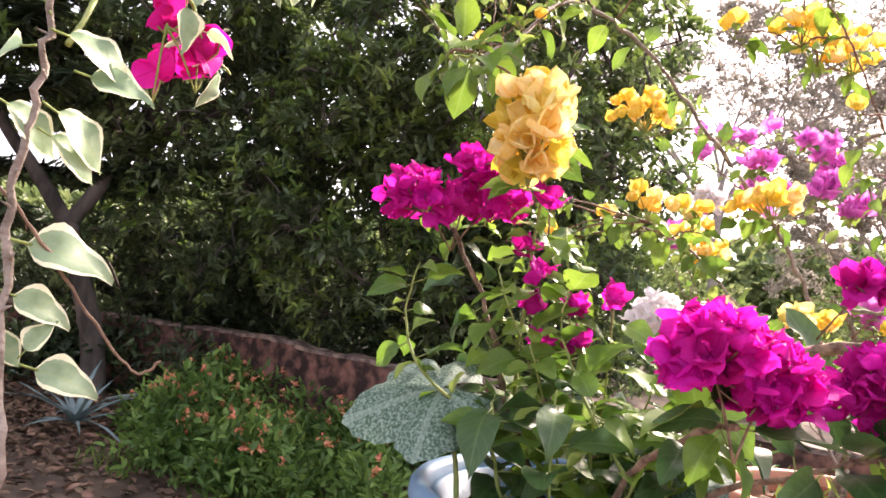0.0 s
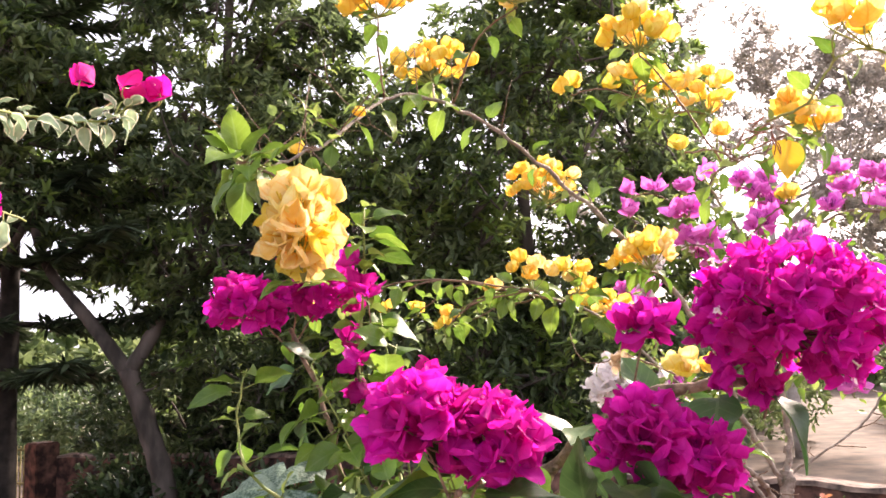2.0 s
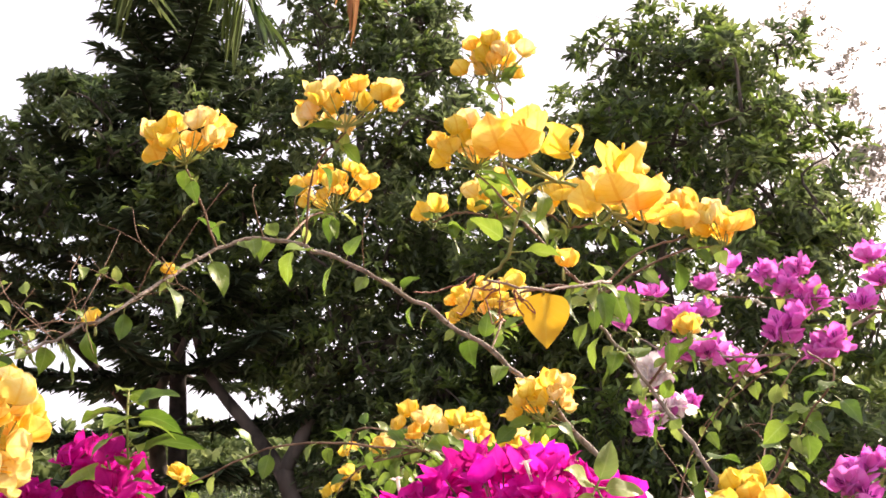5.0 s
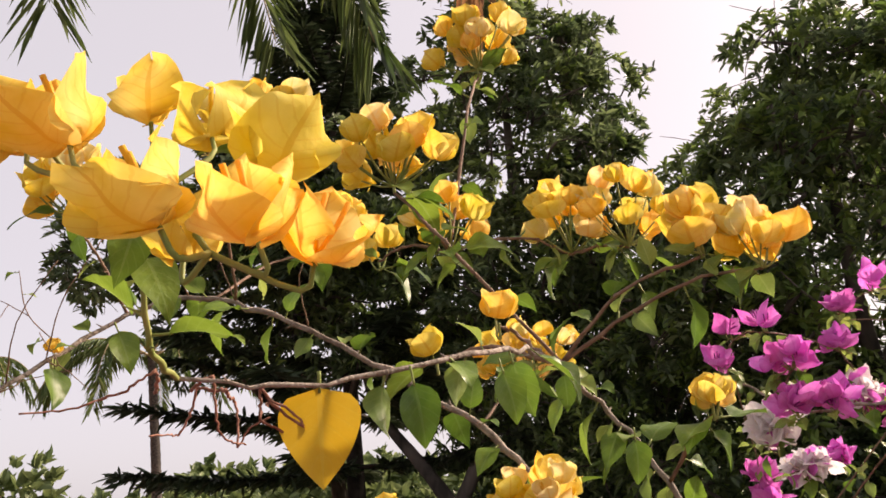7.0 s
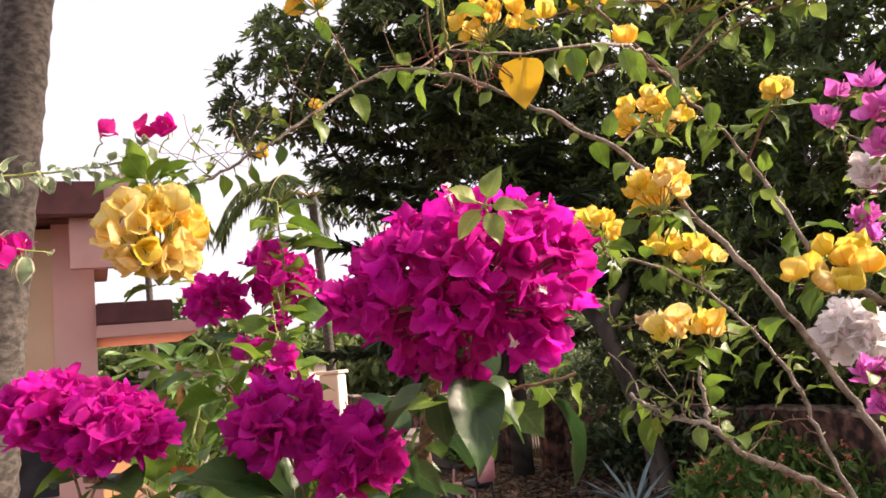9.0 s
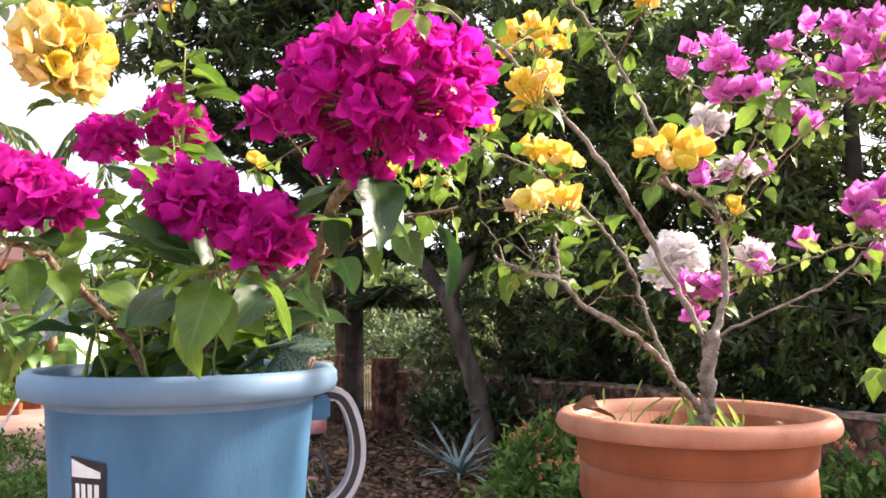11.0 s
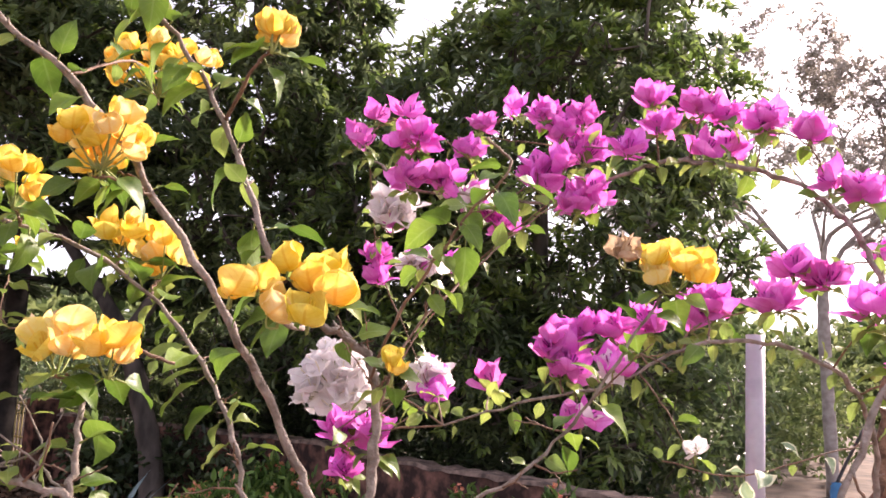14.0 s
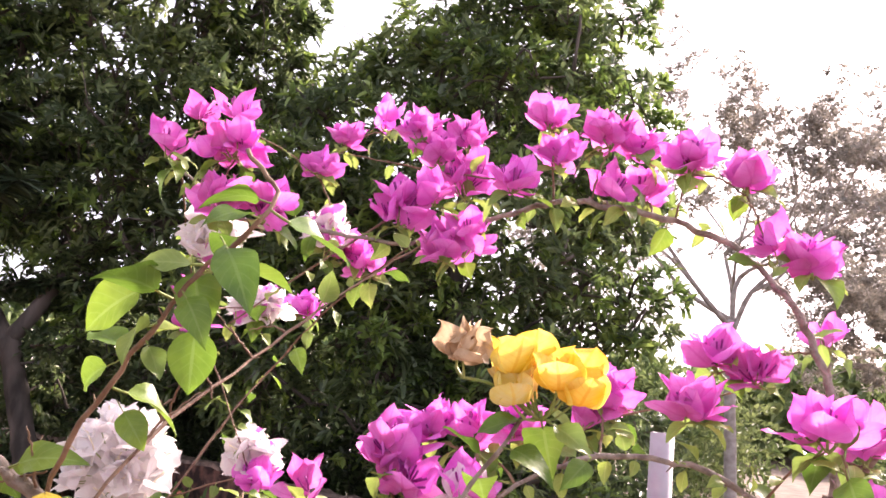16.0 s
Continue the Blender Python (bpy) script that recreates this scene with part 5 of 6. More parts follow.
# ---- variegated bougainvillea at the end of the ledge ----
plant = thing("bougainvillea", (*LEFT_POT, 1.12), "variegated bougainvillea with crimson bracts and cream-edged leaves", "bougainvillea")
branch(plant, [(-1.13, -0.865, 1.12), (-1.08, -0.90, 1.32), (-1.040, -0.915, 1.433), (-1.048, -0.908, 1.51), (-1.056, -0.905, 1.60), (-1.047, -0.907, 1.668), (-1.042, -0.912, 1.71), (-1.04, -0.90, 1.80), (-1.03, -0.82, 1.86)], 0.0040, 0.0016, BARK, 10, ("variegated",), 0.78, 1.0, 0.8, 0.2, name="trunk")
branch(plant, [(-1.085, -0.90, 1.63), (-1.055, -0.903, 1.606), (-1.028, -0.894, 1.570), (-0.999, -0.886, 1.530), (-0.976, -0.882, 1.507), (-0.963, -0.877, 1.515)], 0.0024, 0.0010, TWIG)
for base, tip, size in (((-1.056, -0.905, 1.583), (-0.997, -0.880, 1.575), 1.05), ((-1.056, -0.905, 1.552), (-1.020, -0.893, 1.540), 0.72), ((-1.040, -0.903, 1.508), (-0.995, -0.889, 1.497), 0.78), ((-1.040, -0.905, 1.512), (-1.026, -0.897, 1.535), 0.48), ((-1.062, -0.905, 1.53), (-1.04, -0.90, 1.512), 0.50),
                        ((-1.070, -0.913, 1.668), (-1.046, -0.905, 1.656), 0.75), ((-1.044, -0.906, 1.668), (-1.012, -0.890, 1.650), 0.85), ((-1.046, -0.903, 1.652), (-1.020, -0.893, 1.640), 0.70), ((-1.030, -0.899, 1.690), (-0.990, -0.888, 1.683), 0.78), ((-1.042, -0.912, 1.711), (-1.008, -0.900, 1.706), 0.85), ((-1.048, -0.912, 1.70), (-1.075, -0.905, 1.70), 0.8), ((-1.042, -0.912, 1.72), (-1.06, -0.905, 1.75), 0.8)):
    put("leaf", random.choice(LEAVES["variegated"]), plant, facing(base, Vector(tip) - Vector(base), (0.1, -0.75, 0.65), size))
branch(plant, [(-1.06, -0.84, 1.72), (-1.07, -0.70, 1.86), (-1.06, -0.58, 1.90), (-1.03, -0.50, 1.915), (-0.98, -0.43, 1.925), (-0.95, -0.39, 1.96)], 0.004, 0.0018, STALK, 52, ("variegated",), 0.1, 1.0, 0.50)
branch(plant, [(-1.03, -0.82, 1.80), (-1.02, -0.70, 1.80), (-1.03, -0.60, 1.79), (-1.02, -0.52, 1.78)], 0.003, 0.0015, STALK, 8, ("variegated",), 0.1, 1.0, 0.7)
for (x, y, z), n in (((-0.955, -0.40, 1.985), 1), ((-0.925, -0.37, 1.985), 2), ((-1.0, -0.44, 1.985), 1), ((-1.07, -0.545, 1.80), 2)):
    cluster(plant, (x, y, z), 0.010, n, "red", (x - 0.01, y - 0.01, z - 0.045), 0.95, 0.4)
for x, y, z, n in ((-1.062, -0.618, 1.811, 3), (-1.028, -0.602, 1.792, 3), (-1.034, -0.600, 1.770, 2), (-1.072, -0.607, 1.755, 2)):
    cluster(plant, (x, y, z), 0.018, n, "red", (-1.060, -0.630, 1.795), 1.0, -0.1)


# ---- garden: ground, paving, wall ----
GROUND = -0.3
PLAN["pose"] = Matrix.Translation((0.0, -1.2, 1.5)) @ Matrix.Scale(1.3, 4) @ Matrix.Translation((0.0, 1.2, -1.5))
s = Shape()
n, reach = 90, 400.0
axis_steps = [math.copysign(abs(v) ** 3, v) * reach for v in np.linspace(-1, 1, n + 1)]
points = [(x, y, GROUND + 0.05 * noise.noise((x * 0.35, y * 0.35, 0.0)) * min(1.0, 0.2 * math.hypot(x, y))) for y in axis_steps for x in axis_steps]
s.add(points, [(j * (n + 1) + i, j * (n + 1) + i + 1, (j + 1) * (n + 1) + i + 1, (j + 1) * (n + 1) + i) for j in range(n) for i in range(n)])
thing("ground", (0, 0, 0), "dry brown garden earth with grass patches", "ground", "", "structure", s.mesh("ground", DIRT))
s = Shape()
add_box(s, (-9, -5.5, GROUND - 0.1), (6.2, 4.2, GROUND + 0.075), bevel=0.02)
drive = thing("pavement", (0, 0, 0), "pinkish paved yard with weeds at its edge", "pavement", "", "structure", s.mesh("pavement", PAVING, smooth=False))
drive.matrix_basis = WORLD[drive.name] = PLAN["pose"] @ pose(-15.2, 5.0, 0, 0, 0, 42)


def ribbon_leaves(count, place, size, spread, rng):
    """count leaves as flat arrays: place(i) gives origins and the way each leaf points."""
    origin, ahead = place
    ahead = ahead / np.linalg.norm(ahead, axis=1, keepdims=True)
    up = rng.normal(size=(count, 3)) * spread + np.array([0, 0, 1.0])
    side = np.cross(ahead, up)
    side /= np.linalg.norm(side, axis=1, keepdims=True) + 1e-9
    face = np.cross(side, ahead)
    length = size[0] * rng.uniform(0.7, 1.25, (count, 1))
    width = size[1] * rng.uniform(0.7, 1.25, (count, 1))
    lift = width * 0.22
    sag = length * rng.uniform(0.0, 0.25, (count, 1))
    rows = [origin, origin + ahead * length * 0.3 + side * width * 0.46 + face * lift, origin + ahead * length * 0.68 + side * width * 0.40 + face * lift - face * sag * 0.4, origin + ahead * length - face * sag,
            origin + ahead * length * 0.68 - side * width * 0.40 + face * lift - face * sag * 0.4, origin + ahead * length * 0.3 - side * width * 0.46 + face * lift]
    return np.stack(rows, 1).reshape(-1, 3)


def leaf_mass_mesh(name, blocks, *materials):
    """One mesh from blocks of (points of six-cornered leaves, material slot)."""
    points = np.concatenate([b for b, _ in blocks])
    count = len(points) // 6
    base = (np.arange(count) * 6)[:, None]
    corners = np.concatenate([base + np.array([0, 1, 2, 3]), base + np.array([0, 3, 4, 5])], 1).reshape(-1)
    slots = np.concatenate([np.full(len(b) // 3, slot) for b, slot in blocks])
    me = bpy.data.meshes.new(name)
    me.vertices.add(len(points))
    me.vertices.foreach_set("co", points.astype(np.float32).ravel())
    me.loops.add(len(corners))
    me.loops.foreach_set("vertex_index", corners.astype(np.int32))
    me.polygons.add(count * 2)
    me.polygons.foreach_set("loop_start", np.arange(count * 2, dtype=np.int32) * 4)
    for mat in materials:
        me.materials.append(mat)
    me.polygons.foreach_set("material_index", slots.astype(np.int32))
    me.update(calc_edges=True)
    return me


def rosettes(rng, centres, axes, per, jitter, size, spread=0.6, open_by=0.9):
    """Whorls of leaves: per leaves round each centre."""
    c = np.repeat(centres, per, 0) + rng.normal(size=(len(centres) * per, 3)) * jitter
    a = np.repeat(axes, per, 0) * 0.55 + rng.normal(size=(len(centres) * per, 3)) * open_by * 0.6
    a[:, 2] -= 0.12
    return ribbon_leaves(len(c), (c, a), size, spread, rng)


def crown_puffs(rng, centre, radii, count, hollow=0.4, bottom=-0.9):
    """Places for the leafy ends of branches in a crown with an uneven outline: kept apart from one another."""
    found = []
    c, rad = np.array(centre), np.array(radii)
    gap = 0.62 * (rad.prod() / count) ** (1 / 3)
    for _ in range(count * 30):
        d = rng.normal(size=3)
        d /= np.linalg.norm(d)
        if d[2] < bottom:
            continue
        r = rng.uniform(hollow ** 3, 1.0) ** (1 / 3) * (1 + 0.30 * noise.noise((*(d * 2.3 + c[0]),)))
        p = c + d * r * rad
        if all(np.linalg.norm(p - q) > gap for q, _ in found):
            found.append((p, d))
            if len(found) == count:
                break
    return found


def puff_leaves(rng, puffs, radius, whorls, per, size, spread):
    """Whorls of leaves on the upper and outer side of each puff."""
    centres, axes = [], []
    for p, d in puffs:
        r = radius * rng.uniform(0.6, 1.3)
        n = max(3, int(whorls * rng.uniform(0.6, 1.3)))
        v = rng.normal(size=(n, 3)) + d * 0.55 + np.array([0, 0, 0.45])
        v /= np.linalg.norm(v, axis=1, keepdims=True)
        centres.append(p + v * r * np.array([1.0, 1.0, 0.75]) * rng.uniform(0.55, 1.1, (n, 1)))
        axes.append(v + np.array([0, 0, 0.35]))
    c, a = np.concatenate(centres), np.concatenate(axes)
    a /= np.linalg.norm(a, axis=1, keepdims=True)
    turn = rng.uniform(0, 2 * np.pi, (len(c), per))
    helper = np.cross(a, np.array([0.3, 0.5, 0.8]))
    helper /= np.linalg.norm(helper, axis=1, keepdims=True)
    other = np.cross(a, helper)
    ways = a[:, None] * rng.uniform(0.15, 1.0, (len(c), per, 1)) + helper[:, None] * np.cos(turn)[..., None] + other[:, None] * np.sin(turn)[..., None]
    origins = np.repeat(c, per, 0) + rng.normal(size=(len(c) * per, 3)) * 0.025
    return ribbon_leaves(len(origins), (origins, ways.reshape(-1, 3)), size, spread, rng), len(c)


def tree(base, limbs, crowns, label, bark, leaf_mats, leaf_size, per=9, seed=1, hollow=0.4, puff=0.36, whorls=15, name="tree", spread=0.4, tips=0.16):
    """limbs: (points, radius at the foot, radius at the tip); crowns: (centre, radii, puffs)."""
    rng = np.random.default_rng(seed)
    ob = thing(name, base, label, "tree", "garden trees")
    s, forks = Shape(), []
    for k, (points, r0, r1) in enumerate(limbs):
        limb = Shape()
        path = add_tube(limb, points, r0, r1, 10, steps=6, knobbly=0.07)
        forks += path[len(path) // 2:] if k == 0 else path[len(path) // 4:]
        put("limb" if k else "trunk", limb.mesh("limb", bark), ob)
    blocks = []
    for centre, radii, count in crowns:
        puffs = crown_puffs(rng, centre, radii, count, hollow)
        leaves, whorl_count = puff_leaves(rng, puffs, puff, whorls, per, leaf_size, spread)
        # whorls in the lighter leaf, young tips and painted sunlit ones alike
        young = np.repeat(rng.random(whorl_count) < tips, per * 6)
        blocks += [(leaves[~young], 0), (leaves[young], 1)]
        for q in sorted((Vector(p) for p, _ in puffs), key=lambda q: min((f - q).length for f in forks)):
            t = min(forks, key=lambda f: (f - q).length + max(0.0, f.z - q.z) * 0.6)
            forks.append(q)
            bend = Vector(rng.normal(size=3)) * 0.12
            add_tube(s, [t, t.lerp(q, 0.45) + bend + Vector((0, 0, 0.12)), q], 0.020, 0.006, 5, steps=3, knobbly=0.15)
            for _ in range(3):
                end = q + Vector(rng.normal(size=3)) * puff * 0.6
                add_tube(s, [q.lerp(t, 0.12), q.lerp(end, 0.5) + Vector((0, 0, 0.04)), end], 0.007, 0.003, 4, steps=2)
    put("branchwork", s.mesh("branchwork", bark), ob, None, "", "stuff")
    put("crown", leaf_mass_mesh("crown", blocks, *leaf_mats), ob, None, "", "stuff")
    return ob


BROAD = (FOLIAGE, FOLIAGE_TIP)
tree((-4.0, 8.35, GROUND), [([(-3.95, 8.35, -0.35), (-4.0, 8.3, 0.3), (-4.15, 8.25, 0.9), (-4.4, 8.2, 1.7)], 0.15, 0.115), ([(-4.4, 8.2, 1.65), (-4.8, 8.2, 2.2), (-5.5, 8.4, 3.0), (-6.0, 8.8, 4.0)], 0.10, 0.05),
     ([(-4.4, 8.2, 1.65), (-4.0, 8.2, 2.3), (-3.5, 8.3, 3.4), (-3.3, 8.4, 5.0), (-3.2, 8.4, 6.8)], 0.095, 0.05), ([(-3.6, 8.25, 2.8), (-2.6, 8.0, 3.2), (-1.8, 7.8, 3.6)], 0.08, 0.04)],
     [((-3.2, 8.3, 5.4), (1.45, 1.4, 3.7), 165), ((-2.7, 8.6, 3.1), (2.1, 1.2, 1.35), 85), ((-4.7, 9.2, 3.4), (1.0, 1.0, 1.0), 20), ((-2.6, 8.3, 1.9), (1.5, 1.0, 0.9), 32), ((-2.9, 9.3, 1.3), (1.6, 0.7, 0.8), 26), ((-2.25, 8.2, 5.2), (0.75, 0.9, 2.1), 46)],
     "broad dark evergreen tree with forked grey trunk", TREE_BARK, BROAD, (0.135, 0.050), 10, 11)
# the high tips share puts sunlight into this crown's leaf colour
tree((0.5, 7.7, GROUND), [([(0.5, 7.7, -0.35), (0.45, 7.7, 0.6), (0.4, 7.6, 1.5), (0.3, 7.6, 3.0), (0.35, 7.6, 4.6)], 0.15, 0.05), ([(0.45, 7.7, 1.0), (1.0, 7.5, 2.0), (1.6, 7.3, 2.8)], 0.08, 0.03), ([(0.45, 7.7, 1.0), (-0.4, 7.5, 2.0), (-1.0, 7.4, 3.0)], 0.08, 0.03)],
     [((0.45, 7.5, 3.6), (1.95, 1.5, 2.35), 215), ((-0.9, 7.6, 2.2), (1.5, 1.2, 1.7), 90), ((1.0, 7.2, 1.35), (1.2, 1.0, 0.95), 48), ((0.85, 7.6, 4.9), (1.0, 1.0, 1.1), 28)],
     "dense evergreen tree hanging low over the wall", TREE_BARK, BROAD, (0.125, 0.046), 10, 12, tips=0.38)
tree((-7.5, 10.6, GROUND), [([(-7.5, 10.6, -0.35), (-7.4, 10.4, 1.0), (-7.1, 9.6, 2.8), (-6.9, 8.6, 4.2), (-6.8, 8.2, 5.4)], 0.17, 0.05), ([(-7.2, 9.9, 2.2), (-7.6, 9.2, 3.2), (-8.0, 7.4, 4.6)], 0.09, 0.04), ([(-7.1, 9.6, 2.8), (-6.2, 8.9, 3.4), (-5.6, 8.4, 4.0)], 0.08, 0.03)],
     [((-6.6, 7.7, 5.3), (1.7, 1.1, 1.9), 92), ((-5.3, 8.0, 4.7), (0.9, 0.9, 1.6), 40), ((-8.0, 6.5, 5.3), (0.95, 0.8, 0.95), 26)], "tall dark evergreen tree at the garden edge", TREE_BARK, BROAD, (0.155, 0.054), 9, 13)


def dry_hazed_tree(base, trunk, height, width, label, seed):
    """A lacy crown: limbs that fork into thin twigs, with small tufts of dull leaves on the outer ones. Bark and leaves
    are paled for haze.
    """
    rng = np.random.default_rng(seed)
    ob = thing("tree", base, label, "tree", "garden trees")
    s = Shape()
    path = add_tube(s, trunk, 0.11, 0.085, 10, steps=5, knobbly=0.08)
    put("trunk", s.mesh("trunk", PALE_BARK), ob)
    fine, tips = Shape(), []

    def grow(p, way, length, r, level):
        side = Vector(rng.normal(size=3)) * 0.22
        mid = p + (way + side).normalized() * length * 0.5
        end = mid + (way - side * 0.6 + Vector((0, 0, 0.10))).normalized() * length * 0.5
        if level < 2:
            limb = Shape()
            add_tube(limb, [p, mid, end], r, r * 0.62, 7, steps=4, knobbly=0.10)
            put("limb", limb.mesh("limb", PALE_BARK), ob)
        else:
            add_tube(fine, [p, mid, end], r, r * 0.5, 4, steps=2, knobbly=0.1)
        if level >= 3:
            tips.append((np.array(end), np.array(way)))
            tips.append((np.array(mid), np.array(way)))
        if level < 5:
            for k in range(3 if level != 3 else 2):
                v = Vector(rng.normal(size=3))
                v.z *= 0.7
                turn = (way * (0.75 if k else 1.0) + v * 0.45).normalized()
                turn.x *= width
                grow(end if k < 2 else mid, turn.normalized(), length * rng.uniform(0.62, 0.82), r * 0.62, level + 1)

    top = path[-1]
    for a in (0.2, 1.5, 2.7, 3.9, 5.2):
        way = Vector((math.cos(a) * 0.95 * width, math.sin(a) * 0.5, rng.uniform(0.55, 1.0))).normalized()
        grow(top - Vector((0, 0, rng.uniform(0, 0.5))), way, height * rng.uniform(0.26, 0.32), 0.052, 0)
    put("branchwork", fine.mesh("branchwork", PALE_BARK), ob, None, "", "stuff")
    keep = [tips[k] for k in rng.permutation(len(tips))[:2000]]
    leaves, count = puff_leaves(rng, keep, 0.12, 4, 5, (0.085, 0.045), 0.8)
    put("crown", leaf_mass_mesh("crown", [(leaves, 0)], FOLIAGE_DRY_HAZED), ob, None, "", "stuff")


dry_hazed_tree((5.4, 13.6, GROUND), [(5.4, 13.6, -0.35), (5.3, 13.5, 1.2), (5.2, 13.4, 2.5), (5.2, 13.4, 3.3)], 6.3, 1.15, "sparse dry-leaved tree standing beyond the wall, paled for haze", 14)
dry_hazed_tree((9.6, 14.6, GROUND), [(9.6, 14.6, -0.35), (9.5, 14.5, 1.2), (9.6, 14.5, 2.6)], 4.6, 1.1, "smaller sparse dry-leaved tree beside the field, paled for haze", 15)


def conifer(base, height, label):
    """Whorled branches with hanging sprays of narrow needles."""
    rng = np.random.default_rng(21)
    ob = thing("conifer", base, label, "tree", "garden trees")
    b = Vector(base)
    s = Shape()
    add_tube(s, [b - Vector((0, 0, 0.05)), b + Vector((0.02, 0, height * 0.3)), b + Vector((0, 0, height * 0.65)), b + Vector((0, 0, height))], 0.16, 0.02, 12, steps=6, knobbly=0.04)
    origins, ways = [], []
    for w in range(15):
        f = w / 14
        z = 2.0 + (height - 2.3) * f ** 0.95 + rng.uniform(-0.08, 0.08)
        reach = 3.5 * (1 - f) ** 1.05 + 0.35
        for k in range(8):
            a = k * 0.7854 + w * 0.5 + rng.uniform(-0.2, 0.2)
            out = Vector((math.cos(a), math.sin(a), 0))
            r = reach * rng.uniform(0.6, 1.08)
            bough = Shape()
            path = add_tube(bough, [b + Vector((0, 0, z)), b + out * r * 0.5 + Vector((0, 0, z - 0.10 + 0.1 * f)), b + out * r + Vector((0, 0, z + 0.02 + 0.35 * f))], 0.030, 0.006, 5, steps=5)
            put("branch", bough.mesh("branch", PINE_BARK), ob)
            side = Vector((-out.y, out.x, 0))
            for q in np.linspace(0.16, 1, int(14 + 23 * r)):
                i = min(int(q * (len(path) - 1)), len(path) - 2)
                p = path[i].lerp(path[i + 1], q * (len(path) - 1) - i)
                for sign in (-1, 1, -0.3, 0.3):
                    origins.append(p)
                    ways.append(side * sign + out * rng.uniform(0.1, 0.8) + Vector((0, 0, rng.uniform(-0.25, 0.25))))
    leaves = ribbon_leaves(len(origins), (np.array(origins), np.array(ways)), (0.30, 0.055), 0.5, rng)
    put("trunk", s.mesh("trunk", PINE_BARK), ob)
    put("crown", leaf_mass_mesh("crown", [(leaves, 0)], FOLIAGE_PINE), ob, None, "", "stuff")


conifer((-6.35, 9.05, GROUND), 11.5, "tall dark conifer with tiered horizontal branches")


def frond_parts(rng, crown_point, heading, length, rise, fall, width=0.55):
    """A palm frond: the midrib's points and the leaflets."""
    out = Vector((math.sin(heading), math.cos(heading), 0))
    rib = [crown_point + out * (length * t * (1 - 0.25 * t)) + Vector((0, 0, rise * math.sin(math.pi * min(t * 0.9, 1) * 0.62) - fall * t ** 2.2)) for t in np.linspace(0, 1, 9)]
    path = smooth_path(rib, 4)
    origins, ways = [], []
    side = Vector((out.y, -out.x, 0))
    for q in np.linspace(0.14, 1.0, 92):
        i = min(int(q * (len(path) - 1)), len(path) - 2)
        p = path[i].lerp(path[i + 1], q * (len(path) - 1) - i)
        along = (path[i + 1] - path[i]).normalized()
        for sign in (-1, 1):
            origins.append(p)
            ways.append(side * sign * 0.8 + along * 0.65 + Vector((0, 0, rng.uniform(-0.9, -0.25))))
    leaves = ribbon_leaves(len(origins), (np.array(origins), np.array(ways)), (width, 0.034), 0.25, rng)
    return path, leaves


def coconut_palm(base, trunk, fronds, label, size=1.0, seed=31):
    rng = np.random.default_rng(seed)
    ob = thing("coconut_palm", base, label, "palm", "coconut palms")
    s = Shape()
    path = smooth_path(trunk, 48)
    r0, r1 = 0.17 * size, 0.115 * size
    rings = []
    for i, p in enumerate(path):
        t = i / (len(path) - 1)
        r = (r0 + (r1 - r0) * t) * (1.045 if i % 3 == 0 else 0.975 + 0.025 * random.random())
        rings.append([p + Vector((r * math.cos(a), r * math.sin(a), 0)) for a in (2 * math.pi * k / 18 for k in range(18))])
    s.add([q for ring in rings for q in ring], [(i * 18 + k, i * 18 + (k + 1) % 18, (i + 1) * 18 + (k + 1) % 18, (i + 1) * 18 + k) for i in range(len(path) - 1) for k in range(18)])
    put("trunk", s.mesh("trunk", PALM_BARK), ob)
    top = path[-1]
    for heading, length, rise, fall, brown in fronds:
        rib, leaves = frond_parts(rng, top, radians(heading), length, rise, fall, 0.6 * size)
        r = Shape()
        add_tube(r, rib, 0.03 * size, 0.005, 6, steps=0)
        frond = put("frond", r.mesh("midrib", RACHIS), ob, None, "withered brown frond" if brown else "")
        put("frond_fringe", leaf_mass_mesh("frond_fringe", [(leaves, 0)], PALM_BROWN if brown else PALM_GREEN), frond, None, "", "stuff")


coconut_palm((-4.31, 0.70, GROUND), [(-4.31, 0.70, -0.35), (-4.22, 0.79, 1.6), (-4.00, 0.96, 4.0), (-3.75, 1.15, 6.9)],
             [(95, 3.4, 0.7, 2.6, False), (62, 3.9, 0.9, 2.5, False), (45, 4.2, 0.9, 2.9, True), (30, 3.6, 0.8, 2.8, False), (5, 3.6, 1.0, 2.4, False), (-40, 3.6, 1.2, 1.8, False), (-90, 3.6, 1.2, 2.0, False), (-140, 3.6, 1.2, 2.0, False), (150, 3.4, 1.0, 2.2, False), (75, 3.3, 1.4, 1.0, False)],
             "coconut palm with ringed grey trunk near the house", 0.95)
coconut_palm((-14.0, 13.0, GROUND), [(-14.0, 13.0, -0.35), (-14.05, 13.0, 2.5), (-14.2, 12.95, 5.7)], [(a, 3.2, 0.9, 1.7, False) for a in range(0, 360, 40)], "distant coconut palm with drooping fronds", 0.8, 32)
coconut_palm((-27.0, 16.9, GROUND), [(-27.0, 16.9, -0.35), (-27.2, 16.9, 4), (-27.4, 16.9, 7.9)], [(a, 3.6, 1.0, 1.9, False) for a in range(10, 370, 40)], "distant coconut palm with drooping fronds", 0.9, 33)

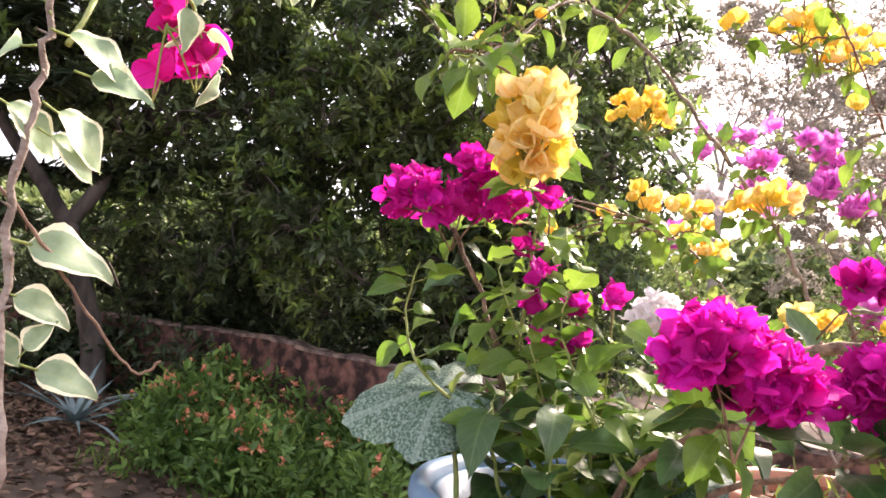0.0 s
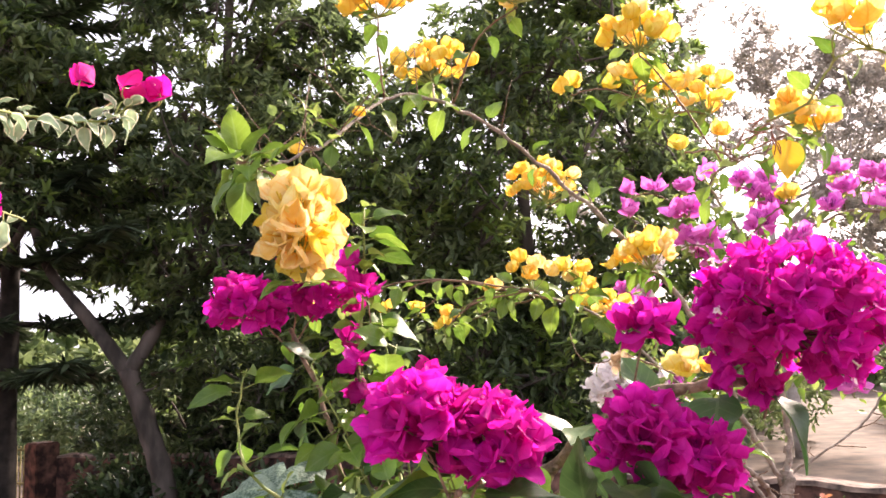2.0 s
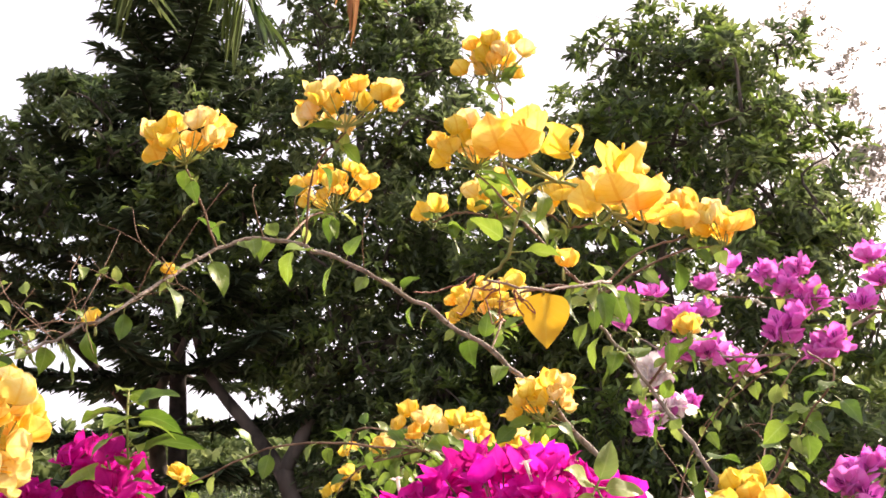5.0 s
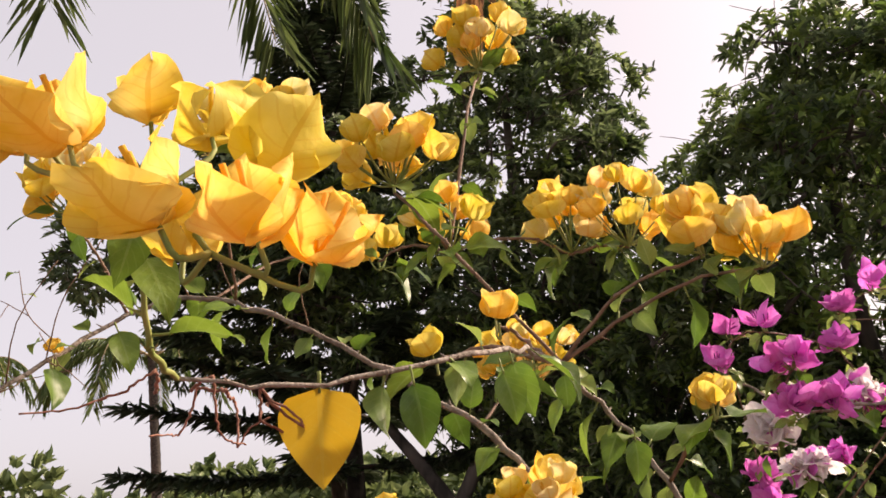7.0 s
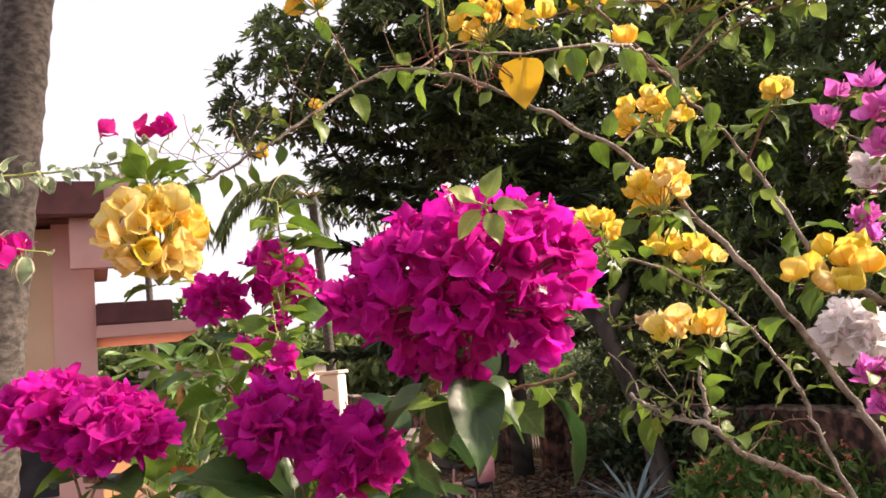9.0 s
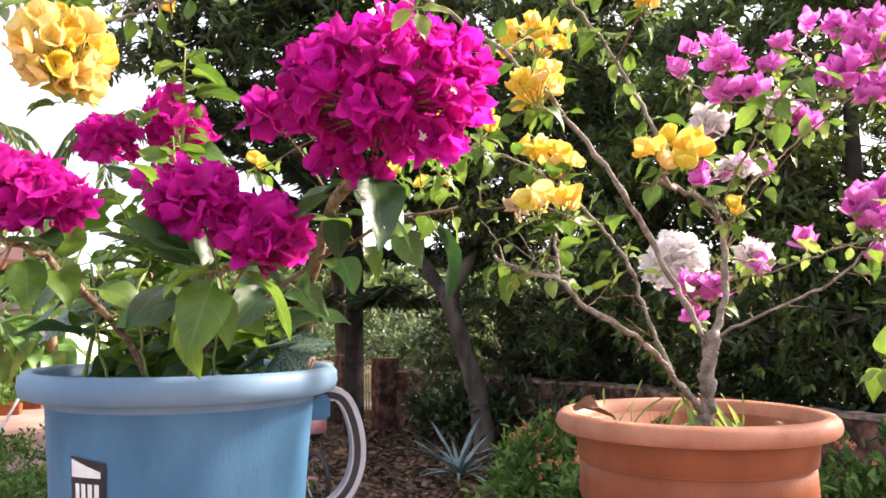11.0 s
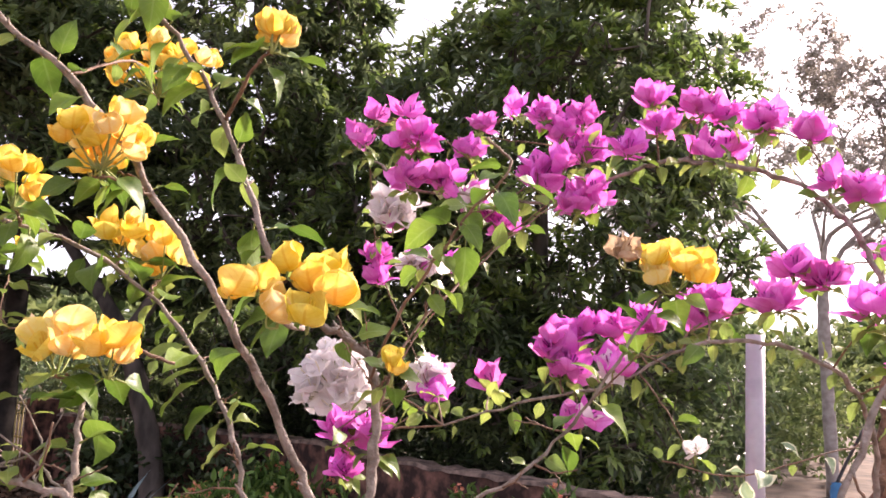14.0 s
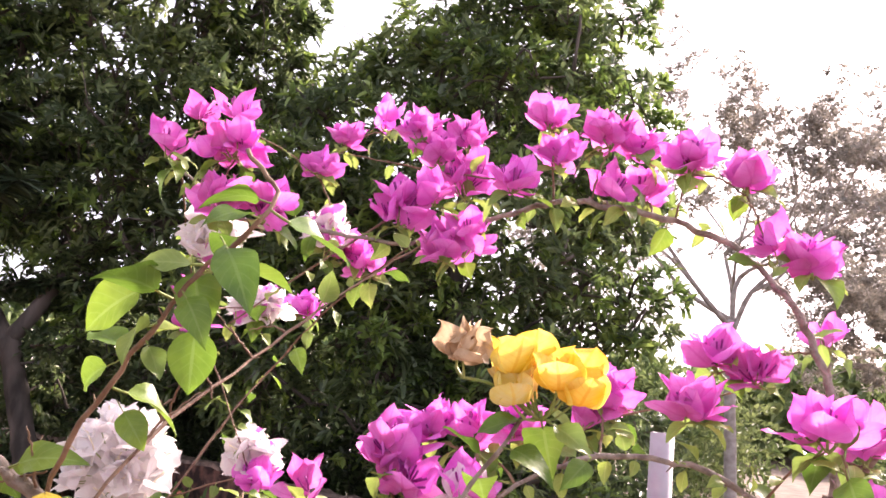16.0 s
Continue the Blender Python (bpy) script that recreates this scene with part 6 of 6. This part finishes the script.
# the laterite wall in straight runs, with a gap for the gate
WALL_TOP = 0.58
RUNS = (((4.6, 2.9), (1.2, 5.45)), ((1.2, 5.45), (-2.9, 8.75)), ((-2.9, 8.75), (-5.95, 9.80)), ((-7.4, 10.55), (-12.0, 13.6)), ((-12.0, 13.6), (-22, 19.5)))
for k, (a, b) in enumerate(RUNS):
    a, b = Vector((*a, 0)), Vector((*b, 0))
    along = (b - a).normalized()
    side = Vector((-along.y, along.x, 0))
    n = max(4, int((b - a).length / 0.11))
    s, top = Shape(), Shape()
    ring = []
    for i in range(n + 1):
        p = a + (b - a) * i / n
        wob = [0.05 * noise.noise((p.x * 3.1, p.y * 3.1, z * 3.0)) + 0.03 * noise.noise((p.x * 9, p.y * 9, z * 5.0)) for z in range(4)]
        z = WALL_TOP + 0.05 * noise.noise((p.x * 1.3, p.y * 1.3, 5.0)) + 0.03 * noise.noise((p.x * 6, p.y * 6, 5.0))
        ring.append([p - side * (0.13 + wob[0]) + Vector((0, 0, GROUND - 0.1)), p - side * (0.12 + wob[1]) + Vector((0, 0, 0.2)), p - side * (0.11 + wob[2]) + Vector((0, 0, z)), p + side * (0.11 + wob[3]) + Vector((0, 0, z)), p + side * 0.13 + Vector((0, 0, GROUND - 0.1))])
    s.add([q for r in ring for q in r], [(i * 5 + j, i * 5 + j + 1, i * 5 + 6 + j, i * 5 + 5 + j) for i in range(n) for j in range(4)] + [(4, 3, 2, 1, 0), tuple(n * 5 + j for j in range(5))])
    wall = thing(f"wall_{k + 1}", (0, 0, 0), "low dark laterite boundary wall", "wall", "", "structure", s.mesh("laterite_wall", LATERITE, smooth=False))
    cap = []
    for i in range(n + 1):
        p = a + (b - a) * i / n
        z = WALL_TOP + 0.05 * noise.noise((p.x * 1.3, p.y * 1.3, 5.0)) + 0.03 * noise.noise((p.x * 6, p.y * 6, 5.0)) + 0.003
        rough = [0.05 * noise.noise((p.x * 7, p.y * 7, 9.0 + q)) for q in range(4)]
        cap.append([p - side * (0.135 + rough[0]) + Vector((0, 0, z)), p - side * (0.115 + rough[1]) + Vector((0, 0, z + 0.035 + 0.5 * rough[2])), p + side * 0.12 + Vector((0, 0, z + 0.035 + 0.5 * rough[3])), p + side * 0.135 + Vector((0, 0, z))])
    top.add([q for r in cap for q in r], [(i * 4 + j, i * 4 + (j + 1) % 4, i * 4 + 4 + (j + 1) % 4, i * 4 + 4 + j) for i in range(n) for j in range(4)] + [(3, 2, 1, 0), tuple(n * 4 + j for j in range(4))])
    put("coping", top.mesh("coping", COPING, smooth=False), wall)
# gate and its pillars
gate = thing("garden_gate", (-6.8, 10.0, GROUND), "narrow olive metal gate with upright bars", "gate")
a, b = Vector((-6.38, 9.76, 0)), Vector((-7.25, 10.28, 0))
for i in range(11):
    p = a.lerp(b, 0.06 + 0.088 * i)
    s = Shape()
    add_tube(s, [p + Vector((0, 0, GROUND + 0.04)), p + Vector((0, 0, 0.75))], 0.011, 0.011, 6, steps=0)
    put("bar", s.mesh("gate_bar", GATE_METAL), gate)
for z in (GROUND + 0.1, 0.25, 0.7):
    s = Shape()
    add_tube(s, [a + Vector((0, 0, z)), b + Vector((0, 0, z))], 0.016, 0.016, 6, steps=0)
    put("rail", s.mesh("gate_rail", GATE_METAL), gate)
for q in (a + Vector((0.2, -0.08, 0)), b):
    s = Shape()
    add_box(s, (-0.17, -0.16, GROUND - 0.05), (0.17, 0.16, 0.80), bevel=0.02)
    pillar = thing("gate_pillar", (q.x, q.y, 0), "dark laterite gate pillar", "pillar", "gate pillars", "", s.mesh("gate_pillar", LATERITE, smooth=False), -35)

# ---- flower bed in front of the wall ----
def shrub_mass(name, label, spots, size, per, leaf_mat, seed, florets=0, floret_mat=None, kind="stuff", category="shrub"):
    """spots: (x, y, radius, height). Stems, leaves and small flower heads as one bush each spot."""
    rng = np.random.default_rng(seed)
    blocks, heads = [], []
    for x, y, r, h in spots:
        count = int(per * r * h * 10)
        q = rng.uniform(-1, 1, (count * 2, 3))
        q = q[np.linalg.norm(q, axis=1) < 1][:count]
        top = h * (1 + 0.25 * np.array([noise.noise((x + v[0] * 2, y + v[1] * 2, 3.0)) for v in q]))
        c = np.stack([x + q[:, 0] * r, y + q[:, 1] * r, GROUND + top * (0.5 + 0.5 * q[:, 2])], 1)
        blocks.append((rosettes(rng, c, q + np.array([0, 0, 0.6]), 7, 0.05, size, 0.5), 0))
        if florets:
            f = c[q[:, 2] > 0.4]
            f = f[rng.permutation(len(f))[: int(florets * r * h)]] + np.array([0, 0, 0.09])
            heads.append((rosettes(rng, f, np.tile([0, 0, 1.0], (len(f), 1)), 9, 0.012, (0.042, 0.032), 0.8, 1.4), 1))
    mats = (leaf_mat, floret_mat) if florets else (leaf_mat,)
    return thing(name, (0, 0, 0), label, category, "", kind, leaf_mass_mesh(name, blocks + heads, *mats))


rng = np.random.default_rng(5)
bed = []
for i in range(74):
    u, v = rng.uniform(0, 1), rng.uniform(0, 1)
    x = -3.75 + 3.55 * u
    y = 5.0 + (1.2 - x) * 0.805 - (0.1 + v * (3.4 - 1.6 * u))
    if math.hypot(x + 3.42, y - 6.35) < 0.62 or math.hypot(x + 3.7, y - 7.4) < 1.0 or (4.4 < y < 6.3 and abs(x + 3.42 - (6.4 - y) * 0.36) < 0.55):
        continue
    bed.append((x, y, rng.uniform(0.24, 0.42), rng.uniform(0.30, 0.80) * (1.0 if u < 0.55 else 0.8)))
for i in range(14):
    x = -0.2 + 0.17 * i
    bed.append((x, 4.95 + (1.2 - x) * 0.8 - rng.uniform(0.05, 0.5), rng.uniform(0.18, 0.32), rng.uniform(0.45, 0.98)))
shrub_mass("lantana_bed", "lantana bushes with salmon flower heads along wall", bed, (0.11, 0.045), 17, FOLIAGE_BED, 41, 15, FLORET)
# rows under the trees and behind the wall; their leaf colour carries the shade
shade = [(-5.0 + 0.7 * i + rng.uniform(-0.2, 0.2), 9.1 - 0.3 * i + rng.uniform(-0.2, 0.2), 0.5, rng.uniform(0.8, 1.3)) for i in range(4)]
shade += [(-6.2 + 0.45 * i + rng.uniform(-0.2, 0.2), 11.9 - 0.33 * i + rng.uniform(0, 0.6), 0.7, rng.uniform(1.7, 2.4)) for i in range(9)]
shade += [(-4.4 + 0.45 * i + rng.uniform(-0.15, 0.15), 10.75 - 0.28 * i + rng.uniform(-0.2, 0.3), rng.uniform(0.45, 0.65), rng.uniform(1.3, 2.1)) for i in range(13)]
shrub_mass("shade_shrubs", "dark creeper and shrubs under the trees, shade put into leaf colour", shade, (0.12, 0.06), 18, FOLIAGE_SHADE, 42)
verge = [(rng.uniform(1.5, 12), rng.uniform(15, 24), rng.uniform(0.6, 1.4), rng.uniform(1.4, 3.2)) for _ in range(19)]
shrub_mass("verge_shrubs", "pale green shrubs beyond the wall", verge, (0.16, 0.07), 7, FOLIAGE_PALE, 43)
back = [(-14 + i * 0.75 + rng.uniform(-0.4, 0.4), 19 - 0.33 * i + rng.uniform(-1, 2.5), rng.uniform(0.8, 1.5), rng.uniform(1.2, 2.3)) for i in range(24)]
shrub_mass("neighbour_shrubs", "dark green shrubs beyond the wall and gate", back, (0.17, 0.08), 7, FOLIAGE, 44)
woods = []
for i in range(150):
    h = radians(-100 + 1.35 * i + rng.uniform(-0.5, 0.5))
    d = rng.uniform(42, 60)
    woods.append((d * math.sin(h), d * math.cos(h), rng.uniform(2.2, 4.2), rng.uniform(3.2, 6.0)))
shrub_mass("far_woods", "distant green treeline along the horizon", woods, (0.75, 0.45), 0.9, FOLIAGE_PALE, 45, category="trees")

# grass tufts on the near strip and at the paving's edge
rng = np.random.default_rng(6)
count = 15000
gx, gy = rng.uniform(-9, 2.5, count), rng.uniform(0.8, 8.5, count)
patch = np.array([noise.noise((x * 0.8, y * 0.8, 1.0)) for x, y in zip(gx, gy)])
keep = (patch > 0.22) & (np.hypot(gx + 4.6, gy - 7.2) > 2.0)
origin = np.stack([gx, gy, np.full(count, GROUND - 0.01)], 1)[keep]
ways = rng.normal(size=origin.shape) * 0.5 + np.array([0, 0, 1.0])
thing("grass", (0, 0, 0), "thin grass and weeds on bare earth", "grass", "", "stuff", leaf_mass_mesh("grass", [(ribbon_leaves(len(origin), (origin, ways), (0.14, 0.014), 1.0, rng), 0)], GRASS))

rng = np.random.default_rng(9)
count = 9000
origin = np.stack([rng.normal(-4.9, 1.9, count), rng.normal(7.2, 1.5, count), np.full(count, GROUND + 0.012) + rng.uniform(0, 0.03, count)], 1)
ways = rng.normal(size=origin.shape) * np.array([1.0, 1.0, 0.18])
thing("leaf_litter", (0, 0, 0), "brown fallen leaves on the shaded earth", "leaf litter", "", "stuff", leaf_mass_mesh("leaf_litter", [(ribbon_leaves(count, (origin, ways), (0.10, 0.05), 0.5, rng), 0)], LITTER))
rng = np.random.default_rng(8)
spots = np.concatenate([np.stack([rng.normal(-6.6, 1.0, 230), rng.normal(3.75, 0.6, 230)], 1), np.stack([rng.normal(-7.6, 0.25, 90), rng.normal(6.0, 0.8, 90)], 1), np.stack([rng.normal(-9.4, 0.3, 120), rng.normal(5.4, 0.3, 120)], 1)])
origin = np.concatenate([spots, np.full((len(spots), 1), GROUND)], 1)
centres = np.repeat(origin, 3, 0) + np.abs(rng.normal(size=(len(origin) * 3, 3))) * np.array([0.03, 0.03, 0.13])
thing("weeds", (0, 0, 0), "leafy green weeds at the edge of the paving", "weeds", "", "stuff", leaf_mass_mesh("weeds", [(rosettes(rng, centres, np.tile([0, 0, 1.0], (len(centres), 1)), 6, 0.03, (0.075, 0.035)), 0)], FOLIAGE_BED))
agave = thing("agave", (-3.42, 6.4, GROUND), "blue-grey agave with long narrow leaves", "agave")
AGAVE_LEAF = [blade_mesh("agave_leaf", AGAVE, 0.75, 0.055, 0.5, c, 0.01, rows=10, belly=0.2) for c in (0.2, 0.4, 0.6)]
for k in range(22):
    a = k * 2.4
    put("leaf", AGAVE_LEAF[k % 3], agave, facing((-3.42, 6.4, GROUND + 0.12), (math.cos(a), math.sin(a), 0.45 + 1.6 * (k % 5) / 5), (0, 0, 1), random.uniform(0.8, 1.15)))

# ---- steps, garden pots and bicycle near the gate ----
s = Shape()
for z, d in ((0.0, 1.5), (0.15, 1.1), (0.30, 0.7)):
    add_box(s, (-1.6, -d, GROUND + z), (1.6, d, GROUND + z + 0.147), bevel=0.01)
thing("garden_steps", (-9.2, 10.7, 0), "low pinkish stone garden steps", "steps", "", "structure", s.mesh("garden_steps", STEP_STONE, smooth=False), -35)


def small_pot(at, r, h, plant_h, label, seed):
    rng = np.random.default_rng(seed)
    ob = thing("garden_pot", at, label, "flower pot", "pots near the gate")
    s = Shape()
    add_lathe(s, [(0, 0), (r * 0.7, 0), (r * 0.95, h * 0.85), (r * 1.06, h * 0.85), (r * 1.08, h), (r * 0.92, h), (r * 0.88, h * 0.9), (0, h * 0.9)], 24)
    put("body", s.mesh("pot_body", TERRACOTTA), ob, pose(*at))
    q = rng.normal(size=(60, 3))
    q /= np.linalg.norm(q, axis=1, keepdims=True)
    c = np.array(at) + np.array([0, 0, h + plant_h * 0.5]) + q * np.array([r * 1.2, r * 1.2, plant_h * 0.5])
    put("foliage", leaf_mass_mesh("foliage", [(rosettes(rng, c, q, 7, 0.05, (0.12, 0.05)), 0)], FOLIAGE_BED), ob)


small_pot((-8.1, 9.8, GROUND + 0.14), 0.17, 0.28, 0.4, "small terracotta pot with leafy plant by gate", 51)
small_pot((-7.6, 9.5, GROUND), 0.19, 0.25, 0.1, "small terracotta pot with low plant by gate", 52)
small_pot((-9.2, 10.6, GROUND + 0.44), 0.17, 0.28, 0.4, "small terracotta pot with leafy plant on steps", 53)

bike = thing("bicycle", (-4.55, 5.3, GROUND), "small pink child's bicycle with padded backrest", "bicycle")
BM = pose(-4.62, 5.3, GROUND, 0, 0, 152)


def bike_tube(name, pts, r, mat, label=""):
    s = Shape()
    add_tube(s, pts, r, r, 8, steps=4 if len(pts) > 2 else 0)
    me = s.mesh(name, mat)
    me.transform(BM)
    return put(name, me, bike, None, label)


for x in (-0.42, 0.42):
    wheel = None
    for name, r, tube, mat in (("wheel", 0.203, 0.009, STEEL), ("tyre", 0.225, 0.021, BLACK)):
        s = Shape()
        add_tube(s, [(x + r * math.cos(a), 0, 0.246 + r * math.sin(a)) for a in (2 * math.pi * k / 28 for k in range(29))], tube, tube, 8, steps=0)
        me = s.mesh(name, mat)
        me.transform(BM)
        wheel = put(name, me, wheel or bike) if name == "wheel" else put(name, me, wheel) and wheel
    for k in range(14):
        a = 2 * math.pi * k / 14
        s = Shape()
        add_tube(s, [(x, 0.012 * (-1) ** k, 0.246), (x + 0.2 * math.cos(a), 0, 0.246 + 0.2 * math.sin(a))], 0.0015, 0.0015, 3, steps=0)
        me = s.mesh("spoke", STEEL)
        me.transform(BM)
        put("spoke", me, wheel)
bike_tube("frame", [(-0.42, 0, 0.246), (-0.1, 0, 0.25), (-0.16, 0, 0.55), (0.30, 0, 0.56), (-0.1, 0, 0.25)], 0.016, PINK_METAL)
bike_tube("fork", [(0.42, 0, 0.246), (0.33, 0, 0.48), (0.27, 0, 0.72)], 0.014, PINK_METAL)
bike_tube("handlebar", [(0.20, -0.25, 0.80), (0.27, -0.1, 0.74), (0.27, 0.1, 0.74), (0.20, 0.25, 0.80)], 0.012, BLACK)
bike_tube("backrest_bar", [(-0.40, -0.09, 0.27), (-0.36, -0.08, 0.6), (-0.40, -0.07, 0.86)], 0.010, BLACK)
bike_tube("backrest_bar", [(-0.40, 0.09, 0.27), (-0.36, 0.08, 0.6), (-0.40, 0.07, 0.86)], 0.010, BLACK)
for name, low, high, mat in (("seat", (-0.34, -0.09, 0.60), (-0.06, 0.09, 0.66), BLACK), ("backrest", (-0.445, -0.09, 0.66), (-0.40, 0.09, 0.90), PINK_PAD)):
    s = Shape()
    add_box(s, low, high, bevel=0.018)
    me = s.mesh(name, mat)
    me.transform(BM)
    put(name, me, bike)

# ---- house and neighbours at the far left ----
HOUSE = (-11.08, 5.34)
house = thing("house", (*HOUSE, GROUND), "pink painted house with maroon eaves and tiled roof", "house")
HM = pose(*HOUSE, 0, 0, 0, 60)


def house_box(name, low, high, mat, parent=None, label="", bevel=0.0):
    s = Shape()
    add_box(s, low, high, bevel=bevel)
    me = s.mesh(name, mat, smooth=False)
    me.transform(HM)
    return put(name, me, parent or house, None, label)


wall = house_box("wall", (-6.0, 0.05, GROUND), (-0.56, 7.0, 3.9), TAN_WALL, label="tan front wall")
house_box("pilaster", (-0.558, -0.05, GROUND), (0.0, 7.0, 4.0), PINK_WALL, label="pink corner wall")
house_box("fascia", (-6.6, -0.45, 3.95), (0.28, 7.4, 4.28), MAROON, bevel=0.02)
s = Shape()
s.add([(-6.7, -0.55, 4.285), (0.34, -0.55, 4.285), (0.34, 7.5, 4.285), (-6.7, 7.5, 4.285), (-6.7, 3.4, 4.85), (0.34, 3.4, 4.85)], [(0, 1, 5, 4), (2, 3, 4, 5), (3, 2, 1, 0)])
s.add([(-6.7, -0.55, 4.285), (0.34, -0.55, 4.285), (0.34, 7.5, 4.285), (-6.7, 7.5, 4.285), (-6.7, 3.4, 4.85), (0.34, 3.4, 4.85)], [(1, 2, 5), (3, 0, 4)], slot=1)
me = s.mesh("roof", ROOF_TILE, PINK_WALL, smooth=False)
me.transform(HM)
put("roof", me, house)
chajja = house_box("window_canopy", (0.002, -0.3, 2.24), (1.40, 2.8, 2.42), PINK_WALL, label="sloping window canopy with maroon edge", bevel=0.01)
house_box("canopy_edge", (0.0, -0.32, 2.424), (1.05, 2.78, 2.74), MAROON, chajja, bevel=0.02)
s = Shape()
outline = ((-0.3, 3.2), (0.72, 3.2), (0.60, 4.5), (0.50, 4.64), (-0.3, 4.05))
s.add([(x, y, z) for y in (-0.72, -0.56) for x, z in outline], [(0, 1, 2, 3, 4), (9, 8, 7, 6, 5)] + [(k, k + 5, (k + 1) % 5 + 5, (k + 1) % 5) for k in range(5)])
me = s.mesh("gable", PINK_WALL, smooth=False)
me.transform(HM)
gable = put("gable", me, house, None, "pink gable board over the eaves")
house_box("gable_trim", (0.54, -0.745, 3.3), (0.58, -0.722, 4.25), MAROON, gable)
house_box("gable_bar", (0.16, -0.747, 4.03), (0.60, -0.724, 4.09), MAROON, gable)
house_box("eaves_box", (-6.6, -0.98, 3.90), (0.16, -0.75, 4.38), MAROON, label="maroon eaves box", bevel=0.02)
sill = house_box("ledge", (-2.4, -0.42, 1.10), (-0.02, 0.046, 1.30), MAROON, label="weathered maroon window ledge", bevel=0.02)
house_box("window", (-2.2, 0.0, 0.1), (-0.5, 0.046, 1.05), DARK_GLASS)
house_box("planter_wall", (0.004, 1.2, GROUND), (0.5, 5.0, 0.42), YELLOW_WALL, label="yellow planter wall", bevel=0.015)

cottage = thing("cottage", (-24.0, 18.5, GROUND), "pale neighbouring cottage behind banana plants", "house")
for name, low, high, mat in (("wall", (-26.5, 16.5, GROUND), (-21.6, 20.5, 1.7), CREAM_WALL), ("roof", (-27.0, 16.1, 1.705), (-21.2, 20.9, 1.95), ROOF_TILE)):
    s = Shape()
    add_box(s, low, high, bevel=0.03)
    put(name, s.mesh(name, mat, smooth=False), cottage)
s = Shape()
add_box(s, (-0.22, -0.22, GROUND), (0.22, 0.22, 1.35), bevel=0.02)
add_box(s, (-0.27, -0.27, 1.353), (0.27, 0.27, 1.42), bevel=0.01)
thing("yard_pillar", (-12.6, 11.6, 0), "pale painted yard pillar", "pillar", "", "", s.mesh("yard_pillar", CREAM_WALL, smooth=False), 20)
s = Shape()
add_box(s, (-3.6, -0.1, GROUND), (3.6, 0.1, 0.35), bevel=0.02)
thing("yard_wall", (-15.6, 11.2, 0), "low dark yard wall", "wall", "", "structure", s.mesh("yard_wall", LATERITE, smooth=False), 18)

BANANA_LEAF = [blade_mesh("banana_leaf", BANANA, 1.5, 0.42, 0.4, c, 0.04, rows=14, belly=0.3, stalk=0.25, stalk_mat=BANANA_STEM) for c in (0.45, 0.7, 0.9)]
DRY_BANANA = blade_mesh("dry_banana_leaf", PALM_BROWN, 1.3, 0.20, 0.6, 0.5, 0.05, rows=14, belly=0.3, stalk=0.2, stalk_mat=BANANA_STEM)
for x, y, h in ((-14.2, 8.9, 1.5), (-15.2, 9.6, 1.9), (-14.6, 10.4, 1.4), (-16.6, 10.6, 1.8), (-13.5, 9.6, 1.3)):
    b = thing("banana_plant", (x, y, GROUND), "banana plant with broad arching leaves and dry ones below", "banana plant", "banana plants")
    s = Shape()
    add_tube(s, [(x, y, GROUND - 0.03), (x + 0.03, y, h * 0.5), (x, y, h)], 0.12, 0.07, 10, knobbly=0.05)
    put("stem", s.mesh("banana_stem", BANANA_STEM), b)
    for k in range(12):
        a = k * 2.4 + x
        put("leaf", BANANA_LEAF[k % 3], b, facing((x, y, h - 0.04 * k), (math.cos(a), math.sin(a), 1.0 - 0.24 * k), (0, 0, 1), random.uniform(0.75, 1.05)))
    for k in range(5):
        a = k * 1.3 + y
        put("dry_leaf", DRY_BANANA, b, facing((x, y, h - 0.45), (0.35 * math.cos(a), 0.35 * math.sin(a), -1.0), (math.cos(a), math.sin(a), 0.3), random.uniform(0.7, 1.0)))
for x, y in ((-13.0, 8.2), (-13.5, 9.0)):
    trough = thing("planter_trough", (x, y, GROUND + 0.075), "terracotta trough with small plants on paving", "planter", "planter troughs")
    s = Shape()
    add_box(s, (-0.34, -0.13, 0.0), (0.34, 0.13, 0.2), bevel=0.015)
    put("trough", s.mesh("trough", TERRACOTTA, smooth=False), trough, pose(x, y, GROUND + 0.075, 0, 0, 42))
    r2 = np.random.default_rng(int(-x * 10))
    c = np.array([x, y, GROUND + 0.36]) + r2.normal(size=(40, 3)) * np.array([0.16, 0.16, 0.08])
    put("foliage", leaf_mass_mesh("foliage", [(rosettes(r2, c, np.tile([0, 0, 1.0], (40, 1)), 6, 0.04, (0.14, 0.05)), 0)], FOLIAGE_BED), trough)
pole = thing("pole", (-8.9, 4.5, GROUND), "thin pale pole leaning over the paved yard", "pole")
s = Shape()
add_tube(s, [(-6.4, 3.0, GROUND + 0.05), (-12.0, 7.9, GROUND + 0.55)], 0.022, 0.022, 8, steps=0)
put("shaft", s.mesh("pole_shaft", PIPE), pole)
